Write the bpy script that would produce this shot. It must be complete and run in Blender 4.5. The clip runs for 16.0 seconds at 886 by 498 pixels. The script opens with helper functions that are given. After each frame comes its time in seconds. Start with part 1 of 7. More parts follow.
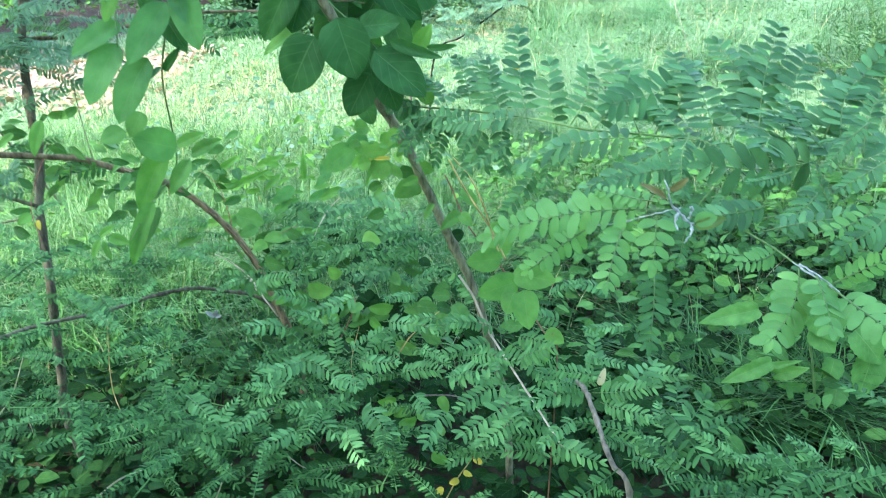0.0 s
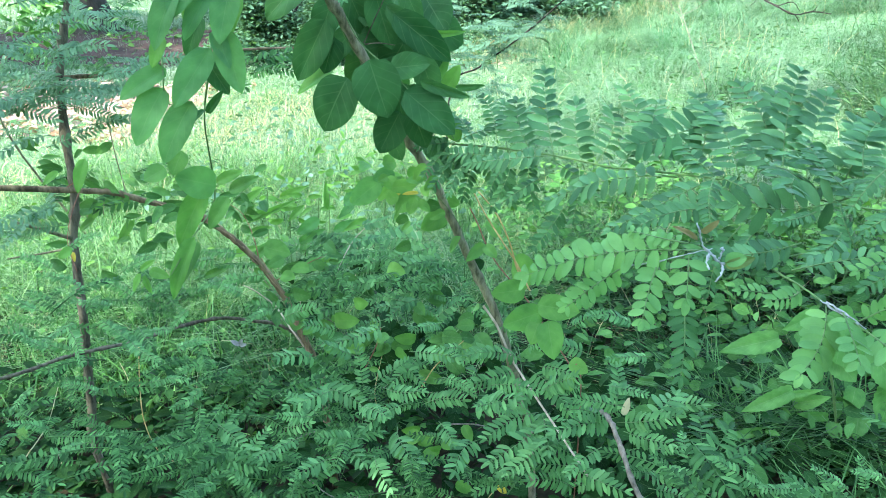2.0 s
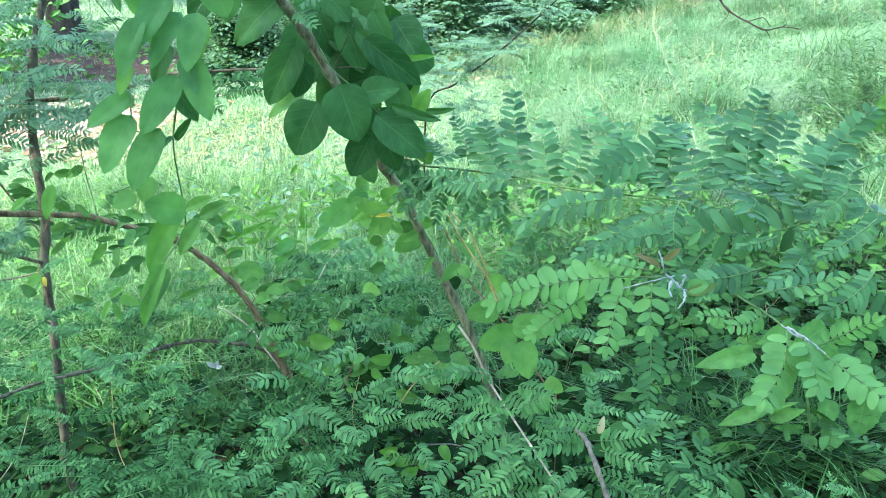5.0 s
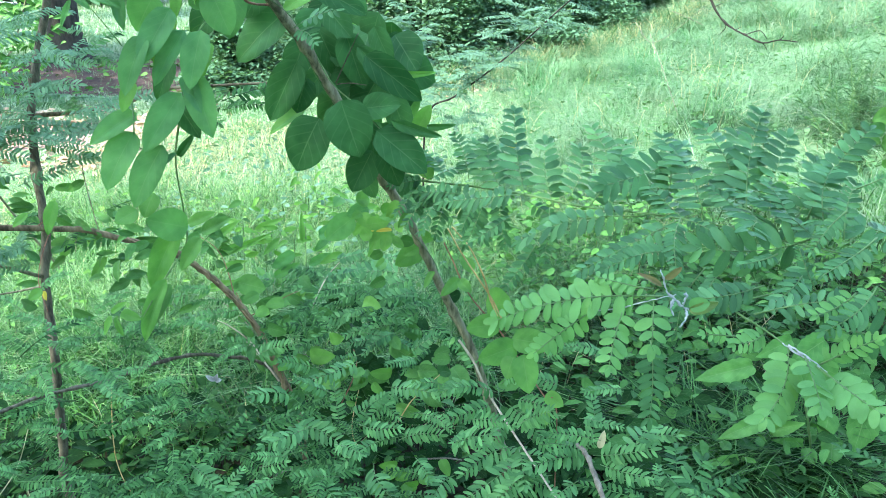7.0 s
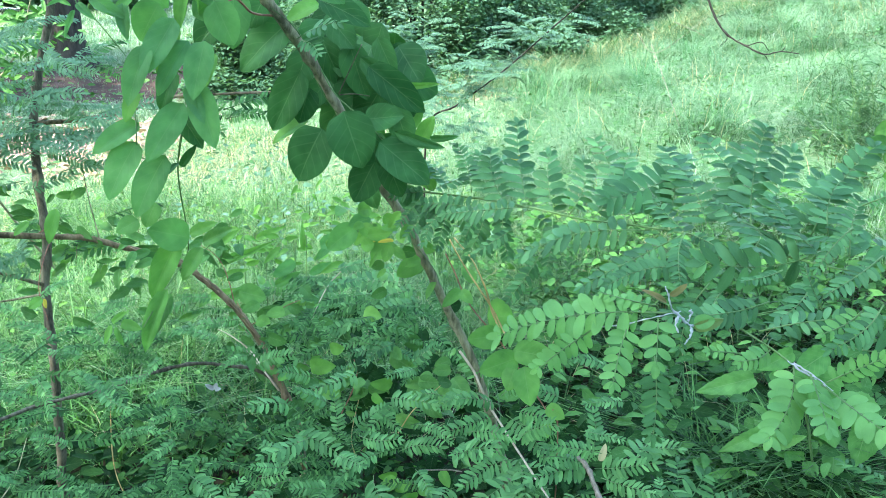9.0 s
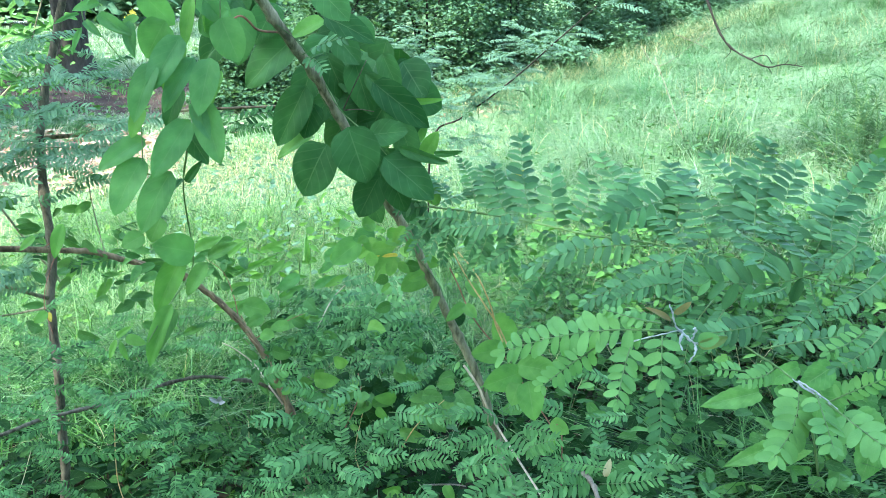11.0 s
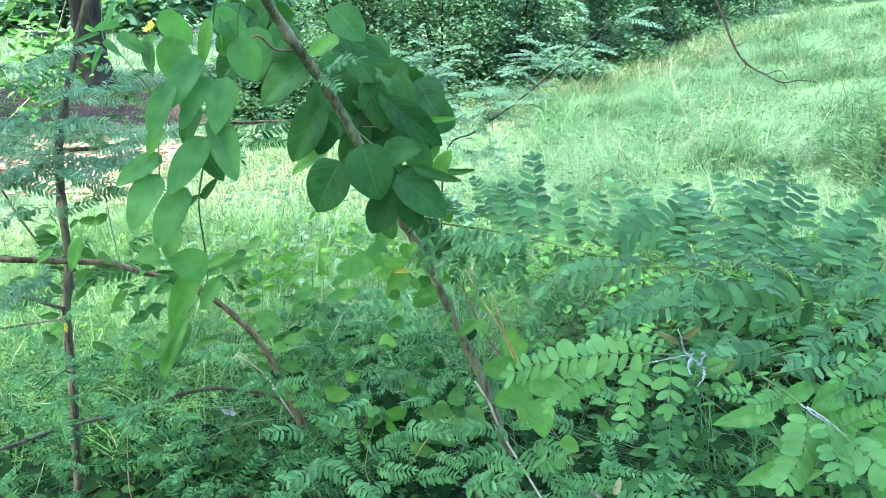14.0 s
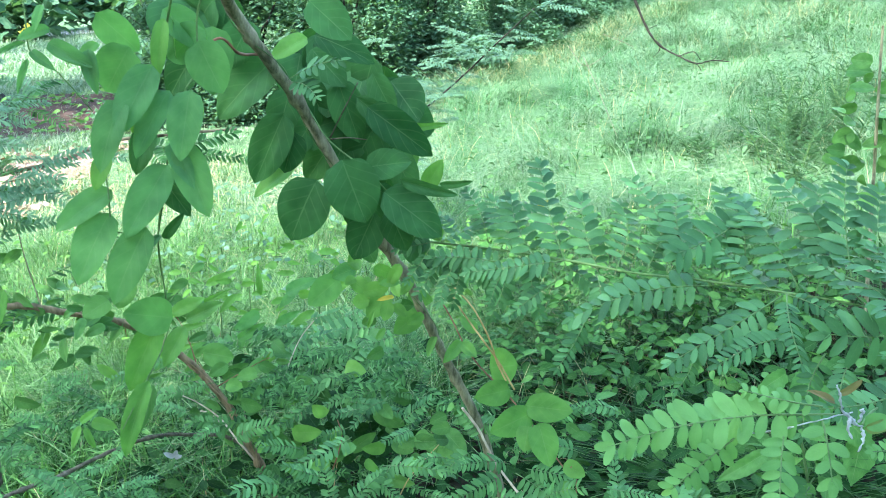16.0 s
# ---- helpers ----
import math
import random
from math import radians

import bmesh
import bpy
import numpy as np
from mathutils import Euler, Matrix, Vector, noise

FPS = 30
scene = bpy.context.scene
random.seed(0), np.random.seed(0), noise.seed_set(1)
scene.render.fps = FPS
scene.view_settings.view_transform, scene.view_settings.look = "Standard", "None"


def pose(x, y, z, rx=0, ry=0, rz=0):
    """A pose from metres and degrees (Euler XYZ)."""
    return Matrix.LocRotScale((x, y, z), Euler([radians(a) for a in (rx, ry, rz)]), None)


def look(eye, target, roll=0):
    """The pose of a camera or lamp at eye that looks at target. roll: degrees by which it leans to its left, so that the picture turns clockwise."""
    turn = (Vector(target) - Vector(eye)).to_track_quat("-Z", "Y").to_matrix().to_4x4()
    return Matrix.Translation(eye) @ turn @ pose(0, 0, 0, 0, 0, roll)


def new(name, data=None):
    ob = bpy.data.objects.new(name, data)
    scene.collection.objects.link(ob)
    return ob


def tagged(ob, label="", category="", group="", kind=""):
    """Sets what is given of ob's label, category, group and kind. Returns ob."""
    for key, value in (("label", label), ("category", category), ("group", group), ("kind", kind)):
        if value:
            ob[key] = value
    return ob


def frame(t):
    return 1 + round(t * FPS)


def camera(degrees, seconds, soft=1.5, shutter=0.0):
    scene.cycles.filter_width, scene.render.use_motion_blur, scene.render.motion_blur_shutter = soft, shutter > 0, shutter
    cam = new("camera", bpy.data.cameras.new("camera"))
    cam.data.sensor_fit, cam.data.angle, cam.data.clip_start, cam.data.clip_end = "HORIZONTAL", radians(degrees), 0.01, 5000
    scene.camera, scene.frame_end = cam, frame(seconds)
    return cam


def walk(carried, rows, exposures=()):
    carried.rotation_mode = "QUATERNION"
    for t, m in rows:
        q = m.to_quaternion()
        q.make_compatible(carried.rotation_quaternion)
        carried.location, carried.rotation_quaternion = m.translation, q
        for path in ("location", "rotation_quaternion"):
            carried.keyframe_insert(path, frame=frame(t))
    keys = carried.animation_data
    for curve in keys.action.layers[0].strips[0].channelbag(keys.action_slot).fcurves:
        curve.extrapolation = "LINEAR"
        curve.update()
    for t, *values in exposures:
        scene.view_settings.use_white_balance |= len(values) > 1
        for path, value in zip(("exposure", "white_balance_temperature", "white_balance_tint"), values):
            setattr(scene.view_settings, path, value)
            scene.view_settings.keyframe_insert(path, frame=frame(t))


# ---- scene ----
cam = camera(58.3, 16.0, soft=0.9, shutter=0.5)
PATH = [
    (0, (0.052, 0.0, 1.461), (-0.005, 1.825, 0.642), -0.3),
    (0.5, (0.032, -0.015, 1.473), (-0.052, 1.824, 0.691), -0.8),
    (1, (0.022, -0.016, 1.467), (-0.1, 1.82, 0.682), -1.0),
    (1.5, (0.019, -0.021, 1.481), (-0.097, 1.822, 0.713), -0.8),
    (2, (0.03, -0.026, 1.484), (-0.06, 1.823, 0.725), -0.8),
    (2.5, (0.032, -0.033, 1.488), (-0.058, 1.819, 0.738), -1.4),
    (3, (0.033, -0.035, 1.489), (-0.05, 1.82, 0.746), -1.3),
    (3.5, (0.037, -0.033, 1.494), (-0.026, 1.825, 0.757), -1.2),
    (4, (0.041, -0.027, 1.493), (-0.012, 1.833, 0.76), -1.2),
    (6.3, (0.043, -0.022, 1.502), (0.012, 1.849, 0.796), -0.7),
    (6.5, (0.038, -0.027, 1.501), (0.005, 1.846, 0.799), -1.2),
    (7, (0.039, -0.024, 1.504), (0.002, 1.849, 0.802), -0.9),
    (7.5, (0.042, -0.02, 1.507), (0.006, 1.853, 0.806), -0.8),
    (8, (0.042, -0.019, 1.51), (0.005, 1.856, 0.816), -0.6),
    (8.5, (0.046, -0.02, 1.511), (0.011, 1.858, 0.824), -0.5),
    (9, (0.036, -0.019, 1.508), (-0.001, 1.86, 0.825), -0.5),
    (11.5, (0.036, -0.019, 1.518), (-0.015, 1.871, 0.866), -0.5),
    (12, (0.036, -0.021, 1.524), (-0.024, 1.869, 0.873), -0.3),
    (12.5, (0.031, -0.025, 1.52), (-0.045, 1.866, 0.873), -0.5),
    (13, (0.029, -0.023, 1.522), (-0.048, 1.869, 0.877), -0.2),
    (13.5, (0.036, -0.027, 1.526), (-0.042, 1.867, 0.886), -0.2),
    (14, (0.038, -0.023, 1.524), (-0.042, 1.874, 0.895), -0.3),
    (14.5, (0.022, 0.004, 1.511), (-0.1, 1.888, 0.85), -1.0),
    (15, (-0.028, 0.1, 1.508), (-0.066, 1.983, 0.836), -0.9),
    (15.5, (-0.051, 0.139, 1.515), (0.045, 2.019, 0.839), -1.5),
    (16, (-0.082, 0.13, 1.521), (0.067, 2.015, 0.868), -1.9),
]
walk(cam, [(t, look(eye, target, roll)) for t, eye, target, roll in PATH],
     exposures=[(0.0, 3.4, 6600, 8), (16.0, 3.4, 6600, 8)])

# ---- sky, sun ----
world = bpy.data.worlds.new("sky")
scene.world = world
world.use_nodes = True
wn = world.node_tree
sky = wn.nodes.new("ShaderNodeTexSky")
sky.sky_type, sky.sun_disc = "NISHITA", False
SUN_TO = Vector((-0.55, -0.42, 0.72)).normalized()
sky.sun_elevation = math.asin(SUN_TO.z)
sky.sun_rotation = math.atan2(SUN_TO.x, SUN_TO.y)
wn.links.new(sky.outputs[0], wn.nodes["Background"].inputs[0])
wn.nodes["Background"].inputs[1].default_value = 0.15
sun = new("sun", bpy.data.lights.new("sun", "SUN"))
sun.data.energy, sun.data.angle, sun.data.color = 2.0, radians(0.6), (1.0, 0.97, 0.93)
sun.matrix_world = look(SUN_TO * 30, (0, 0, 0))


# ---- materials ----
def mat(name):
    m = bpy.data.materials.new(name)
    m.use_nodes = True
    nt = m.node_tree
    return m, nt, nt.nodes["Principled BSDF"]


def node(nt, kind, **values):
    n = nt.nodes.new("ShaderNode" + kind)
    for key, v in values.items():
        n.inputs[key].default_value = v
    return n


def ramp(nt, source, stops):
    r = nt.nodes.new("ShaderNodeValToRGB")
    el = r.color_ramp.elements
    while len(el) < len(stops):
        el.new(0.5)
    for e, (p, c) in zip(el, stops):
        e.position, e.color = p, (*c, 1)
    nt.links.new(source, r.inputs[0])
    return r.outputs[0]


def maths(nt, op, a, b=None):
    n = nt.nodes.new("ShaderNodeMath")
    n.operation = op
    for i, v in enumerate((a, b)):
        if v is None:
            continue
        if isinstance(v, (int, float)):
            n.inputs[i].default_value = v
        else:
            nt.links.new(v, n.inputs[i])
    return n.outputs[0]


def mixed(nt, fac, a, b, blend="MIX"):
    n = nt.nodes.new("ShaderNodeMix")
    n.data_type, n.blend_type = "RGBA", blend
    for socket, v in ((n.inputs["Factor"], fac), (n.inputs["A"], a), (n.inputs["B"], b)):
        if isinstance(v, (int, float)):
            socket.default_value = v
        elif isinstance(v, tuple):
            socket.default_value = (*v, 1)
        else:
            nt.links.new(v, socket)
    return n.outputs["Result"]


def leaf_mat(name, stops, island=False, through_light=0.25, rough=0.5, veins=8.0, vein=0.2, gloss=0.1, patch=0.0):
    """A leaf: colour by piece, midrib and side veins from the blade's own map, blotches, light passing through."""
    m, nt, bsdf = mat(name)
    if island:
        pick = nt.nodes.new("ShaderNodeNewGeometry").outputs["Random Per Island"]
    else:
        pick = nt.nodes.new("ShaderNodeObjectInfo").outputs["Random"]
    pos = nt.nodes.new("ShaderNodeNewGeometry").outputs["Position"]
    if patch:
        n0 = node(nt, "TexNoise", Scale=2.0, Detail=3.0, Roughness=0.6)
        nt.links.new(pos, n0.inputs["Vector"])
        wide = maths(nt, "MULTIPLY", maths(nt, "SUBTRACT", n0.outputs["Fac"], 0.5), patch)
        pick = maths(nt, "ADD", pick, wide)
    col = ramp(nt, pick, [(i / max(1, len(stops) - 1), c) for i, c in enumerate(stops)])
    n1 = node(nt, "TexNoise", Scale=38.0, Detail=4.0)
    nt.links.new(pos, n1.inputs["Vector"])
    blot = ramp(nt, n1.outputs["Fac"], [(0.3, (0.72, 0.78, 0.7)), (0.7, (1.2, 1.15, 1.1))])
    col = mixed(nt, 1.0, col, blot, "MULTIPLY")
    uv = nt.nodes.new("ShaderNodeUVMap")
    sep = nt.nodes.new("ShaderNodeSeparateXYZ")
    nt.links.new(uv.outputs[0], sep.inputs[0])
    side = maths(nt, "ABSOLUTE", maths(nt, "SUBTRACT", sep.outputs[1], 0.5))
    rib = maths(nt, "LESS_THAN", side, 0.014)
    wavy = maths(nt, "SINE", maths(nt, "MULTIPLY", maths(nt, "SUBTRACT", sep.outputs[0], maths(nt, "MULTIPLY", side, 0.7)), veins * 6.283))
    line = maths(nt, "GREATER_THAN", wavy, 0.93)
    veil = maths(nt, "MAXIMUM", rib, maths(nt, "MULTIPLY", line, 0.4))
    col = mixed(nt, maths(nt, "MULTIPLY", veil, vein), col, (0.22, 0.34, 0.16))
    nt.links.new(col, bsdf.inputs["Base Color"])
    bsdf.inputs["Roughness"].default_value = rough
    bsdf.inputs["Specular IOR Level"].default_value = gloss
    bump = node(nt, "Bump", Strength=0.3, Distance=0.0007)
    n2 = node(nt, "TexNoise", Scale=160.0, Detail=2.0)
    nt.links.new(pos, n2.inputs["Vector"])
    nt.links.new(maths(nt, "ADD", maths(nt, "MULTIPLY", wavy, 0.12), n2.outputs["Fac"]), bump.inputs["Height"])
    nt.links.new(bump.outputs[0], bsdf.inputs["Normal"])
    tr = nt.nodes.new("ShaderNodeBsdfTranslucent")
    nt.links.new(mixed(nt, 1.0, col, (1.5, 1.6, 0.7), "MULTIPLY"), tr.inputs[0])
    mx = nt.nodes.new("ShaderNodeMixShader")
    mx.inputs[0].default_value = through_light
    nt.links.new(bsdf.outputs[0], mx.inputs[1])
    nt.links.new(tr.outputs[0], mx.inputs[2])
    nt.links.new(mx.outputs[0], nt.nodes["Material Output"].inputs["Surface"])
    return m


def bark_mat(name, dark, light, scale=60.0, rough=0.85, depth=0.003):
    m, nt, bsdf = mat(name)
    co = nt.nodes.new("ShaderNodeTexCoord")
    mp = node(nt, "Mapping", Scale=(1.0, 1.0, 0.22))
    nt.links.new(co.outputs["Object"], mp.inputs[0])
    n1 = node(nt, "TexNoise", Scale=scale, Detail=7.0, Roughness=0.7)
    nt.links.new(mp.outputs[0], n1.inputs["Vector"])
    n2 = node(nt, "TexNoise", Scale=scale * 0.12, Detail=3.0)
    nt.links.new(co.outputs["Object"], n2.inputs["Vector"])
    f = maths(nt, "ADD", maths(nt, "MULTIPLY", n1.outputs["Fac"], 0.65), maths(nt, "MULTIPLY", n2.outputs["Fac"], 0.35))
    nt.links.new(ramp(nt, f, [(0.4, dark), (0.6, light)]), bsdf.inputs["Base Color"])
    bsdf.inputs["Roughness"].default_value = rough
    bsdf.inputs["Specular IOR Level"].default_value = 0.15
    bump = node(nt, "Bump", Strength=0.8, Distance=depth)
    nt.links.new(n1.outputs["Fac"], bump.inputs["Height"])
    nt.links.new(bump.outputs[0], bsdf.inputs["Normal"])
    return m


def earth_mat(name, stops, scale, fine, depth=0.02):
    m, nt, bsdf = mat(name)
    pos = nt.nodes.new("ShaderNodeNewGeometry").outputs["Position"]
    n1 = node(nt, "TexNoise", Scale=scale, Detail=6.0, Roughness=0.65)
    n2 = node(nt, "TexNoise", Scale=fine, Detail=4.0)
    for n in (n1, n2):
        nt.links.new(pos, n.inputs["Vector"])
    f = maths(nt, "ADD", maths(nt, "MULTIPLY", n1.outputs["Fac"], 0.55), maths(nt, "MULTIPLY", n2.outputs["Fac"], 0.45))
    nt.links.new(ramp(nt, f, stops), bsdf.inputs["Base Color"])
    bsdf.inputs["Roughness"].default_value = 0.95
    bsdf.inputs["Specular IOR Level"].default_value = 0.08
    bump = node(nt, "Bump", Strength=0.9, Distance=depth)
    nt.links.new(f, bump.inputs["Height"])
    nt.links.new(bump.outputs[0], bsdf.inputs["Normal"])
    return m


M_VINE = leaf_mat("vine_leaf", [(0.02, 0.085, 0.025), (0.04, 0.14, 0.042), (0.03, 0.11, 0.034), (0.05, 0.16, 0.05)], veins=5, vein=0.16, through_light=0.22)
M_VINE_PALE = leaf_mat("vine_leaf_pale", [(0.064, 0.188, 0.066), (0.098, 0.255, 0.086), (0.08, 0.226, 0.088)], veins=5, vein=0.14, through_light=0.4)
M_OVAL = leaf_mat("oval_leaf", [(0.085, 0.235, 0.052), (0.115, 0.275, 0.065), (0.075, 0.205, 0.05)], veins=5, vein=0.15, through_light=0.3)
M_SMALL = leaf_mat("small_leaf", [(0.04, 0.13, 0.034), (0.071, 0.195, 0.05), (0.104, 0.262, 0.066)], island=False, veins=5, through_light=0.18)
M_BRAMBLE = leaf_mat("bramble_leaf", [(0.07, 0.205, 0.055), (0.09, 0.24, 0.07), (0.115, 0.28, 0.08)], veins=7, vein=0.3, through_light=0.3)
M_FROND = leaf_mat("locust_leaf", [(0.014, 0.051, 0.017), (0.045, 0.137, 0.042), (0.076, 0.207, 0.064), (0.028, 0.09, 0.03), (0.115, 0.29, 0.094)], island=True, veins=6, vein=0.1, gloss=0.06)
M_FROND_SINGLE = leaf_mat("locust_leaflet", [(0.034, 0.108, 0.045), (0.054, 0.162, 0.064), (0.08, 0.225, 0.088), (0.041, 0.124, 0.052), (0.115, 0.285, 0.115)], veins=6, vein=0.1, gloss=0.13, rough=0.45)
# Brighter copy of the leaflet: the light on the low growth is in its colour.
M_FROND_LIT = leaf_mat("lit_locust_leaflet", [(0.052, 0.155, 0.053), (0.08, 0.22, 0.075), (0.108, 0.285, 0.1), (0.063, 0.182, 0.064), (0.148, 0.35, 0.125)], veins=6, vein=0.1, gloss=0.15, rough=0.45)
M_FROND_BRIGHT = leaf_mat("locust_leaf_young", [(0.09, 0.24, 0.08), (0.12, 0.29, 0.095), (0.1, 0.26, 0.085), (0.14, 0.32, 0.1)], veins=6, vein=0.1, through_light=0.3)
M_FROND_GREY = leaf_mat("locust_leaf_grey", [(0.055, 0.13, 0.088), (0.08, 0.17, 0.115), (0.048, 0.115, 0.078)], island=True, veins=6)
M_FROND_PALE = leaf_mat("locust_leaf_pale", [(0.07, 0.16, 0.09), (0.11, 0.23, 0.135), (0.145, 0.28, 0.17), (0.09, 0.19, 0.11)], island=True, veins=6, through_light=0.3)
M_RED = leaf_mat("red_leaf", [(0.13, 0.15, 0.06), (0.13, 0.2, 0.07), (0.18, 0.14, 0.075)], veins=4)
M_WEED = leaf_mat("weed_leaf", [(0.016, 0.065, 0.016), (0.04, 0.13, 0.034), (0.08, 0.215, 0.055)], island=True, veins=4, gloss=0.06)
# Near-black leaf colour with the shade of the gaps painted in.
M_SHADE_LEAF = leaf_mat("shade_leaf", [(0.006, 0.022, 0.006), (0.011, 0.04, 0.011), (0.024, 0.075, 0.02)], island=True, veins=4, vein=0.1, through_light=0.12, gloss=0.02)
# Stops carry extra blue in place of the pale haze over the hedge.
M_HEDGE = leaf_mat("hedge_leaf", [(0.05, 0.125, 0.075), (0.07, 0.16, 0.098), (0.095, 0.19, 0.128)], island=True, veins=4, through_light=0.35, gloss=0.05)
M_CROWN = leaf_mat("crown_leaf", [(0.04, 0.12, 0.03), (0.07, 0.18, 0.04), (0.1, 0.22, 0.05)], island=True, veins=4)
M_GRASS = leaf_mat("meadow_grass", [(0.02, 0.088, 0.028), (0.05, 0.152, 0.054), (0.088, 0.2, 0.09), (0.13, 0.235, 0.135), (0.205, 0.29, 0.2)], island=True, patch=1.7, veins=1, vein=0.0, rough=0.5, through_light=0.15)
# Lawn stops are blued too, for the glare over the open ground.
M_LAWN = leaf_mat("lawn_grass", [(0.095, 0.18, 0.09), (0.155, 0.25, 0.147), (0.21, 0.29, 0.195), (0.29, 0.35, 0.27)], island=True, patch=1.0, veins=1, vein=0.0, rough=0.5, through_light=0.15)
# Grass copy for shaded ground; the shade sits in its dark stops.
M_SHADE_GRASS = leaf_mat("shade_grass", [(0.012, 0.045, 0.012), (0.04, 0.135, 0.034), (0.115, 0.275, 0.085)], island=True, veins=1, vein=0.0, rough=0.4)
# Dark meadow tufts; also the grass copy for shaded ground behind the shrubs.
M_TUFT_SHADE = leaf_mat("tuft_shade_grass", [(0.018, 0.06, 0.022), (0.035, 0.095, 0.036), (0.07, 0.15, 0.065)], island=True, veins=1, vein=0.0, rough=0.45, through_light=0.15)
M_EDGE_GRASS = leaf_mat("edge_grass", [(0.018, 0.066, 0.018), (0.054, 0.15, 0.045), (0.105, 0.235, 0.085), (0.21, 0.34, 0.175)], island=True, veins=1, vein=0.0, rough=0.4, through_light=0.25, patch=0.8)
M_PASTURE = leaf_mat("pasture_leaf", [(0.035, 0.1, 0.04), (0.06, 0.15, 0.06), (0.1, 0.2, 0.09)], island=True, veins=4, vein=0.1)
M_LITTER = leaf_mat("dry_leaf", [(0.16, 0.1, 0.06), (0.32, 0.22, 0.16), (0.45, 0.36, 0.3)], island=True, veins=4, vein=0.1, through_light=0.1)
M_STRAW = leaf_mat("straw", [(0.3, 0.27, 0.15), (0.42, 0.38, 0.24), (0.25, 0.27, 0.12)], island=True, veins=1, vein=0.0, through_light=0.2)
M_YELLOW = leaf_mat("yellow_leaf", [(0.5, 0.4, 0.06), (0.45, 0.42, 0.1)], veins=4)
M_BARK = bark_mat("stem_bark", (0.09, 0.09, 0.05), (0.31, 0.3, 0.18), 130.0)
M_BARK_DARK = bark_mat("sapling_bark", (0.05, 0.046, 0.03), (0.19, 0.175, 0.115), 110.0)
M_BARK_RED = bark_mat("peeling_bark", (0.06, 0.047, 0.024), (0.29, 0.22, 0.12), 70.0)
M_PEEL = bark_mat("bark_strip", (0.22, 0.15, 0.08), (0.45, 0.33, 0.2), 90.0)
M_TRUNK = bark_mat("trunk_bark", (0.014, 0.0135, 0.01), (0.065, 0.061, 0.046), 9.0, depth=0.03)
M_PALE_STICK = bark_mat("pale_wood", (0.3, 0.25, 0.16), (0.58, 0.5, 0.36), 80.0)
M_GREY_STICK = bark_mat("grey_wood", (0.085, 0.08, 0.058), (0.26, 0.24, 0.18), 110.0)
M_DEAD = bark_mat("dead_wood", (0.011, 0.011, 0.009), (0.042, 0.04, 0.032), 60.0)
M_TWIG_GREEN = bark_mat("green_twig", (0.06, 0.14, 0.04), (0.13, 0.24, 0.08), 60.0, 0.6)
M_TWIG_RED = bark_mat("red_twig", (0.12, 0.05, 0.03), (0.28, 0.13, 0.075), 60.0, 0.6)
M_TWIG_GOLD = bark_mat("gold_twig", (0.28, 0.2, 0.065), (0.5, 0.37, 0.15), 60.0, 0.6)
M_WEB = bark_mat("white_fluff", (0.26, 0.31, 0.29), (0.5, 0.55, 0.53), 300.0)
M_PAPER = bark_mat("white_paper", (0.36, 0.4, 0.37), (0.58, 0.61, 0.57), 220.0)
# Soil taken near black to carry the shade under the shrubs.
M_SHADE_SOIL = earth_mat("soil", [(0.35, (0.012, 0.011, 0.008)), (0.5, (0.025, 0.024, 0.013)), (0.68, (0.05, 0.045, 0.025))], 4.0, 40.0)
M_GROUND = earth_mat("turf", [(0.32, (0.03, 0.065, 0.028)), (0.5, (0.07, 0.14, 0.06)), (0.68, (0.16, 0.24, 0.14))], 0.9, 18.0)
M_PATH = earth_mat("leaf_litter", [(0.35, (0.13, 0.085, 0.06)), (0.5, (0.24, 0.17, 0.13)), (0.62, (0.36, 0.29, 0.24))], 3.0, 30.0)
M_MULCH = earth_mat("mulch", [(0.35, (0.025, 0.016, 0.012)), (0.65, (0.09, 0.058, 0.045))], 2.0, 25.0)
M_DRIVE = earth_mat("pale_gravel", [(0.35, (0.45, 0.44, 0.42)), (0.65, (0.62, 0.61, 0.58))], 0.8, 20.0)


# ---- builders ----
def part(name, bm, material, parent=None, label=""):
    me = bpy.data.meshes.new(name)
    bm.to_mesh(me)
    bm.free()
    me.materials.append(material)
    me.shade_smooth()
    ob = new(name, me)
    if parent:
        ob.parent = parent
    return tagged(ob, label)


def thing(name, place, label, category, group="", kind=""):
    ob = new(name)
    ob.location = place
    ob.empty_display_size = 0.05
    return tagged(ob, label, category, group, kind)


def hang(name, me, m, parent, label=""):
    """One object on a shared mesh, at the world pose m, under its thing."""
    ob = new(name, me)
    if parent:
        ob.parent = parent
        up = parent
        shift = Matrix.Identity(4)
        while up:
            shift = Matrix.Translation(up.location) @ shift if not up.data else up.matrix_basis @ shift
            up = up.parent
        ob.matrix_basis = shift.inverted() @ m
    else:
        ob.matrix_basis = m
    return tagged(ob, label)


def spline(points, per=6):
    """A smooth run of points through the given ones."""
    p = [Vector(q) for q in points]
    p = [p[0] * 2 - p[1]] + p + [p[-1] * 2 - p[-2]]
    run = []
    for i in range(1, len(p) - 2):
        for k in range(per):
            t = k / per
            run.append(0.5 * ((2 * p[i]) + (p[i + 1] - p[i - 1]) * t + (2 * p[i - 1] - 5 * p[i] + 4 * p[i + 1] - p[i + 2]) * t * t
                              + (3 * p[i] - 3 * p[i + 1] + p[i + 2] - p[i - 1]) * t ** 3))
    run.append(p[-2])
    return run


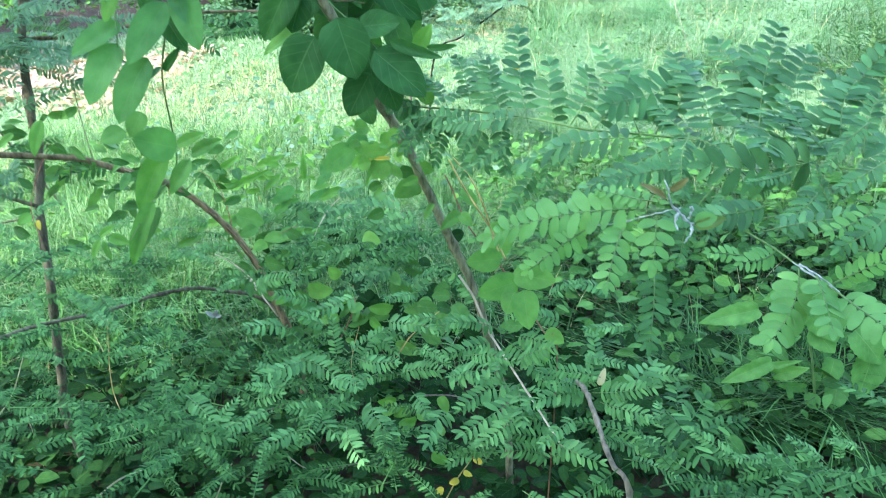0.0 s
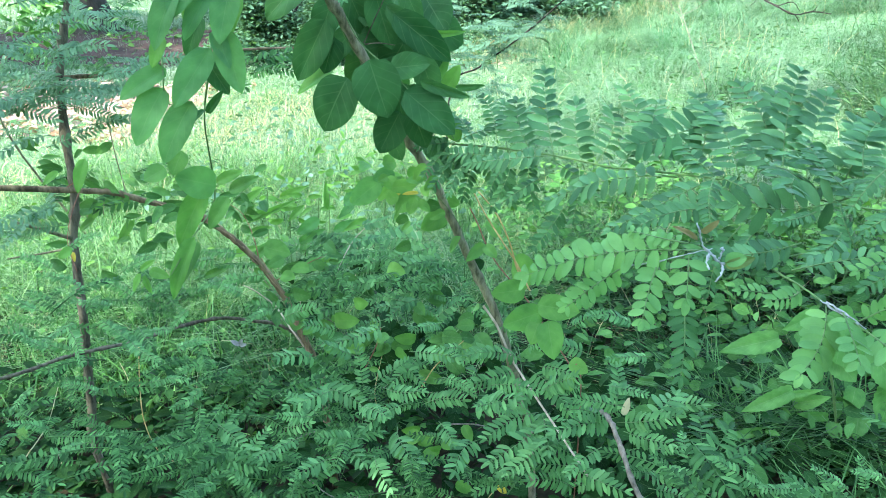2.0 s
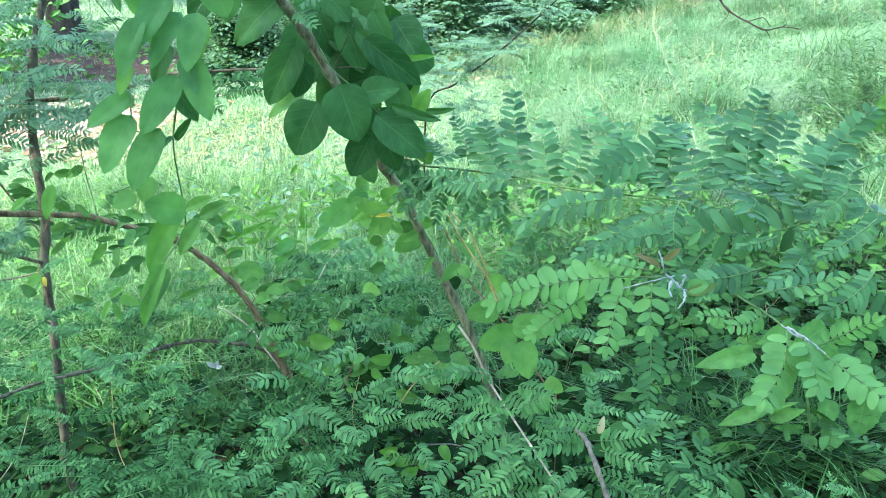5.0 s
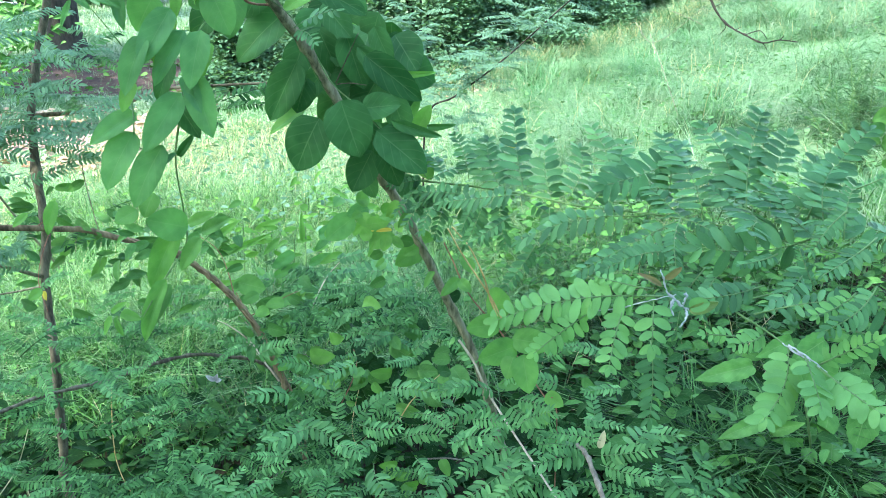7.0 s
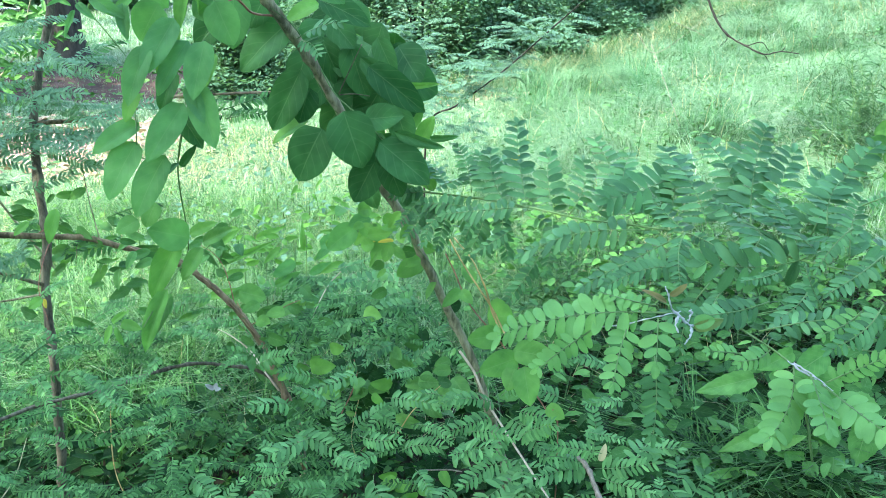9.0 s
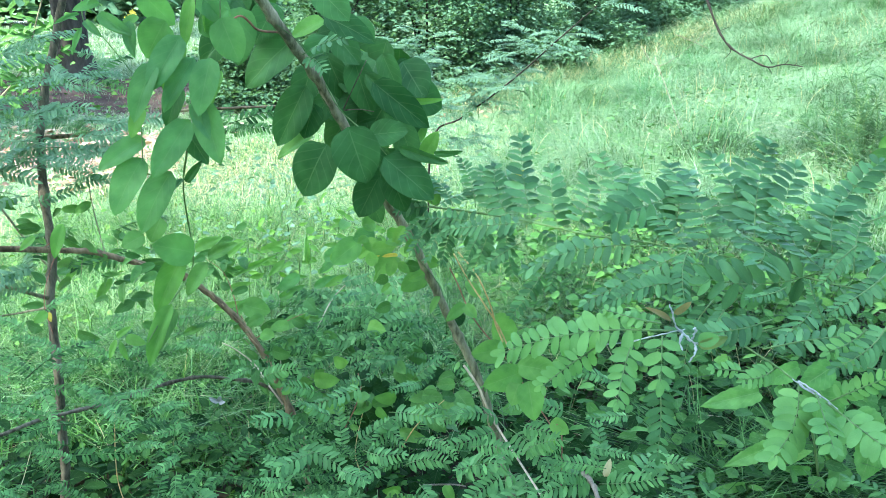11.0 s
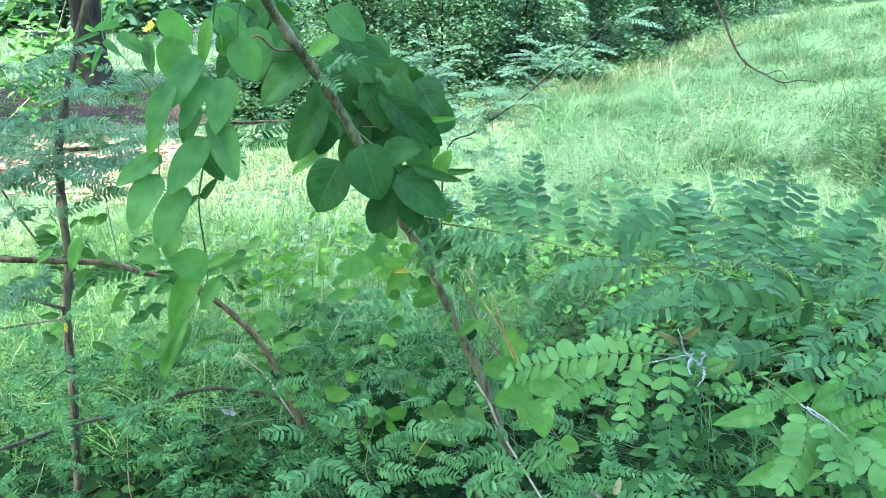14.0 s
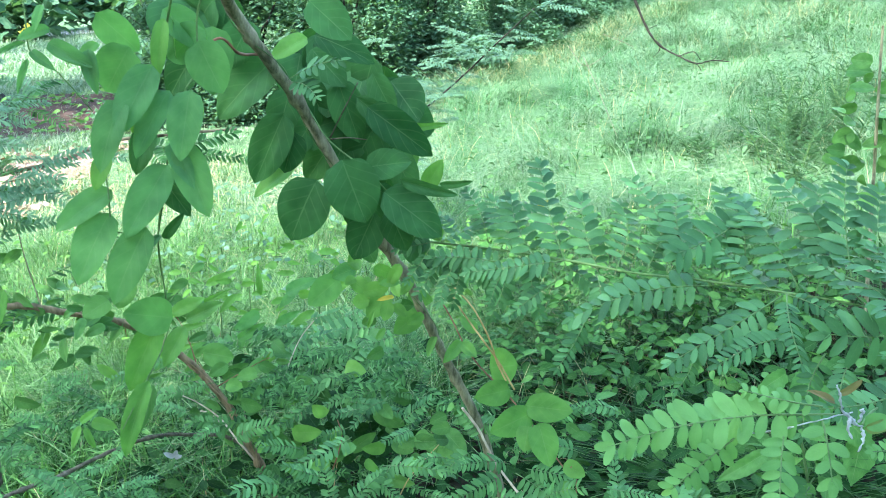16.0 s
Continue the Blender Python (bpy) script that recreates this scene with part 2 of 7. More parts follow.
def tube_bm(points, r0, r1, sides=8, per=6, wobble=0.12, knots=0, seed=1):
    rng = random.Random(seed)
    run = spline(points, per)
    bm = bmesh.new()
    rings = []
    side = None
    swell = {rng.randrange(2, max(3, len(run) - 2)) for _ in range(knots)}
    for i, p in enumerate(run):
        d = (run[min(i + 1, len(run) - 1)] - run[max(i - 1, 0)]).normalized()
        if side is None:
            side = d.orthogonal().normalized()
        side = (side - d * side.dot(d)).normalized()
        other = d.cross(side)
        f = i / (len(run) - 1)
        r = (r0 + (r1 - r0) * f) * (1.35 if i in swell else 1.0)
        off = (side * rng.uniform(-1, 1) + other * rng.uniform(-1, 1)) * r * wobble
        ring = []
        for k in range(sides):
            a = 2 * math.pi * k / sides
            ring.append(bm.verts.new(p + off + (side * math.cos(a) + other * math.sin(a)) * r * (1 + rng.uniform(-1, 1) * wobble)))
        rings.append(ring)
    for a, b in zip(rings, rings[1:]):
        for k in range(sides):
            bm.faces.new((a[k], a[(k + 1) % sides], b[(k + 1) % sides], b[k]))
    bm.faces.new(rings[0][::-1])
    bm.faces.new(rings[-1])
    return bm


def limb(name, points, r0, r1, material, parent, label="", **more):
    bm = tube_bm(points, r0, r1, **more)
    base = parent.location
    up = parent.parent
    while up:
        base = base + up.location
        up = up.parent
    bmesh.ops.translate(bm, verts=bm.verts, vec=-base)
    return part(name, bm, material, parent, label)


def blade_grid(profile, nx=8, half=2, fold=0.25, droop=0.15, wave=0.0, teeth=0.0, seed=0, petiole=0.0):
    """A leaf blade of length 1 along x and width 1 along y: vertices, faces and its map."""
    rng = random.Random(seed)
    V, U, faces = [], [], []
    for i in range(nx + 1):
        u = i / nx
        w = profile(u) * 0.5
        if teeth and 0 < i < nx:
            w *= 1 + teeth * (1 if i % 2 else -1)
        z0 = -droop * u * u + rng.uniform(-1, 1) * wave * 0.3
        for j in range(-half, half + 1):
            v = j / half
            z = z0 + fold * abs(v) * w * (1 - 0.5 * abs(v)) + wave * math.sin(u * 9 + v * 2.0 + seed) * abs(v)
            V.append((u + petiole, v * w, z))
            U.append((u, 0.5 + v * 0.5))
    n = 2 * half + 1
    for i in range(nx):
        for j in range(n - 1):
            faces.append((i * n + j, (i + 1) * n + j, (i + 1) * n + j + 1, i * n + j + 1))
    return V, faces, U


def merge(pieces):
    V, F, U = [], [], []
    for v, f, u in pieces:
        o = len(V)
        V += v
        U += u
        F += [tuple(k + o for k in g) for g in f]
    return V, F, U


def moved(piece, m, wide=1.0):
    v, f, u = piece
    return [tuple(m @ Vector((a, b * wide, c))) for a, b, c in v], f, u


def mesh_of(name, piece, material):
    V, F, U = piece
    me = bpy.data.meshes.new(name)
    me.from_pydata(V, [], F)
    lay = me.uv_layers.new(name="UVMap")
    ids = np.empty(len(me.loops), dtype=np.int32)
    me.loops.foreach_get("vertex_index", ids)
    lay.data.foreach_set("uv", np.asarray(U, dtype=np.float32)[ids].ravel())
    me.materials.append(material)
    me.shade_smooth()
    return me


def scatter(name, pieces, places, turns, sizes, which, material):
    """Many pieces joined into one mesh: a template for each place, turned by a 3x3 matrix and sized along its three axes."""
    co, uvs, idx, starts = [], [], [], []
    vo = lo = 0
    for k, (V, F, U) in enumerate(pieces):
        sel = np.nonzero(which == k)[0]
        if not len(sel):
            continue
        V = np.asarray(V, dtype=np.float64)
        pts = np.einsum("nij,nvj->nvi", turns[sel], V[None] * sizes[sel][:, None, :]) + places[sel][:, None, :]
        co.append(pts.reshape(-1, 3))
        flat = np.array([i for f in F for i in f])
        tot = np.array([len(f) for f in F])
        st = np.concatenate(([0], np.cumsum(tot)[:-1]))
        idx.append((flat[None] + vo + (np.arange(len(sel)) * len(V))[:, None]).ravel())
        starts.append((st[None] + lo + (np.arange(len(sel)) * len(flat))[:, None]).ravel())
        uvs.append(np.tile(np.asarray(U)[flat], (len(sel), 1)))
        vo += len(V) * len(sel)
        lo += len(flat) * len(sel)
    co, idx, starts, uvs = (np.concatenate(a) for a in (co, idx, starts, uvs))
    me = bpy.data.meshes.new(name)
    me.vertices.add(len(co))
    me.vertices.foreach_set("co", co.astype(np.float32).ravel())
    me.loops.add(len(idx))
    me.loops.foreach_set("vertex_index", idx.astype(np.int32))
    me.polygons.add(len(starts))
    me.polygons.foreach_set("loop_start", starts.astype(np.int32))
    lay = me.uv_layers.new(name="UVMap")
    lay.data.foreach_set("uv", uvs.astype(np.float32).ravel())
    me.update(calc_edges=True)
    me.validate()
    me.materials.append(material)
    me.shade_smooth()
    return me


def turns_of(dirs, ups):
    """Rotations whose x axis runs along dirs and whose z axis is as near to ups as can be."""
    x = dirs / np.linalg.norm(dirs, axis=1, keepdims=True)
    z = ups - x * np.sum(ups * x, axis=1, keepdims=True)
    z /= np.linalg.norm(z, axis=1, keepdims=True) + 1e-9
    return np.stack((x, np.cross(z, x), z), axis=2)


def orient(base, tip, roll=0.0, hint=(0, -0.9, 0.45)):
    b, t, h = Vector(base), Vector(tip), Vector(hint)
    x = (t - b).normalized()
    z = (h - x * h.dot(x)).normalized()
    m = Matrix((x, z.cross(x), z)).transposed().to_4x4()
    return Matrix.Translation(b) @ m @ Matrix.Rotation(radians(roll), 4, "X"), (t - b).length


def ovate(u):
    return max(0.02, math.sin(math.pi * min(1, u ** 0.8)) ** (0.44 + 0.22 * u))


def heart(u):
    return max(0.02, math.sin(math.pi * min(1, (u * 0.97 + 0.03) ** 0.68)) ** (0.5 + 0.35 * u))


def oblong(u):
    return max(0.05, math.sin(math.pi * min(1, u * 0.96 + 0.02)) ** 0.42)


def lance(u):
    return max(0.02, math.sin(math.pi * u ** 0.8) ** 0.9)


BROAD = [blade_grid(ovate, 12, 3, fold=0.28, droop=d, wave=w, seed=s) for s, (d, w) in enumerate(((0.12, 0.012), (0.22, 0.02), (0.05, 0.015), (0.28, 0.01)))]
HEARTS = [blade_grid(heart, 14, 3, fold=0.25, droop=d, wave=0.02, teeth=0.045, seed=s) for s, d in enumerate((0.15, 0.25, 0.08))]
NARROW = [blade_grid(lance, 7, 2, fold=0.3, droop=d, wave=0.02, seed=s) for s, d in enumerate((0.15, 0.35, 0.05, 0.5))]
LEAFLET = [blade_grid(oblong, 5, 1, fold=f, droop=d, seed=s) for s, (f, d) in enumerate(((0.25, 0.12), (0.4, 0.2), (0.1, 0.05)))]
FAR_BLADES = [([(0, 0, 0), (0.3, 0.5, f), (0.72, 0.4, f - d), (1, 0, -d), (0.72, -0.4, f - d), (0.3, -0.5, f)], [(0, 3, 2, 1), (0, 5, 4, 3)], [(0, 0.5), (0.3, 1), (0.72, 0.9), (1, 0.5), (0.72, 0.1), (0.3, 0)]) for f, d in ((0.12, 0.05), (0.2, 0.15), (0.06, 0.0))]
SMALL_BLADES = [blade_grid(ovate, 4, 1, fold=0.3, droop=d, seed=s) for s, d in enumerate((0.1, 0.25, 0.0))]


def frond_piece(pairs, leaflet, seed, arch=0.12, wide=0.35, lean=70):
    """A pinnate leaf of length 1 along x: a thin arched rachis with paired leaflets and one at the end."""
    rng = random.Random(seed)
    pieces = []

    def at(u):
        return Vector((u, 0.03 * math.sin(u * 3 + seed), arch * math.sin(math.pi * u * 0.9) - arch * 0.9 * u * u))
    ring, n = [], 7
    V, F, U = [], [], []
    for i in range(n + 1):
        u = i / n * 0.97
        c, r = at(u), 0.011 * (1 - 0.65 * u)
        for k in range(3):
            a = 2.094 * k
            V.append((c.x, c.y + r * math.cos(a), c.z + r * math.sin(a)))
            U.append((0.5, 0.5))
    for i in range(n):
        for k in range(3):
            F.append((i * 3 + k, i * 3 + (k + 1) % 3, i * 3 + 3 + (k + 1) % 3, i * 3 + 3 + k))
    pieces.append((V, F, U))
    for i in range(pairs):
        u = 0.14 + 0.8 * i / max(1, pairs - 1)
        size = leaflet * (0.72 + 0.28 * math.sin(math.pi * (0.2 + 0.7 * i / pairs))) * rng.uniform(0.88, 1.1)
        for s in (-1, 1):
            if rng.random() < 0.03:
                continue
            m = (Matrix.Translation(at(u) + Vector((rng.uniform(-0.012, 0.012), 0, 0))) @ Matrix.Rotation(radians(s * (lean + rng.uniform(-9, 9) - 18 * u)), 4, "Z")
                 @ Matrix.Rotation(radians(rng.uniform(0, 14)), 4, "Y") @ Matrix.Rotation(radians(rng.uniform(-11, 11)), 4, "X") @ Matrix.Scale(size, 4))
            pieces.append(moved(LEAFLET[rng.randrange(3)], m, wide * rng.uniform(0.9, 1.1)))
    m = Matrix.Translation(at(0.97)) @ Matrix.Rotation(radians(rng.uniform(5, 25)), 4, "Y") @ Matrix.Scale(leaflet * 0.9, 4)
    pieces.append(moved(LEAFLET[0], m, wide))
    return merge(pieces)


BROAD_ME = {}


def leaf_mesh(kind, k, material):
    key = (kind, k, material.name)
    if key not in BROAD_ME:
        BROAD_ME[key] = mesh_of("leaf", {"narrow": NARROW, "broad": BROAD, "heart": HEARTS, "leaflet": LEAFLET}[kind][k], material)
    return BROAD_ME[key]


LEAF_RNG = random.Random(5)
VINE_MAT = [M_VINE]


def leaf(parent, base, tip, width, roll, material=None, kind="broad", petiole=0.15):
    m, length = orient(base, tip, roll + LEAF_RNG.uniform(-8, 8))
    k = LEAF_RNG.randrange({"broad": 4, "narrow": 4}.get(kind, 3))
    return hang("leaf", leaf_mesh(kind, k, material or VINE_MAT[0]), m @ Matrix.Diagonal((length, width, length, 1)), parent)


def bramble_leaf(parent, base, tip, width, roll):
    return leaf(parent, base, tip, width, roll, M_BRAMBLE, "heart")


def frond(parent, base, tip, pairs, roll, material=None):
    """One pinnate leaf as a part: its rachis, with each leaflet a piece under it."""
    return open_frond(parent, base, tip, pairs, roll + LEAF_RNG.uniform(-15, 15), M_FROND_SINGLE, 0.4, 2.15, (0, -0.6, 0.8), (0.03, 0.1))


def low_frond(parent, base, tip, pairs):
    """A frond of the low growth in the lit leaflet colour, with small narrow leaflets."""
    return open_frond(parent, base, tip, pairs, LEAF_RNG.uniform(-18, 18), M_FROND_LIT, 0.36, 2.25, (0, -0.55, 0.8), (0.03, 0.12))


def open_frond(parent, base, tip, pairs, roll, material=None, wide=0.5, big=1.5, face=(0, -0.8, 0.6), bows=(0.02, 0.07), twist=9):
    rng = LEAF_RNG
    material = material or M_FROND_BRIGHT
    m, length = orient(base, tip, roll, hint=face)
    origin = Vector(base)
    bow, sway = rng.uniform(*bows) * length, rng.uniform(-0.1, 0.1) * length

    def at(u):
        return Vector((u * length, sway * math.sin(math.pi * u), bow * math.sin(math.pi * u * 0.95)))
    arch = [(m @ at(u)) - origin for u in (0, 0.33, 0.67, 1)]
    stalk = part("frond", tube_bm(arch, 0.0008, 0.0004, sides=4, per=3, wobble=0.05), M_TWIG_GREEN, parent)
    stalk.location = origin - parent.location
    size = length * min(0.42, big / pairs)
    q = m.to_3x3().to_4x4()
    for i in range(pairs):
        u = 0.16 + 0.8 * i / max(1, pairs - 1)
        c = q @ at(u)
        for s in (-1, 1, 0) if i == pairs - 1 else (-1, 1):
            if rng.random() < 0.03:
                continue
            ang = 0 if s == 0 else s * (74 - 24 * u + rng.uniform(-9, 9))
            mm = (Matrix.Translation(c) @ q @ Matrix.Rotation(radians(ang), 4, "Z") @ Matrix.Rotation(radians(rng.uniform(-4, 18)), 4, "Y")
                  @ Matrix.Rotation(radians(rng.gauss(0, twist)), 4, "X"))
            f = size * rng.uniform(0.8, 1.12) * (0.72 + 0.28 * math.sin(math.pi * min(1, u + 0.1)))
            ob = new("leaflet", leaf_mesh("leaflet", rng.randrange(3), material))
            ob.parent = stalk
            ob.matrix_basis = mm @ Matrix.Diagonal((f, f * wide, f, 1))
    return stalk


def clump(parent, centre, radii, count, material=None, length=(0.09, 0.15), pairs=(8, 11), seed=1, spread=0.22, single=False, face=(0, -0.4, 0.92)):
    """A loose spray of fronds pointing outwards: single ones are parts, the rest one joined mass of foliage."""
    rng = random.Random(seed)
    P, D, N, S, W = [], [], [], [], []
    for _ in range(count):
        p = Vector(centre) + Vector([r * rng.gauss(0, 0.6) for r in radii])
        a = rng.uniform(0, 6.283)
        d = Vector((math.cos(a), math.sin(a) * 0.8, rng.uniform(-spread, spread + 0.1))).normalized()
        size, n, roll = rng.uniform(*length), rng.randint(*pairs), rng.uniform(-30, 30)
        if single:
            frond(parent, p, p + d * size, n, roll, material)
            continue
        P.append(p), D.append(d), N.append((face[0] + rng.gauss(0, 0.2), face[1] + rng.gauss(0, 0.2), face[2])), S.append((size,) * 3), W.append(n - pairs[0] + rng.randrange(2) * 4)
    if P:
        kinds = [frond_piece(pairs[0] + k % 4, 1.75 / (pairs[0] + k % 4), k, arch=0.05 + 0.05 * (k // 4)) for k in range(8)]
        me = scatter("foliage", kinds, np.array(P), turns_of(np.array(D), np.array(N)), np.array(S), np.array(W), material or M_FROND)
        ob = tagged(hang("foliage", me, Matrix.Identity(4), parent), kind="stuff")


def leaf_clump(parent, centre, radii, count, size, material, seed=1, fall=(-0.7, 0.25), broad=(0.58, 0.8), kind="broad"):
    """Loose leaves about a place, each a part; fall: how steeply they hang."""
    rng = random.Random(seed)
    for _ in range(count):
        p = Vector(centre) + Vector([r * rng.gauss(0, 0.6) for r in radii])
        a = rng.uniform(0, 6.283)
        d = Vector((math.cos(a), math.sin(a) * (0.35 if kind == "narrow" else 1.0), rng.uniform(*fall))).normalized()
        s = rng.uniform(*size)
        leaf(parent, p, p + d * s, s * rng.uniform(*broad), rng.uniform(-30, 30), material, kind)


# ---- the ground ----
def ground_height(x, y):
    """Flat to the west, a bank that climbs to the east."""
    rise = 0.15 * np.log1p(np.exp(np.clip((x - 0.2) * 2.2, -30, 60))) / 2.2 * np.clip((y + 0.5) / 3.5, 0.25, 1.0)
    return np.minimum(rise, 2.6) + 0.02 * np.sin(x * 1.7 + y * 0.6) + 0.015 * np.sin(x * 0.5 - y * 1.9) - 0.02


def stretch(n, near, far):
    s = np.linspace(-1, 1, n)
    return near * s + (far - near) * np.sign(s) * np.abs(s) ** 7


gx, gy = np.meshgrid(stretch(130, 16, 900), stretch(130, 20, 900) + 6)
gv = np.stack((gx, gy, ground_height(gx, gy)), axis=2).reshape(-1, 3)
gf = [(r * 130 + c, r * 130 + c + 1, r * 130 + 131 + c, r * 130 + 130 + c) for r in range(129) for c in range(129)]
me = bpy.data.meshes.new("ground")
me.from_pydata(gv.tolist(), [], gf)
me.materials.append(M_GROUND)
me.shade_smooth()
ground = tagged(new("ground", me), "grassy ground that climbs to a bank", "ground", kind="structure")


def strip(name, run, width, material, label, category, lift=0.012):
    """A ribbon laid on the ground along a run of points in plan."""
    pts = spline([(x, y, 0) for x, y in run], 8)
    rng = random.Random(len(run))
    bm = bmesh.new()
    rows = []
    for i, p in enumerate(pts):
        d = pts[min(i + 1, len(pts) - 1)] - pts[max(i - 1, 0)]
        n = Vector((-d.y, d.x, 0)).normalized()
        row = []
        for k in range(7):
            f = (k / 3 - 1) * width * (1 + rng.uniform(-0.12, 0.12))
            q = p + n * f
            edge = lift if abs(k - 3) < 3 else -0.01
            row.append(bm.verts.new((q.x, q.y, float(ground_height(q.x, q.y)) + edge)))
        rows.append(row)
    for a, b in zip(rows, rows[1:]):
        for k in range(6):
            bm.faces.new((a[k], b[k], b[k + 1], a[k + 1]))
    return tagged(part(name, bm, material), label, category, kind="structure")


strip("path", [(-9, 5.9), (-6, 6.5), (-4.2, 7.0), (-3.3, 7.3), (-2.7, 7.6)], 0.6, M_PATH, "sunlit path strewn with pale dry leaves", "path")
strip("mulch_bed", [(-12, 9.6), (-8, 10.6), (-5, 11.2), (-3.0, 11.0)], 1.9, M_MULCH, "dark brown mulch under the tree", "mulch")
# Dark strip added for the shade between the low stems.
strip("shade_soil", [(-6, 1.4), (-2, 1.5), (0.5, 1.7), (2, 2.0), (5, 2.3)], 1.35, M_SHADE_SOIL, "soil darkened to stand in for shade under the shrubs", "soil", lift=0.02)

# ---- the leaning sapling and its vine ----
VINE_A = [(-0.221, 0.941, 1.552), (-0.255, 0.984, 1.492), (-0.263, 0.990, 1.439), (-0.277, 0.973, 1.413), (-0.297, 0.960, 1.355), (-0.311, 0.968, 1.308), (-0.325, 0.975, 1.262)]
VINE_B = [(-0.263, 0.929, 1.517), (-0.308, 1.018, 1.445), (-0.330, 1.008, 1.412), (-0.360, 0.970, 1.361), (-0.358, 0.942, 1.321), (-0.355, 0.935, 1.283), (-0.330, 0.945, 1.282)]
VINE_C = [(-0.310, 0.970, 1.318), (-0.328, 0.981, 1.250), (-0.344, 1.033, 1.146), (-0.354, 1.039, 1.110), (-0.364, 0.981, 1.088), (-0.387, 0.942, 1.047)]
VINE_D = [(-0.169, 1.180, 1.361), (-0.144, 1.168, 1.320), (-0.101, 1.148, 1.286), (-0.076, 1.145, 1.258), (-0.056, 1.180, 1.222), (-0.034, 1.224, 1.146)]
VINE_E = [(-0.217, 1.126, 1.437), (-0.227, 1.042, 1.446), (-0.239, 1.009, 1.465), (-0.262, 1.002, 1.453)]
STEM = [(-0.236, 0.969, 1.551), (-0.236, 1.083, 1.493), (-0.214, 1.117, 1.443), (-0.182, 1.169, 1.377), (-0.144, 1.213, 1.283), (-0.098, 1.258, 1.176), (-0.048, 1.275, 1.076), (-0.011, 1.322, 0.968), (0.023, 1.358, 0.872), (0.062, 1.377, 0.775), (0.089, 1.384, 0.684), (0.119, 1.411, 0.559), (0.148, 1.463, 0.392)]
STICK = [(0.040, 1.356, 0.798), (0.068, 1.354, 0.752), (0.092, 1.335, 0.700), (0.113, 1.316, 0.671), (0.161, 1.201, 0.647), (0.186, 1.140, 0.636), (0.219, 1.097, 0.602)]
GREY = [(0.244, 1.161, 0.694), (0.257, 1.132, 0.691), (0.272, 1.093, 0.659), (0.292, 1.050, 0.610), (0.324, 1.023, 0.542)]
ARCH = [(-1.098, 1.348, 1.044), (-0.847, 1.535, 0.974), (-0.765, 1.583, 0.952), (-0.695, 1.626, 0.914), (-0.623, 1.674, 0.868), (-0.577, 1.697, 0.824), (-0.531, 1.704, 0.777), (-0.480, 1.712, 0.706), (-0.443, 1.712, 0.635), (-0.415, 1.711, 0.553), (-0.386, 1.709, 0.474), (-0.365, 1.710, 0.391), (-0.368, 1.726, 0.234)]
LOWB = [(-0.868, 1.204, 0.711), (-0.830, 1.264, 0.699), (-0.805, 1.338, 0.684), (-0.765, 1.393, 0.671), (-0.708, 1.475, 0.650), (-0.650, 1.548, 0.644), (-0.577, 1.619, 0.630), (-0.508, 1.671, 0.595), (-0.462, 1.697, 0.572), (-0.424, 1.711, 0.536), (-0.386, 1.709, 0.474)]
SAPL = [(-0.730, 1.657, 1.582), (-0.781, 1.667, 1.467), (-0.812, 1.671, 1.389), (-0.836, 1.650, 1.301), (-0.854, 1.625, 1.199), (-0.854, 1.600, 1.084), (-0.842, 1.571, 0.967), (-0.852, 1.545, 0.847), (-0.852, 1.530, 0.733), (-0.858, 1.528, 0.664), (-0.876, 1.538, 0.542), (-0.899, 1.556, 0.407), (-0.923, 1.580, 0.309)]
TWIGA = [(-0.918, 1.453, 0.934), (-0.880, 1.499, 0.895), (-0.852, 1.539, 0.862)]
TWIGB = [(-0.850, 1.626, 1.193), (-0.780, 1.684, 1.190), (-0.701, 1.754, 1.196), (-0.637, 1.815, 1.215), (-0.509, 1.877, 1.214), (-0.398, 1.956, 1.205)]
TWIGC = [(-1.004, 1.537, 0.814), (-0.948, 1.572, 0.812), (-0.853, 1.552, 0.837)]
DEAD = [(1.486, 5.179, 1.495), (1.630, 5.126, 1.173), (1.711, 5.091, 1.060), (1.819, 5.049, 0.995), (1.920, 5.007, 0.950), (2.009, 4.975, 0.969), (2.104, 4.936, 0.959)]
DEAD_S = [(1.819, 5.049, 0.995), (1.900, 5.022, 1.020), (1.943, 5.001, 0.971)]
RBRANCH = [(-0.032, 1.240, 1.152), (0.065, 1.100, 1.180), (0.141, 0.985, 1.199), (0.190, 0.940, 1.200), (0.241, 0.880, 1.211), (0.282, 0.800, 1.228), (0.323, 0.770, 1.228), (0.353, 0.740, 1.228), (0.362, 0.660, 1.246), (0.379, 0.580, 1.265)]
REDTWIG = [(0.013, 1.384, 0.989), (0.028, 1.374, 0.960), (0.047, 1.357, 0.919), (0.070, 1.342, 0.885), (0.111, 1.311, 0.846), (0.136, 1.284, 0.819), (0.166, 1.260, 0.779), (0.198, 1.252, 0.731), (0.220, 1.249, 0.693)]
GOLDA = [(0.021, 1.356, 1.027), (0.044, 1.351, 0.984), (0.075, 1.342, 0.936), (0.102, 1.334, 0.894), (0.125, 1.313, 0.851)]
GOLDB = [(0.029, 1.357, 1.030), (0.062, 1.353, 0.989), (0.087, 1.342, 0.936), (0.099, 1.334, 0.894), (0.112, 1.320, 0.865)]
CANE = [(0.921, 1.800, 0.500), (0.934, 1.800, 0.434), (0.961, 1.800, 0.332), (0.987, 1.800, 0.226), (1.021, 1.820, 0.120)]
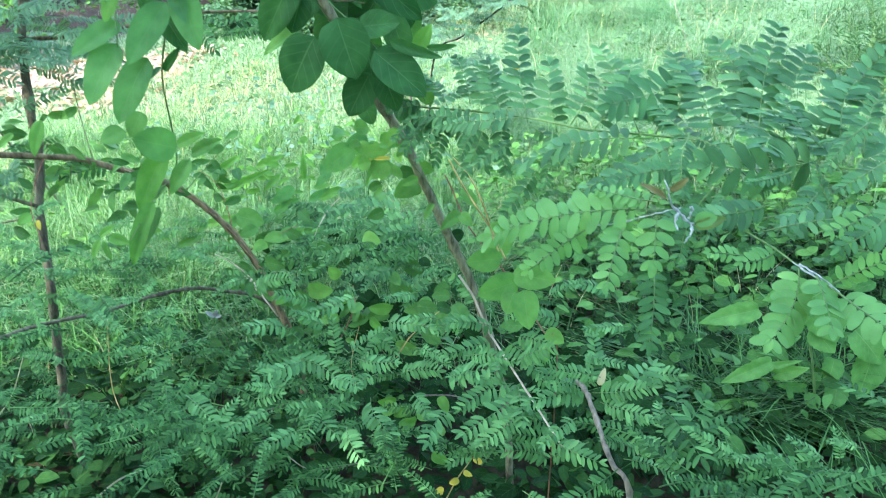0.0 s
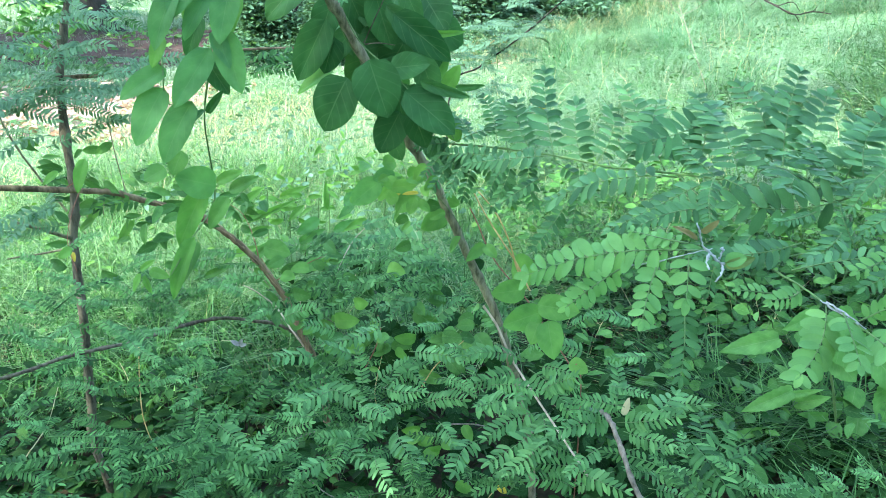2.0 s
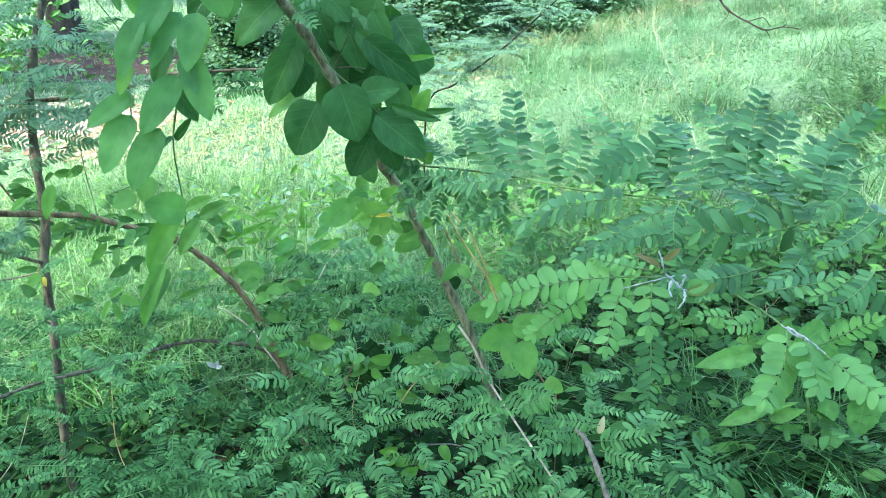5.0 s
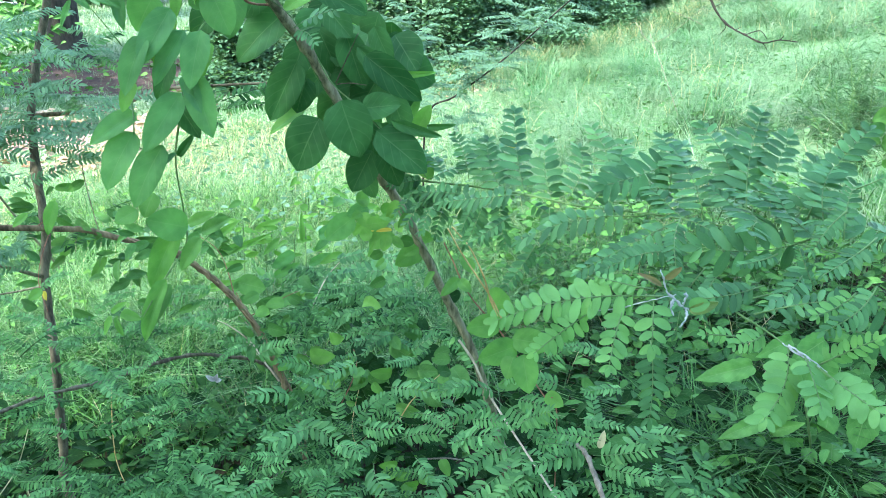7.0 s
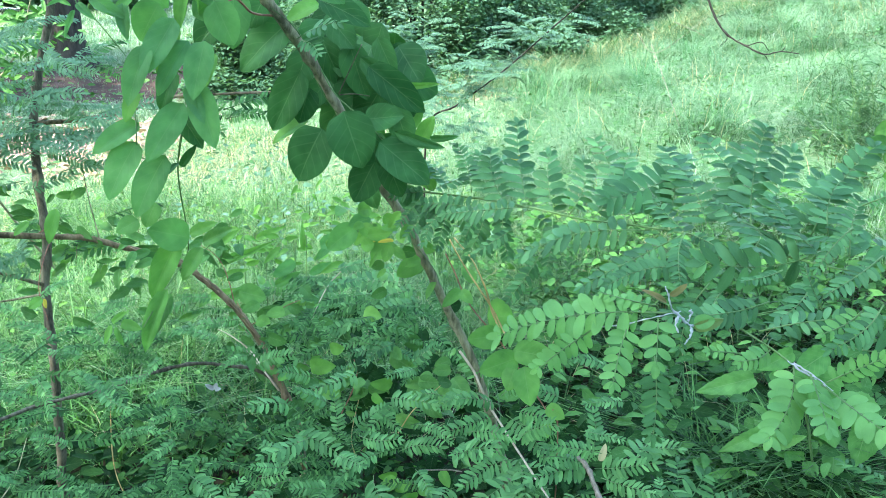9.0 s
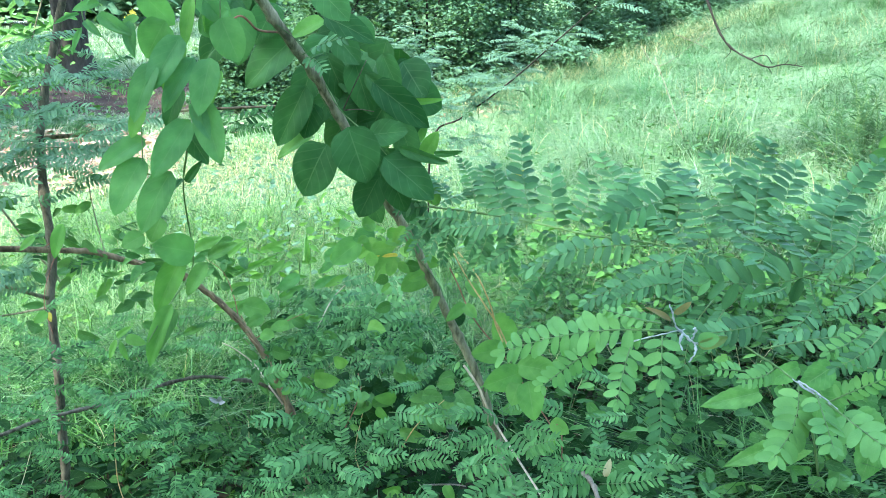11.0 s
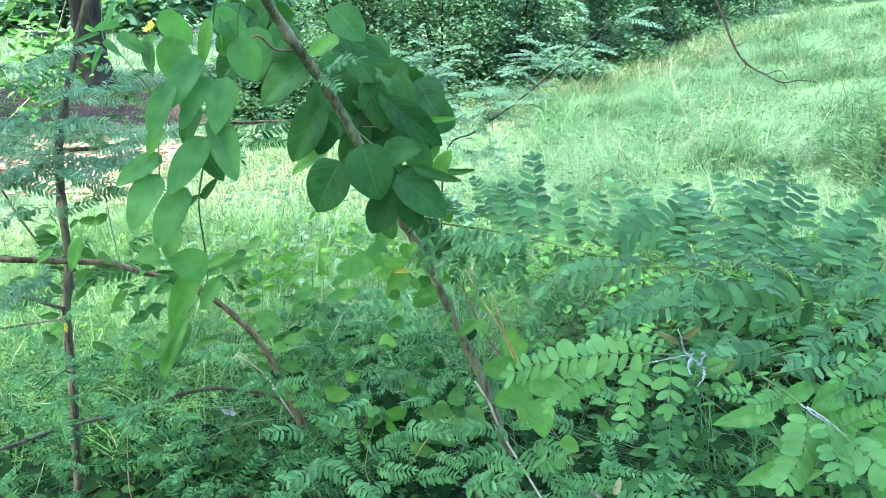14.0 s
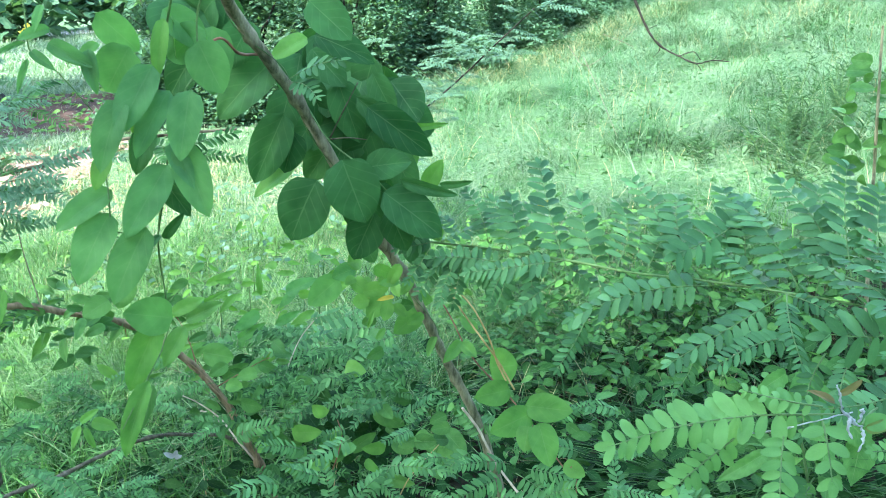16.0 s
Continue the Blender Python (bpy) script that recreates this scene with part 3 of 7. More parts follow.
TUFTS = [(1.88, 5.87, 544, 0.24), (2.59, 5.05, 442, 0.37), (2.83, 5.19, 544, 0.41), (2.52, 5.58, 272, 0.31), (2.12, 5.53, 340, 0.18), (3.21, 6.51, 272, 0.36), (2.40, 8.62, 272, 0.22)]
SEDGE = [(0.82, 1.88), (0.98, 1.94), (1.07, 1.86), (0.72, 1.96)]
stem_foot = (STEM[-1][0] + 0.02, STEM[-1][1] + 0.05, 0.0)
locust = thing("locust_sapling", stem_foot, "young leaning locust with a ridged brown stem and pinnate leaves", "sapling")
limb("stem", STEM + [stem_foot], 0.0072, 0.0088, M_BARK, locust, sides=10, wobble=0.1, knots=14, seed=3)
limb("branch", RBRANCH, 0.0018, 0.0008, M_TWIG_GREEN, locust, "thin green branch", sides=6, seed=4)
limb("stick", STICK, 0.0025, 0.0018, M_PALE_STICK, locust, "bleached bare stick", sides=7, seed=5)
frond(locust, (0.128, 0.985, 1.202), (0.016, 1.020, 1.180), 13, 0)
frond(locust, (0.257, 0.860, 1.211), (0.113, 0.900, 1.163), 13, 0)
frond(locust, (0.130, 0.990, 1.193), (0.121, 1.100, 1.290), 11, 0)
frond(locust, (0.230, 0.930, 1.199), (0.219, 1.040, 1.280), 12, 0)
frond(locust, (0.273, 0.840, 1.223), (0.293, 0.950, 1.284), 11, 0)
frond(locust, (0.333, 0.780, 1.245), (0.318, 0.880, 1.313), 12, 0)
frond(locust, (0.337, 0.760, 1.243), (0.378, 0.860, 1.331), 12, 0)
frond(locust, (0.378, 0.720, 1.243), (0.461, 0.780, 1.328), 13, 0)
frond(locust, (0.264, 0.740, 1.249), (0.245, 0.670, 1.215), 13, 0)
frond(locust, (0.266, 0.750, 1.244), (0.161, 0.740, 1.189), 13, 0)
frond(locust, (0.268, 0.750, 1.246), (0.310, 0.720, 1.227), 11, 0)
frond(locust, (0.252, 0.700, 1.228), (0.178, 0.680, 1.217), 12, 0)
frond(locust, (0.328, 0.760, 1.254), (0.303, 0.660, 1.260), 8, 0)
frond(locust, (0.307, 0.620, 1.226), (0.214, 0.600, 1.221), 13, 0)
frond(locust, (0.344, 0.600, 1.228), (0.332, 0.620, 1.261), 11, 0)
frond(locust, (0.281, 0.570, 1.222), (0.369, 0.560, 1.238), 13, 0)
frond(locust, (0.346, 0.740, 1.228), (0.392, 0.660, 1.259), 13, 0)
frond(locust, (0.215, 0.630, 1.168), (0.209, 0.590, 1.107), 10, 0)
frond(locust, (0.028, 1.130, 1.167), (-0.014, 1.080, 1.115), 12, 0)
frond(locust, (0.057, 1.100, 1.174), (-0.026, 1.120, 1.143), 13, 0)
frond(locust, (0.120, 1.000, 1.171), (0.057, 0.980, 1.135), 12, 0)
frond(locust, (0.157, 0.950, 1.195), (0.146, 0.900, 1.141), 12, 0)
frond(locust, (0.142, 0.930, 1.157), (0.099, 0.900, 1.105), 11, 0)
frond(locust, (0.234, 0.920, 1.234), (0.272, 0.860, 1.223), 11, 0)
frond(locust, (0.057, 1.120, 1.183), (0.035, 1.180, 1.240), 10, 0)
frond(locust, (0.023, 1.150, 1.176), (-0.013, 1.200, 1.208), 10, 0)
frond(locust, (0.359, 0.660, 1.230), (0.303, 0.600, 1.213), 12, 0)
frond(locust, (0.368, 0.620, 1.294), (0.334, 0.600, 1.263), 12, 0)
frond(locust, (0.375, 0.580, 1.284), (0.321, 0.550, 1.263), 12, 0)
frond(locust, (0.295, 0.680, 1.220), (0.263, 0.640, 1.186), 11, 0)
frond(locust, (0.393, 0.660, 1.301), (0.429, 0.660, 1.317), 13, 0)
frond(locust, (0.332, 0.660, 1.240), (0.290, 0.640, 1.237), 11, 0)
frond(locust, (0.281, 0.700, 1.211), (0.246, 0.660, 1.158), 12, 0)
frond(locust, (0.204, 0.780, 1.185), (0.179, 0.760, 1.150), 10, 0)
frond(locust, (0.360, 0.540, 1.259), (0.314, 0.520, 1.230), 11, 0)
frond(locust, (0.072, 1.050, 1.173), (0.044, 1.020, 1.137), 11, 0)
frond(locust, (-0.183, 1.100, 1.409), (-0.118, 1.060, 1.433), 8, 0)
frond(locust, (-0.180, 1.100, 1.406), (-0.148, 1.060, 1.391), 7, 0)
limb("twig", [(-0.145, 1.200, 1.318), (-0.123, 1.180, 1.358), (-0.102, 1.160, 1.395)], 0.0011, 0.0006, M_BARK_DARK, locust, "dark thorny twig", sides=5)
limb("twig", [(-0.144, 1.200, 1.316), (-0.121, 1.190, 1.319), (-0.096, 1.180, 1.317)], 0.0011, 0.0007, M_BARK_DARK, locust, "dark thorny twig", sides=5)
frond(locust, (-0.017, 1.160, 1.169), (-0.054, 1.130, 1.130), 9, 0)
frond(locust, (0.001, 1.150, 1.161), (-0.039, 1.120, 1.115), 9, 0)
frond(locust, (0.010, 1.140, 1.169), (0.061, 1.100, 1.113), 10, 0)
frond(locust, (-0.009, 1.170, 1.172), (-0.065, 1.170, 1.163), 8, 0)
frond(locust, (0.025, 1.130, 1.158), (0.006, 1.100, 1.104), 9, 0)
frond(locust, (0.035, 1.120, 1.154), (0.079, 1.080, 1.102), 9, 0)
frond(locust, (0.077, 1.080, 1.167), (0.048, 1.050, 1.105), 10, 0)
frond(locust, (0.100, 1.060, 1.179), (0.107, 1.020, 1.116), 10, 0)
frond(locust, (0.136, 1.030, 1.179), (0.188, 1.000, 1.133), 9, 0)
frond(locust, (-0.038, 1.180, 1.153), (-0.019, 1.150, 1.119), 7, 0)
frond(locust, (0.166, 0.970, 1.187), (0.162, 1.050, 1.256), 9, 0)
frond(locust, (0.248, 0.880, 1.211), (0.255, 0.980, 1.272), 10, 0)
frond(locust, (0.259, 0.860, 1.211), (0.322, 0.950, 1.273), 10, 0)
frond(locust, (0.305, 0.790, 1.229), (0.294, 0.900, 1.281), 10, 0)
frond(locust, (0.315, 0.780, 1.233), (0.360, 0.880, 1.302), 10, 0)
frond(locust, (0.353, 0.740, 1.236), (0.404, 0.840, 1.310), 11, 0)
frond(locust, (0.361, 0.720, 1.241), (0.417, 0.800, 1.291), 10, 0)
frond(locust, (0.383, 0.690, 1.262), (0.426, 0.760, 1.303), 10, 0)
frond(locust, (0.204, 0.930, 1.201), (0.249, 1.000, 1.248), 9, 0)
frond(locust, (0.178, 0.950, 1.201), (0.203, 1.030, 1.253), 9, 0)
frond(locust, (0.081, 1.070, 1.186), (0.065, 1.140, 1.235), 8, 0)
frond(locust, (0.104, 1.030, 1.190), (0.084, 1.100, 1.249), 8, 0)
frond(locust, (0.291, 0.800, 1.221), (0.258, 0.880, 1.248), 10, 0)
frond(locust, (0.345, 0.750, 1.228), (0.311, 0.800, 1.260), 10, 0)
frond(locust, (0.363, 0.700, 1.245), (0.362, 0.780, 1.273), 10, 0)
frond(locust, (0.380, 0.640, 1.260), (0.402, 0.680, 1.300), 10, 0)
clump(locust, (0.321, 0.847, 1.225), (0.12, 0.08, 0.03), 2, seed=28, length=(0.09, 0.13), single=True)
clump(locust, (0.410, 0.690, 1.235), (0.08, 0.06, 0.04), 4, seed=29, length=(0.09, 0.13), single=True)
clump(locust, (0.345, 0.690, 1.190), (0.08, 0.06, 0.03), 2, seed=30, length=(0.09, 0.13), single=True)
clump(locust, (0.040, 1.138, 1.190), (0.05, 0.05, 0.03), 5, seed=35, length=(0.09, 0.13), single=True)

shoot = thing("locust_shoot", (0.212, 0.555, 1.240), "bright young locust shoot dusted with white fluff", "shoot")
limb("stem", [(0.338, 0.660, 1.201), (0.284, 0.620, 1.211), (0.243, 0.580, 1.228), (0.224, 0.560, 1.232)], 0.0009, 0.0008, M_TWIG_GREEN, shoot, "", sides=6)
limb("stem", [(0.275, 0.660, 1.205), (0.278, 0.600, 1.210), (0.291, 0.570, 1.208), (0.304, 0.550, 1.202), (0.319, 0.520, 1.197), (0.338, 0.490, 1.189)], 0.001, 0.0006, M_TWIG_GREEN, shoot, "", sides=6)
limb("fluff", [(0.224, 0.560, 1.231), (0.214, 0.555, 1.240), (0.204, 0.552, 1.250), (0.200, 0.550, 1.260), (0.196, 0.550, 1.270)], 0.0009, 0.0005, M_WEB, shoot, "white cottony tip", sides=6, wobble=0.7, knots=8)
limb("fluff", [(0.220, 0.555, 1.234), (0.220, 0.550, 1.229), (0.214, 0.545, 1.223)], 0.0008, 0.0005, M_WEB, shoot, "white cottony tip", sides=6, wobble=0.8, knots=3)
limb("fluff", [(0.211, 0.552, 1.244), (0.206, 0.548, 1.241), (0.208, 0.545, 1.233)], 0.0009, 0.0006, M_WEB, shoot, "white cottony tip", sides=6, wobble=0.8, knots=3)
limb("fluff", [(0.218, 0.555, 1.238), (0.220, 0.555, 1.244), (0.219, 0.555, 1.248)], 0.0007, 0.0009, M_WEB, shoot, "white cottony tip", sides=6, wobble=0.8, knots=2)
limb("fluff", [(0.211, 0.552, 1.248), (0.194, 0.556, 1.242), (0.170, 0.565, 1.231), (0.146, 0.575, 1.223)], 0.0004, 0.0006, M_WEB, shoot, "white cottony threads", sides=5, wobble=0.7, knots=6)
limb("fluff", [(0.300, 0.553, 1.204), (0.309, 0.538, 1.201), (0.319, 0.525, 1.197)], 0.0005, 0.0007, M_WEB, shoot, "white cottony threads", sides=5, wobble=0.9, knots=6)
limb("fluff", [(0.303, 0.548, 1.205), (0.313, 0.533, 1.202), (0.323, 0.520, 1.196)], 0.0006, 0.0003, M_WEB, shoot, "white cottony threads", sides=5, wobble=0.9, knots=5)
open_frond(shoot, (0.202, 0.556, 1.245), (0.069, 0.610, 1.197), 15, 5, wide=0.46, big=2.05)
open_frond(shoot, (0.149, 0.575, 1.223), (0.102, 0.570, 1.187), 9, -5, wide=0.50, big=2.05)
open_frond(shoot, (0.173, 0.563, 1.232), (0.157, 0.530, 1.195), 7, 0, wide=0.52, big=1.97)
open_frond(shoot, (0.195, 0.558, 1.240), (0.189, 0.530, 1.213), 4, 0, wide=0.55, big=1.64)
open_frond(shoot, (0.194, 0.558, 1.250), (0.154, 0.585, 1.250), 7, 10, wide=0.55, big=1.31)
open_frond(shoot, (0.304, 0.550, 1.202), (0.270, 0.500, 1.165), 9, 0, wide=0.55, big=2.38)
open_frond(shoot, (0.321, 0.520, 1.196), (0.346, 0.470, 1.186), 7, 0, wide=0.52, big=2.13)
open_frond(shoot, (0.319, 0.525, 1.200), (0.350, 0.510, 1.229), 8, 10, wide=0.48, big=1.97)
open_frond(shoot, (0.271, 0.575, 1.199), (0.242, 0.570, 1.204), 5, 10, wide=0.50, big=1.56)
open_frond(shoot, (0.293, 0.570, 1.206), (0.259, 0.550, 1.205), 7, 0, wide=0.50, big=1.97)
open_frond(shoot, (0.311, 0.535, 1.202), (0.303, 0.480, 1.187), 7, 0, wide=0.55, big=1.97)
open_frond(shoot, (0.350, 0.550, 1.249), (0.312, 0.530, 1.239), 6, 0, wide=0.50, big=1.56)
leaf(shoot, (0.200, 0.555, 1.254), (0.180, 0.550, 1.268), 0.005, 20, M_RED)
leaf(shoot, (0.202, 0.555, 1.260), (0.213, 0.550, 1.272), 0.006, 20, M_RED)
leaf(shoot, (0.223, 0.555, 1.233), (0.245, 0.550, 1.239), 0.010, 20, M_RED)
leaf(shoot, (0.223, 0.556, 1.236), (0.238, 0.551, 1.241), 0.012, 0, M_FROND_BRIGHT)

vine = thing("climbing_vine", (STEM[-1][0] + 0.06, STEM[-1][1] + 0.03, 0.0), "climbing vine with large dark rounded leaves round the stem", "vine")
twine = []
for i, p in enumerate(spline(STEM[:9], 5)):
    a = i * 0.55
    twine.append(tuple(p + Vector((math.cos(a), math.sin(a) * 0.6, math.sin(a) * 0.5)) * 0.010))
limb("runner", twine, 0.0006, 0.0007, M_TWIG_GREEN, vine, sides=5, per=3, seed=6)
for run in (VINE_A, VINE_B, VINE_C, VINE_D):
    limb("runner", run, 0.0012, 0.0008, M_TWIG_GREEN, vine, sides=5, seed=7)
limb("runner", VINE_E, 0.0018, 0.0014, M_TWIG_RED, vine, "dark red leaf stalk", sides=5, seed=8)
leaf(vine, (-0.162, 1.130, 1.278), (-0.205, 1.110, 1.206), 0.069, 0)
leaf(vine, (-0.128, 1.120, 1.305), (-0.102, 1.100, 1.226), 0.070, 0)
leaf(vine, (-0.100, 1.130, 1.291), (-0.041, 1.110, 1.301), 0.041, 0)
leaf(vine, (-0.078, 1.120, 1.260), (-0.004, 1.100, 1.204), 0.056, 0)
leaf(vine, (-0.091, 1.170, 1.219), (-0.124, 1.150, 1.160), 0.052, 0)
leaf(vine, (-0.071, 1.160, 1.223), (-0.050, 1.140, 1.172), 0.043, 0)
leaf(vine, (-0.092, 1.140, 1.366), (-0.012, 1.120, 1.306), 0.045, 8)
leaf(vine, (-0.105, 1.160, 1.376), (-0.047, 1.140, 1.327), 0.028, 20)
leaf(vine, (-0.196, 1.240, 1.380), (-0.218, 1.219, 1.319), 0.048, 0)
leaf(vine, (-0.205, 1.220, 1.351), (-0.252, 1.200, 1.261), 0.054, 0)
# Brighter M_OVAL green stands in for light shining through this leaf.
leaf(vine, (-0.199, 1.230, 1.275), (-0.258, 1.210, 1.244), 0.031, 25, M_OVAL)
leaf(vine, (-0.170, 1.260, 1.333), (-0.212, 1.239, 1.281), 0.039, 0)
leaf(vine, (-0.203, 1.160, 1.428), (-0.284, 1.139, 1.368), 0.061, 0)
leaf(vine, (-0.280, 1.100, 1.452), (-0.323, 1.080, 1.401), 0.044, 0)
leaf(vine, (-0.264, 1.100, 1.473), (-0.270, 1.078, 1.399), 0.053, 0, M_VINE_PALE)
# Same vine, brighter colour: painted as if lit from behind.
leaf(vine, (-0.152, 1.320, 1.395), (-0.104, 1.298, 1.341), 0.043, 0, M_OVAL)
leaf(vine, (-0.049, 1.150, 1.338), (0.006, 1.130, 1.338), 0.011, 40, M_OVAL)
leaf(vine, (-0.022, 1.160, 1.249), (-0.001, 1.140, 1.292), 0.026, 0, M_OVAL)
leaf(vine, (-0.005, 1.130, 1.264), (0.034, 1.110, 1.266), 0.011, 40)
leaf(vine, (-0.056, 1.120, 1.275), (0.013, 1.100, 1.252), 0.018, 30)
leaf(vine, (-0.147, 1.080, 1.460), (-0.080, 1.060, 1.437), 0.036, 0)
leaf(vine, (-0.161, 1.160, 1.452), (-0.206, 1.139, 1.437), 0.026, 10, M_OVAL)
leaf(vine, (-0.159, 1.320, 1.318), (-0.105, 1.298, 1.274), 0.033, 0, M_OVAL)
leaf(vine, (-0.035, 1.180, 1.178), (-0.047, 1.160, 1.148), 0.037, 0)
leaf(vine, (-0.098, 1.200, 1.255), (-0.087, 1.180, 1.202), 0.039, 0)
leaf(vine, (-0.181, 1.280, 1.395), (-0.147, 1.259, 1.317), 0.042, 0)
leaf(vine, (-0.193, 1.220, 1.324), (-0.211, 1.200, 1.275), 0.044, 0)
leaf(vine, (-0.134, 1.300, 1.311), (-0.191, 1.278, 1.241), 0.056, 0)
leaf(vine, (-0.163, 1.240, 1.432), (-0.120, 1.219, 1.383), 0.043, 0)
leaf(vine, (-0.228, 1.160, 1.475), (-0.260, 1.138, 1.424), 0.048, 0)
leaf(vine, (-0.145, 1.020, 1.499), (-0.103, 1.000, 1.460), 0.042, 0)
leaf(vine, (-0.083, 1.200, 1.401), (-0.058, 1.180, 1.346), 0.034, 20)
leaf(vine, (-0.131, 1.240, 1.389), (-0.107, 1.220, 1.306), 0.049, 0)
leaf(vine, (-0.061, 1.200, 1.300), (-0.036, 1.180, 1.234), 0.042, 0)
leaf(vine, (-0.115, 1.240, 1.164), (-0.096, 1.220, 1.131), 0.032, 0)
leaf(vine, (-0.020, 1.200, 1.202), (-0.002, 1.180, 1.171), 0.030, 0, M_OVAL)
leaf(vine, (-0.298, 0.950, 1.446), (-0.330, 0.910, 1.387), 0.035, 0, M_VINE_PALE)
leaf(vine, (-0.326, 0.930, 1.416), (-0.351, 0.890, 1.362), 0.033, 0, M_VINE_PALE)
leaf(vine, (-0.285, 0.950, 1.421), (-0.319, 0.910, 1.369), 0.028, 0, M_VINE_PALE)
leaf(vine, (-0.265, 0.950, 1.420), (-0.275, 0.910, 1.360), 0.034, -8, M_VINE_PALE)
leaf(vine, (-0.280, 0.950, 1.367), (-0.256, 0.910, 1.302), 0.036, 0, M_VINE_PALE)
leaf(vine, (-0.292, 0.955, 1.367), (-0.269, 0.915, 1.337), 0.021, 0, M_VINE_PALE)
leaf(vine, (-0.295, 0.940, 1.348), (-0.336, 0.900, 1.287), 0.037, 0, M_VINE_PALE)
leaf(vine, (-0.357, 0.950, 1.322), (-0.404, 0.910, 1.301), 0.029, 0, M_VINE_PALE)
leaf(vine, (-0.359, 0.940, 1.301), (-0.394, 0.900, 1.244), 0.042, 0, M_VINE_PALE)
leaf(vine, (-0.322, 0.930, 1.286), (-0.360, 0.890, 1.224), 0.040, 0, M_VINE_PALE)
leaf(vine, (-0.314, 0.970, 1.335), (-0.282, 0.950, 1.290), 0.027, 0)
leaf(vine, (-0.312, 0.950, 1.267), (-0.285, 0.930, 1.297), 0.011, 20)
leaf(vine, (-0.315, 0.950, 1.271), (-0.325, 0.930, 1.265), 0.010, 20)
leaf(vine, (-0.355, 0.950, 1.361), (-0.368, 0.930, 1.330), 0.019, 0, M_OVAL)
leaf(vine, (-0.302, 0.970, 1.437), (-0.329, 0.950, 1.381), 0.023, 0, M_OVAL)
leaf(vine, (-0.283, 0.960, 1.489), (-0.295, 0.940, 1.437), 0.017, 0, M_OVAL)
leaf(vine, (-0.319, 0.990, 1.381), (-0.340, 0.970, 1.335), 0.028, 0)
leaf(vine, (-0.262, 0.980, 1.402), (-0.276, 0.960, 1.364), 0.018, 10, M_OVAL)
leaf(vine, (-0.350, 0.930, 1.465), (-0.345, 0.910, 1.428), 0.014, 0, M_VINE_PALE)
leaf(vine, (-0.385, 0.930, 1.472), (-0.346, 0.910, 1.454), 0.017, 0, M_VINE_PALE)
leaf(vine, (-0.346, 0.950, 1.469), (-0.360, 0.930, 1.459), 0.012, 0, M_OVAL)
leaf(vine, (-0.330, 1.000, 1.155), (-0.372, 0.970, 1.176), 0.045, -5, M_VINE_PALE)
# Hanging leaves take brighter M_OVAL in place of the light on them.
leaf(vine, (-0.347, 1.000, 1.151), (-0.388, 0.970, 1.078), 0.035, 0, M_OVAL)
leaf(vine, (-0.359, 0.970, 1.091), (-0.396, 0.930, 1.017), 0.026, 5, M_OVAL)
leaf(vine, (-0.357, 0.980, 1.080), (-0.388, 0.950, 1.024), 0.024, 0, M_SMALL)
leaf(vine, (-0.333, 1.010, 1.156), (-0.296, 1.000, 1.177), 0.017, 0, M_OVAL)
leaf(vine, (-0.325, 1.030, 1.130), (-0.354, 1.010, 1.088), 0.024, 0, M_SMALL)
leaf(vine, (-0.326, 1.040, 1.134), (-0.277, 1.020, 1.162), 0.020, 0, M_SMALL)
leaf(vine, (-0.405, 1.020, 1.174), (-0.430, 1.000, 1.164), 0.027, 0, M_SMALL)
leaf(vine, (-0.378, 1.020, 1.199), (-0.390, 1.000, 1.172), 0.028, 0, M_SMALL)
leaf(vine, (-0.559, 1.100, 1.166), (-0.573, 1.080, 1.118), 0.021, 0, M_OVAL)
leaf(vine, (-0.604, 1.100, 1.145), (-0.628, 1.090, 1.128), 0.013, 0, M_OVAL)
leaf(vine, (-0.457, 1.000, 1.023), (-0.469, 0.990, 0.997), 0.010, 0, M_OVAL)
leaf(vine, (-0.452, 1.000, 1.020), (-0.443, 0.990, 0.994), 0.009, 0, M_OVAL)
leaf(vine, (-0.443, 1.000, 1.027), (-0.415, 0.990, 1.023), 0.016, 0, M_OVAL)
leaf(vine, (-0.456, 1.000, 1.027), (-0.431, 0.990, 1.048), 0.010, 0, M_OVAL)
leaf(vine, (-0.635, 1.150, 0.999), (-0.658, 1.140, 0.987), 0.017, 0, M_OVAL)
leaf(vine, (-0.059, 1.240, 1.117), (-0.079, 1.228, 1.087), 0.019, 0, M_OVAL)
leaf(vine, (-0.041, 1.240, 1.097), (-0.060, 1.228, 1.072), 0.016, 0, M_OVAL)
leaf(vine, (-0.078, 1.240, 1.058), (-0.087, 1.228, 1.032), 0.021, 0, M_OVAL)
leaf(vine, (-0.072, 1.240, 1.053), (-0.052, 1.228, 1.037), 0.016, 0, M_OVAL)
leaf(vine, (-0.027, 1.240, 1.033), (-0.053, 1.228, 1.024), 0.017, 0, M_OVAL)
leaf(vine, (-0.101, 1.240, 1.045), (-0.113, 1.228, 1.021), 0.008, 0, M_OVAL)
leaf(vine, (-0.032, 1.240, 1.144), (-0.019, 1.228, 1.127), 0.013, 0, M_OVAL)
leaf(vine, (-0.062, 1.240, 1.091), (-0.089, 1.228, 1.092), 0.015, 0, M_VINE_PALE)
leaf(vine, (-0.087, 1.240, 1.015), (-0.101, 1.228, 1.003), 0.009, 0, M_OVAL)
leaf(vine, (-0.163, 1.450, 1.020), (-0.220, 1.430, 0.983), 0.049, 0, M_VINE_PALE)
leaf(vine, (-0.134, 1.450, 1.038), (-0.173, 1.430, 1.031), 0.033, 0, M_VINE_PALE)
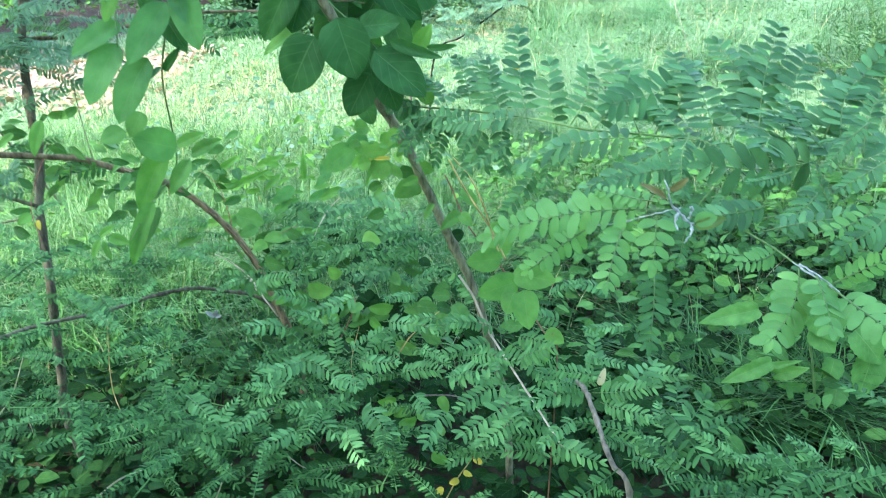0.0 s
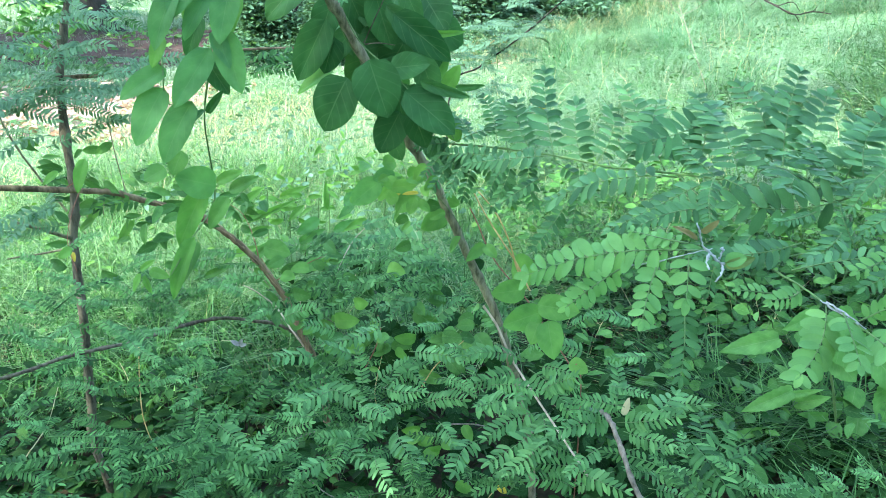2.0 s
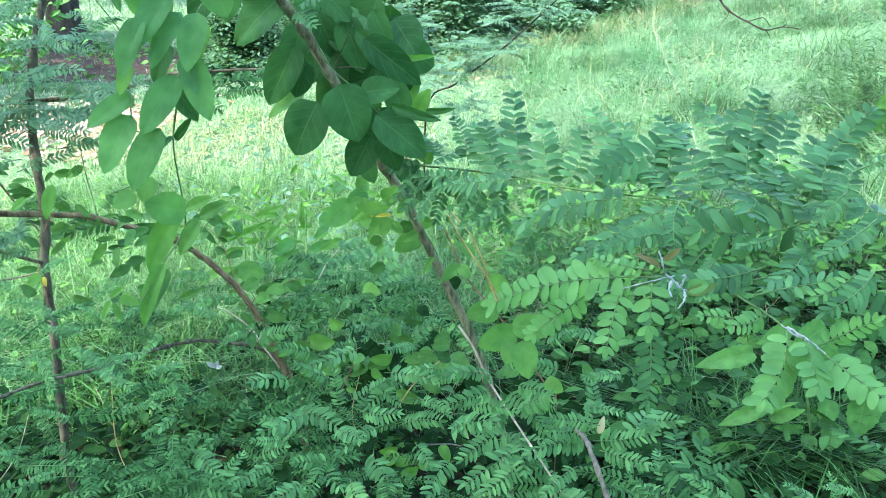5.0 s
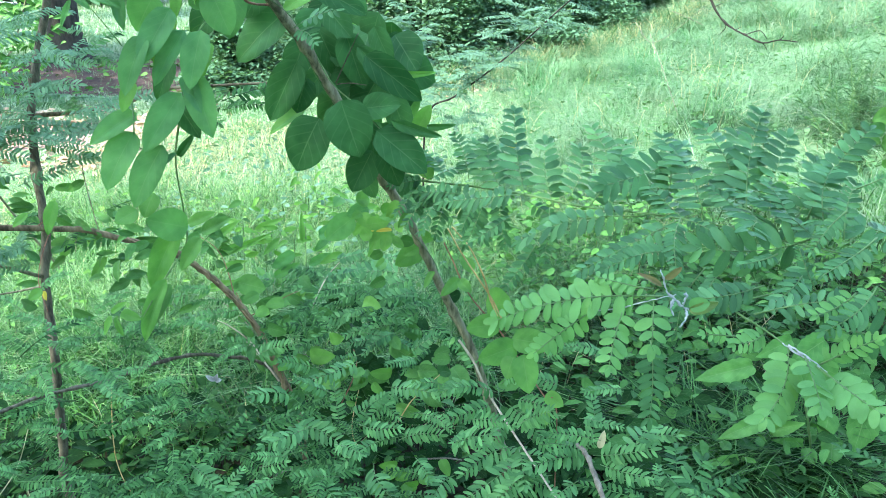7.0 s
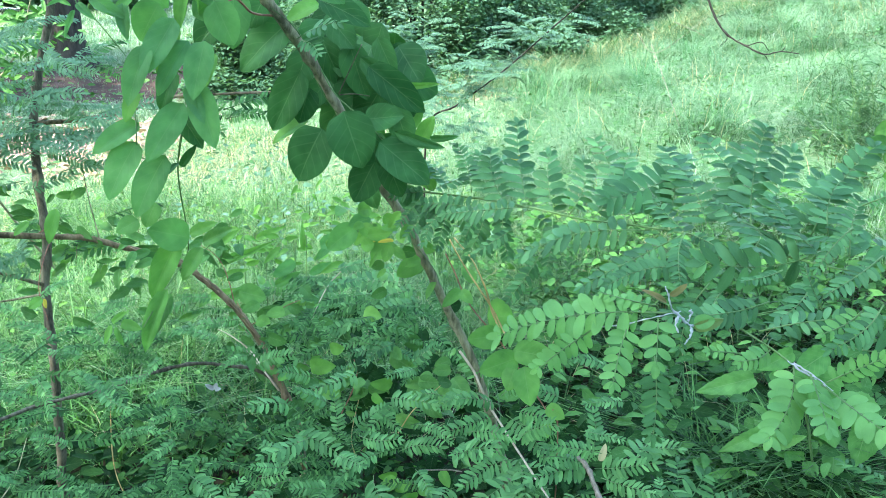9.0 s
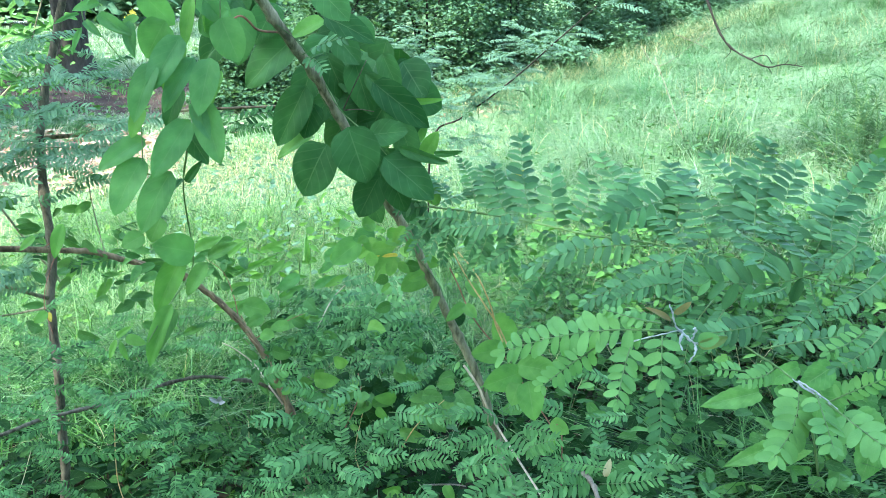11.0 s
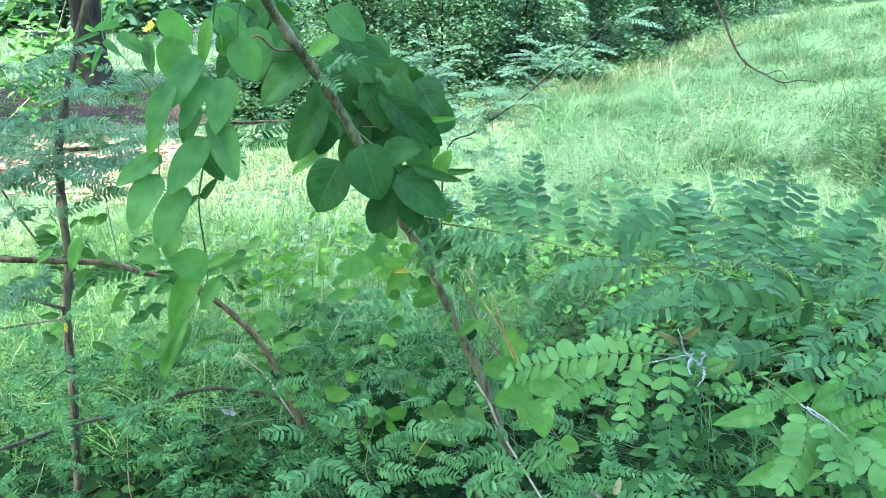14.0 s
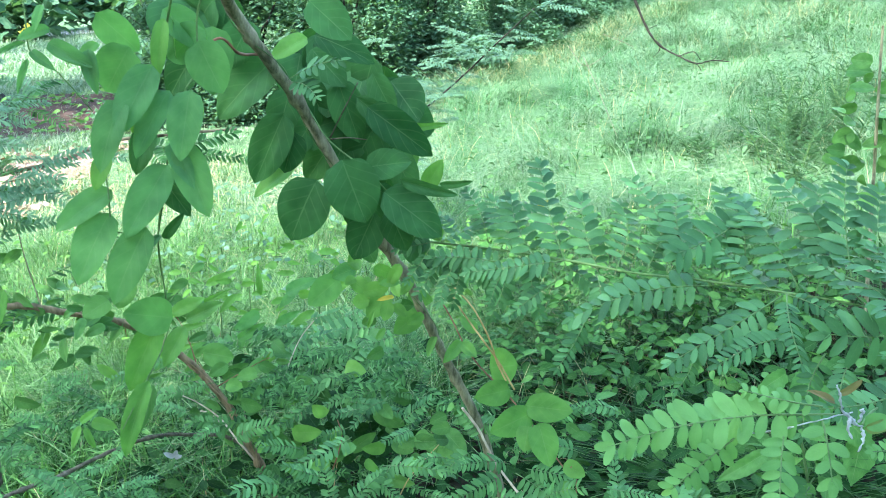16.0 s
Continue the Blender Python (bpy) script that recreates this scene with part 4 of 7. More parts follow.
leaf(vine, (-0.071, 1.230, 1.069), (-0.095, 1.210, 1.074), 0.008, 20, M_YELLOW)
leaf(vine, (-0.381, 0.930, 1.485), (-0.403, 0.910, 1.481), 0.012, 0, M_VINE_PALE)
leaf(vine, (-0.406, 0.930, 1.473), (-0.428, 0.910, 1.467), 0.006, 0, M_VINE_PALE)
leaf(vine, (-0.406, 0.930, 1.458), (-0.414, 0.910, 1.430), 0.007, 0, M_VINE_PALE)
leaf(vine, (-0.382, 0.930, 1.464), (-0.348, 0.910, 1.453), 0.007, 0, M_VINE_PALE)
leaf(vine, (-0.350, 0.930, 1.464), (-0.345, 0.910, 1.431), 0.016, 0, M_VINE_PALE)
leaf(vine, (-0.402, 0.930, 1.465), (-0.380, 0.910, 1.453), 0.010, 0, M_VINE_PALE)
leaf(vine, (-0.384, 0.930, 1.506), (-0.389, 0.910, 1.488), 0.009, 0, M_VINE_PALE)
limb("runner", [(-0.403, 0.940, 1.518), (-0.404, 0.935, 1.487), (-0.402, 0.930, 1.464), (-0.385, 0.930, 1.449), (-0.371, 0.935, 1.427), (-0.362, 0.950, 1.403)], 0.0008, 0.0006, M_TWIG_GREEN, vine, sides=5)
leaf_clump(vine, (-0.146, 1.320, 1.330), (0.04, 0.02, 0.05), 12, (0.06, 0.085), M_VINE, seed=74, fall=(-2.5, -0.4), broad=(0.75, 0.95))
leaf_clump(vine, (-0.070, 1.280, 1.350), (0.035, 0.02, 0.05), 11, (0.06, 0.085), M_VINE, seed=75, fall=(-2.5, -0.4), broad=(0.75, 0.95))
leaf_clump(vine, (-0.165, 1.340, 1.430), (0.05, 0.02, 0.03), 8, (0.06, 0.085), M_VINE, seed=78, fall=(-2.5, -0.4), broad=(0.75, 0.95))
leaf_clump(vine, (-0.300, 1.240, 1.500), (0.05, 0.03, 0.03), 9, (0.06, 0.08), M_VINE, seed=79, fall=(-2.5, -0.4), broad=(0.75, 0.95))
leaf_clump(vine, (-0.085, 1.262, 1.230), (0.03, 0.02, 0.03), 8, (0.05, 0.07), M_VINE, seed=80, fall=(-2.5, -0.4), broad=(0.7, 0.9))
leaf_clump(vine, (-0.070, 1.310, 1.330), (0.03, 0.02, 0.05), 3, (0.04, 0.06), M_OVAL, seed=85, fall=(-2.5, -0.4))
leaf_clump(vine, (-0.300, 1.000, 1.480), (0.05, 0.02, 0.03), 6, (0.05, 0.07), M_VINE_PALE, seed=83, fall=(-2.5, -0.4))

VINE_MAT[0] = M_OVAL
honey = thing("oval_leaved_shrub", (REDTWIG[-1][0], REDTWIG[-1][1] + 0.1, 0.0), "small shrub with glossy bright oval leaves on red twigs", "shrub")
limb("twig", REDTWIG + [(REDTWIG[-1][0] + 0.01, REDTWIG[-1][1] + 0.08, 0.25), (REDTWIG[-1][0], REDTWIG[-1][1] + 0.1, 0.0)], 0.0013, 0.0014, M_TWIG_RED, honey, "red-brown twig", sides=6, seed=9)
for run in (GOLDA, GOLDB):
    limb("twig", run, 0.0014, 0.0018, M_TWIG_GOLD, honey, "golden dry twig", sides=5, seed=10)
leaf(honey, (0.115, 1.296, 0.862), (0.057, 1.276, 0.862), 0.044, 0)
leaf(honey, (0.144, 1.267, 0.831), (0.080, 1.233, 0.823), 0.048, 0)
leaf(honey, (0.136, 1.274, 0.842), (0.209, 1.244, 0.843), 0.048, 0)
leaf(honey, (0.137, 1.250, 0.818), (0.124, 1.215, 0.795), 0.037, 0)
leaf(honey, (0.154, 1.250, 0.822), (0.161, 1.191, 0.780), 0.048, 0)
leaf(honey, (0.199, 1.255, 0.737), (0.227, 1.224, 0.731), 0.029, 0)
leaf(honey, (0.194, 1.241, 0.713), (0.197, 1.209, 0.701), 0.020, 0)
leaf(honey, (0.041, 1.360, 0.926), (0.011, 1.321, 0.911), 0.022, 0)
leaf(honey, (0.041, 1.359, 0.924), (0.062, 1.322, 0.914), 0.022, 0)
leaf(honey, (0.068, 1.365, 0.938), (0.044, 1.376, 0.966), 0.025, 20)
leaf(honey, (-0.005, 1.319, 0.958), (-0.023, 1.290, 0.943), 0.015, 30)
leaf(honey, (-0.028, 1.333, 0.997), (-0.073, 1.301, 0.977), 0.037, 0)
leaf(honey, (0.093, 1.384, 0.859), (0.141, 1.373, 0.864), 0.070, 10)
leaf(honey, (-0.080, 1.293, 1.044), (-0.112, 1.263, 1.029), 0.036, 0)

VINE_MAT[0] = M_SMALL
seedling = thing("arching_shrub", (ARCH[-1][0], ARCH[-1][1] + 0.05, 0.0), "arching shrub with peeling brown branches and small round leaves", "shrub")
limb("branch", ARCH + [(ARCH[-1][0], ARCH[-1][1] + 0.05, 0.0)], 0.006, 0.0095, M_BARK_RED, seedling, sides=9, wobble=0.16, knots=8, seed=11)
limb("branch", LOWB, 0.0038, 0.0042, M_BARK_DARK, seedling, sides=8, wobble=0.12, knots=6, seed=12)
strips = random.Random(31)
shoots = spline(ARCH[1:11], 3)
for k in range(16):
    p = shoots[strips.randrange(len(shoots))]
    d = Vector((strips.uniform(-1, 1), strips.uniform(-0.5, 0.8), strips.uniform(-0.3, 1.0))).normalized() * strips.uniform(0.09, 0.24)
    bow = Vector((strips.uniform(-0.02, 0.02), 0, strips.uniform(0.0, 0.03)))
    limb("twig", [tuple(p), tuple(p + d * 0.35 + bow), tuple(p + d * 0.7 + bow * 1.3), tuple(p + d)], 0.0014, 0.0006, (M_TWIG_RED, M_BARK, M_TWIG_GREEN)[k % 3], seedling, sides=5, per=4, wobble=0.2, seed=k)
    for q in (0.45, 0.7, 0.98):
        c = p + d * q + bow * 1.2
        e = Vector((strips.uniform(-1, 1), strips.uniform(-0.6, 0.3), strips.uniform(-0.5, 0.4))).normalized() * strips.uniform(0.025, 0.05)
        leaf(seedling, tuple(c), tuple(c + e), e.length * strips.uniform(0.38, 0.55), strips.uniform(-25, 25), M_SMALL, "narrow")
for k in range(7):
    run = [Vector(p) + Vector((strips.uniform(-1, 1), -1.0, strips.uniform(-0.3, 1))).normalized() * 0.0085 for p in spline(ARCH[3 + k % 5:6 + k % 5], 2)]
    limb("bark_strip", [tuple(p) for p in run], 0.0016, 0.0005, M_PEEL, seedling, "peeling strip of pale bark", sides=4, per=2, wobble=0.4, seed=k)
leaf(seedling, (-0.087, 1.712, 0.518), (-0.043, 1.674, 0.508), 0.040, 0)
leaf(seedling, (-0.047, 1.679, 0.497), (-0.016, 1.633, 0.478), 0.033, 0)
leaf(seedling, (-0.185, 1.697, 0.510), (-0.127, 1.690, 0.547), 0.031, 0)
leaf(seedling, (-0.187, 1.700, 0.515), (-0.219, 1.669, 0.511), 0.024, 0)
leaf(seedling, (-0.294, 1.674, 0.502), (-0.284, 1.695, 0.534), 0.019, 0)
leaf(seedling, (-0.303, 1.673, 0.503), (-0.306, 1.638, 0.484), 0.019, 0)
leaf(seedling, (-0.360, 1.708, 0.482), (-0.374, 1.652, 0.436), 0.041, 0)
leaf(seedling, (-0.386, 1.738, 0.546), (-0.327, 1.693, 0.546), 0.044, 0)
leaf(seedling, (-0.438, 1.710, 0.562), (-0.392, 1.705, 0.595), 0.041, 0)
leaf(seedling, (-0.469, 1.663, 0.794), (-0.407, 1.653, 0.781), 0.050, 0)
leaf(seedling, (-0.357, 1.725, 0.737), (-0.391, 1.685, 0.718), 0.030, 10)
leaf(seedling, (-0.459, 1.681, 0.829), (-0.496, 1.666, 0.821), 0.018, 0)
leaf(seedling, (-0.124, 1.657, 0.633), (-0.063, 1.624, 0.606), 0.041, 0)
leaf(seedling, (-0.045, 1.578, 0.688), (-0.101, 1.579, 0.744), 0.036, 0)
leaf(seedling, (-0.017, 1.631, 0.572), (0.023, 1.577, 0.557), 0.038, 0)
leaf(seedling, (0.024, 1.594, 0.607), (0.061, 1.525, 0.588), 0.044, 0)
leaf(seedling, (-0.114, 1.629, 0.481), (-0.050, 1.579, 0.488), 0.032, 0)
leaf(seedling, (-0.340, 1.751, 0.664), (-0.288, 1.723, 0.631), 0.036, 0)
leaf(seedling, (-0.264, 1.717, 0.680), (-0.214, 1.659, 0.660), 0.035, 0)

sapling = thing("thin_sapling", (SAPL[-1][0], SAPL[-1][1] + 0.05, 0.0), "thin upright grey-brown sapling", "sapling")
limb("trunk", SAPL + [(SAPL[-1][0], SAPL[-1][1] + 0.05, 0.0)], 0.0076, 0.0108, M_BARK_DARK, sapling, sides=9, wobble=0.1, knots=6, seed=13)
limb("twig", TWIGA, 0.003, 0.005, M_BARK, sapling, sides=6, seed=14)
limb("twig", TWIGC, 0.002, 0.003, M_BARK, sapling, sides=6, seed=15)
limb("twig", TWIGB, 0.005, 0.003, M_BARK_RED, sapling, sides=6, seed=16)

bramble = thing("bramble", (CANE[-1][0], CANE[-1][1] + 0.05, 0.0), "bramble with wide toothed light green leaves on a hairy cane", "bramble")
limb("cane", CANE + [(CANE[-1][0], CANE[-1][1] + 0.05, 0.0)], 0.0028, 0.0045, M_TWIG_GREEN, bramble, sides=7, wobble=0.3, seed=17)
bramble_leaf(bramble, (0.797, 1.800, 0.492), (0.646, 1.750, 0.482), 0.056, 0)
bramble_leaf(bramble, (0.855, 1.800, 0.339), (0.721, 1.750, 0.301), 0.048, 0)
bramble_leaf(bramble, (0.848, 1.800, 0.325), (0.902, 1.750, 0.367), 0.019, 0)
bramble_leaf(bramble, (0.864, 1.800, 0.297), (0.927, 1.750, 0.346), 0.039, 0)
bramble_leaf(bramble, (0.792, 1.800, 0.211), (0.694, 1.750, 0.224), 0.027, 0)
bramble_leaf(bramble, (0.958, 1.800, 0.258), (0.866, 1.750, 0.295), 0.027, 0)
bramble_leaf(bramble, (0.970, 1.800, 0.240), (0.974, 1.750, 0.215), 0.042, 0)
bramble_leaf(bramble, (1.014, 1.800, 0.349), (0.992, 1.750, 0.299), 0.059, 0)
bramble_leaf(bramble, (1.036, 1.800, 0.273), (1.019, 1.750, 0.222), 0.063, 0)
bramble_leaf(bramble, (1.110, 1.800, 0.370), (1.075, 1.750, 0.254), 0.091, 0)
bramble_leaf(bramble, (0.945, 1.800, 0.437), (0.987, 1.750, 0.397), 0.070, 0)
bramble_leaf(bramble, (0.934, 1.800, 0.523), (0.988, 1.750, 0.427), 0.107, 0)
bramble_leaf(bramble, (0.886, 1.800, 0.565), (0.787, 1.750, 0.543), 0.049, 0)
bramble_leaf(bramble, (0.838, 1.800, 0.507), (0.882, 1.750, 0.463), 0.029, 0)
bramble_leaf(bramble, (1.049, 1.800, 0.434), (1.123, 1.750, 0.364), 0.088, 0)
bramble_leaf(bramble, (0.970, 1.800, 0.564), (0.872, 1.750, 0.527), 0.071, 0)

low_locust = thing("low_locust", (0.15, 1.65, 0.0), "low locust growth with rows of small oval leaflets", "shrub", "low locust growth")
limb("stem", GREY + [(GREY[-1][0] + 0.03, GREY[-1][1] + 0.1, 0.05)], 0.0036, 0.0048, M_GREY_STICK, low_locust, "pale grey bare stick", sides=8, wobble=0.2, knots=5, seed=18)
left_locust = thing("low_locust", (-0.75, 1.75, 0.0), "low locust growth with fine feathery leaves", "shrub", "low locust growth")
front_locust = thing("low_locust", (-0.35, 1.6, 0.0), "low locust growth with fine feathery leaves", "shrub", "low locust growth")
edge_locust = thing("low_locust", (0.6, 1.5, 0.0), "low locust growth with dark feathery leaves", "shrub", "low locust growth")
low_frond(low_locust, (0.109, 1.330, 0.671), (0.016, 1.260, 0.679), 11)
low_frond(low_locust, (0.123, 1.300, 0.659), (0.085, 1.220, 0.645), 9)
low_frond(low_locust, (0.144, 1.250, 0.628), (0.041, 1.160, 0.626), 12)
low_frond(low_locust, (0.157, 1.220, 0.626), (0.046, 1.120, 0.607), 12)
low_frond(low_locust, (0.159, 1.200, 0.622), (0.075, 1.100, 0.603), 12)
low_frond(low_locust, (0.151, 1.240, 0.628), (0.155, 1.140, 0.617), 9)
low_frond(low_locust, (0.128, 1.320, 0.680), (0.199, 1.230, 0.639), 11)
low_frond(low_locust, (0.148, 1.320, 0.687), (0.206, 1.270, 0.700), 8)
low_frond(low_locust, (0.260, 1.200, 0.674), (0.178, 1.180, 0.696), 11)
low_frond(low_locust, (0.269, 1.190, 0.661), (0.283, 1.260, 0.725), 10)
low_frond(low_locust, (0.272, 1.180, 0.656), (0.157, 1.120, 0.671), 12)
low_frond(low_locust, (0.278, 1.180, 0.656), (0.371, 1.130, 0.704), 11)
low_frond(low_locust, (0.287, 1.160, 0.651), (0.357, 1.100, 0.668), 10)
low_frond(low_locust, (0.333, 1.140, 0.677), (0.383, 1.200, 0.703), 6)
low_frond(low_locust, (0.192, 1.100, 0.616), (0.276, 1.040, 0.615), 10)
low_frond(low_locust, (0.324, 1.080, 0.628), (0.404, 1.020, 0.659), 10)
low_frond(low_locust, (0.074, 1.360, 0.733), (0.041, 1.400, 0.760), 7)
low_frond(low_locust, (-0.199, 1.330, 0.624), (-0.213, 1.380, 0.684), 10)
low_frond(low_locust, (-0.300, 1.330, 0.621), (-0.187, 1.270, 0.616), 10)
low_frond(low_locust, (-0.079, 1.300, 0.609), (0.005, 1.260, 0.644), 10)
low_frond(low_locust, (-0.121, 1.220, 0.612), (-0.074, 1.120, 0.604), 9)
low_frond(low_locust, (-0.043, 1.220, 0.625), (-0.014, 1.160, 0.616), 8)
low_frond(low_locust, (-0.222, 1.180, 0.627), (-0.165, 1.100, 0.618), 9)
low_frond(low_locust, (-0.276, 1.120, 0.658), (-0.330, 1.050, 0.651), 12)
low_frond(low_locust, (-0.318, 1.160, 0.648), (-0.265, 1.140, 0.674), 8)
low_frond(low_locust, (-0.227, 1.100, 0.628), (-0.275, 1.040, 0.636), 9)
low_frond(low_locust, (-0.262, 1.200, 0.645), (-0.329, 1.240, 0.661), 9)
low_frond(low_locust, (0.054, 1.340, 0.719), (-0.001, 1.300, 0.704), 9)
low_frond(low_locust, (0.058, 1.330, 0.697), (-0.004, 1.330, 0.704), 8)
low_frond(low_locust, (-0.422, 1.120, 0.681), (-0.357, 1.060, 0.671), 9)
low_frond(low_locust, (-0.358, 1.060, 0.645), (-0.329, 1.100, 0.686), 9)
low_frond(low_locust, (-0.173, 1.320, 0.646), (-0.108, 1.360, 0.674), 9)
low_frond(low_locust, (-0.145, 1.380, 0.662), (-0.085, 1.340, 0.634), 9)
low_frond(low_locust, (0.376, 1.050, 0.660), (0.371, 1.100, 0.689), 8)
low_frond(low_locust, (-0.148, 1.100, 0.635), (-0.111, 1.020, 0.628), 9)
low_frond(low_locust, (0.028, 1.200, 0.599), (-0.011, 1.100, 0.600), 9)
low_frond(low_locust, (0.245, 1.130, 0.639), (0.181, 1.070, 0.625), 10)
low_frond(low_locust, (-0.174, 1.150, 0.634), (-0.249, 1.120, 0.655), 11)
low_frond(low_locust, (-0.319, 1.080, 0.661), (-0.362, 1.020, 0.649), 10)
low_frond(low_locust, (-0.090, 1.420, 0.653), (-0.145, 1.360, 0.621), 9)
low_frond(left_locust, (-0.641, 1.140, 0.871), (-0.678, 1.080, 0.861), 14)
low_frond(left_locust, (-0.653, 1.120, 0.868), (-0.608, 1.060, 0.835), 14)
low_frond(left_locust, (-0.559, 1.160, 0.802), (-0.636, 1.200, 0.839), 15)
low_frond(left_locust, (-0.581, 1.180, 0.816), (-0.510, 1.120, 0.808), 14)
low_frond(left_locust, (-0.652, 1.020, 0.732), (-0.710, 1.000, 0.761), 15)
low_frond(left_locust, (-0.614, 1.220, 0.858), (-0.693, 1.220, 0.870), 15)
low_frond(left_locust, (-0.513, 1.300, 0.820), (-0.545, 1.260, 0.788), 13)
low_frond(left_locust, (-0.651, 1.060, 0.860), (-0.700, 1.060, 0.891), 14)
low_frond(left_locust, (-0.534, 1.100, 0.771), (-0.463, 1.120, 0.770), 15)
low_frond(left_locust, (-0.584, 1.060, 0.775), (-0.646, 1.060, 0.796), 15)
low_frond(left_locust, (-0.520, 1.200, 0.779), (-0.461, 1.240, 0.780), 14)
low_frond(left_locust, (-0.653, 1.000, 0.834), (-0.673, 0.960, 0.810), 13)
low_frond(left_locust, (-0.452, 1.160, 0.733), (-0.492, 1.100, 0.726), 14)
low_frond(left_locust, (-0.584, 1.000, 0.729), (-0.629, 0.960, 0.727), 14)
low_frond(edge_locust, (0.471, 0.970, 0.674), (0.395, 1.000, 0.714), 14)
low_frond(edge_locust, (0.586, 0.950, 0.691), (0.534, 0.980, 0.717), 13)
low_frond(edge_locust, (0.601, 0.950, 0.695), (0.598, 0.980, 0.734), 11)
low_frond(edge_locust, (0.521, 0.960, 0.703), (0.451, 0.950, 0.703), 12)
low_frond(edge_locust, (0.617, 0.930, 0.738), (0.578, 0.950, 0.734), 11)
low_frond(edge_locust, (0.395, 1.000, 0.649), (0.340, 1.000, 0.668), 11)
low_frond(front_locust, (-0.045, 1.750, 0.768), (-0.238, 1.720, 0.725), 15)
low_frond(front_locust, (-0.030, 1.700, 0.752), (-0.219, 1.660, 0.709), 15)
low_frond(front_locust, (-0.078, 1.850, 0.735), (-0.317, 1.850, 0.722), 16)
low_frond(front_locust, (-0.147, 1.680, 0.715), (-0.287, 1.660, 0.690), 14)
low_frond(front_locust, (-0.215, 1.800, 0.720), (-0.374, 1.820, 0.709), 14)
low_frond(front_locust, (-0.037, 1.620, 0.746), (-0.173, 1.580, 0.706), 13)
low_frond(front_locust, (-0.479, 1.600, 0.748), (-0.609, 1.600, 0.718), 13)
low_frond(front_locust, (-0.262, 1.900, 0.727), (-0.418, 1.920, 0.701), 14)
low_frond(front_locust, (-0.099, 1.700, 0.739), (-0.212, 1.740, 0.749), 12)
low_frond(front_locust, (-0.299, 1.750, 0.698), (-0.383, 1.740, 0.671), 11)
low_frond(front_locust, (-0.119, 1.600, 0.714), (-0.220, 1.580, 0.694), 12)
low_frond(front_locust, (-0.394, 1.950, 0.688), (-0.535, 1.950, 0.660), 13)
low_frond(front_locust, (-0.588, 1.700, 0.747), (-0.688, 1.700, 0.716), 11)
low_frond(front_locust, (-0.208, 1.950, 0.724), (-0.086, 1.950, 0.758), 12)
low_frond(front_locust, (-0.225, 1.620, 0.688), (-0.296, 1.660, 0.725), 11)
low_frond(front_locust, (-0.176, 1.780, 0.717), (-0.272, 1.760, 0.694), 12)
low_frond(left_locust, (-0.703, 1.300, 0.838), (-0.796, 1.300, 0.881), 16)
low_frond(left_locust, (-0.756, 1.220, 0.848), (-0.812, 1.220, 0.879), 15)
low_frond(left_locust, (-0.634, 1.340, 0.809), (-0.719, 1.360, 0.844), 16)
low_frond(left_locust, (-0.553, 1.420, 0.812), (-0.632, 1.380, 0.801), 16)
low_frond(left_locust, (-0.452, 1.460, 0.763), (-0.545, 1.460, 0.793), 16)
low_frond(left_locust, (-0.440, 1.600, 0.755), (-0.539, 1.580, 0.740), 16)
low_frond(left_locust, (-0.548, 1.300, 0.771), (-0.619, 1.260, 0.768), 16)
low_frond(left_locust, (-0.662, 1.160, 0.800), (-0.728, 1.160, 0.824), 16)
low_frond(left_locust, (-0.438, 1.220, 0.748), (-0.506, 1.180, 0.748), 15)
low_frond(left_locust, (-0.748, 1.280, 0.896), (-0.819, 1.300, 0.920), 15)
low_frond(left_locust, (-0.692, 1.400, 0.840), (-0.627, 1.420, 0.869), 15)
low_frond(left_locust, (-0.741, 1.150, 0.829), (-0.775, 1.150, 0.861), 13)
low_frond(left_locust, (-0.652, 1.250, 0.808), (-0.570, 1.200, 0.792), 15)
low_frond(left_locust, (-0.406, 1.500, 0.716), (-0.470, 1.460, 0.696), 15)
low_frond(left_locust, (-0.626, 1.500, 0.846), (-0.713, 1.500, 0.832), 15)
low_frond(left_locust, (-0.517, 1.650, 0.782), (-0.609, 1.650, 0.787), 15)
low_frond(left_locust, (-0.760, 1.350, 0.910), (-0.704, 1.380, 0.934), 14)
low_frond(left_locust, (-0.842, 1.400, 0.911), (-0.909, 1.400, 0.923), 14)
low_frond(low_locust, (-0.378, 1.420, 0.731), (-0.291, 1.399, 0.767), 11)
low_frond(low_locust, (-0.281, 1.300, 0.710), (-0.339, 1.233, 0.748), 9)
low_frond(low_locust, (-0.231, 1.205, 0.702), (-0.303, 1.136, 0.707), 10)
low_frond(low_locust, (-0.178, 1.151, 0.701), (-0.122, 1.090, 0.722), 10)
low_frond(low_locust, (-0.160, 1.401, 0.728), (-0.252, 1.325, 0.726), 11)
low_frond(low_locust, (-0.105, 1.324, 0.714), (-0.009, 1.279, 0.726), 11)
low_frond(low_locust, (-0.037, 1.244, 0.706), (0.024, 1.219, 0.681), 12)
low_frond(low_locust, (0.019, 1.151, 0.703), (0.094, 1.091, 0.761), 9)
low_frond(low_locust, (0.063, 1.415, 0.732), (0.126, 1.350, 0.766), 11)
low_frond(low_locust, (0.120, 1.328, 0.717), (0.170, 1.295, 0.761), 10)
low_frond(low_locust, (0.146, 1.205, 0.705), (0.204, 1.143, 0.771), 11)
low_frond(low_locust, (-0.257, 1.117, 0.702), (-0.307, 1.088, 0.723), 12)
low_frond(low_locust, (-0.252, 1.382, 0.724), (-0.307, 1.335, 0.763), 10)
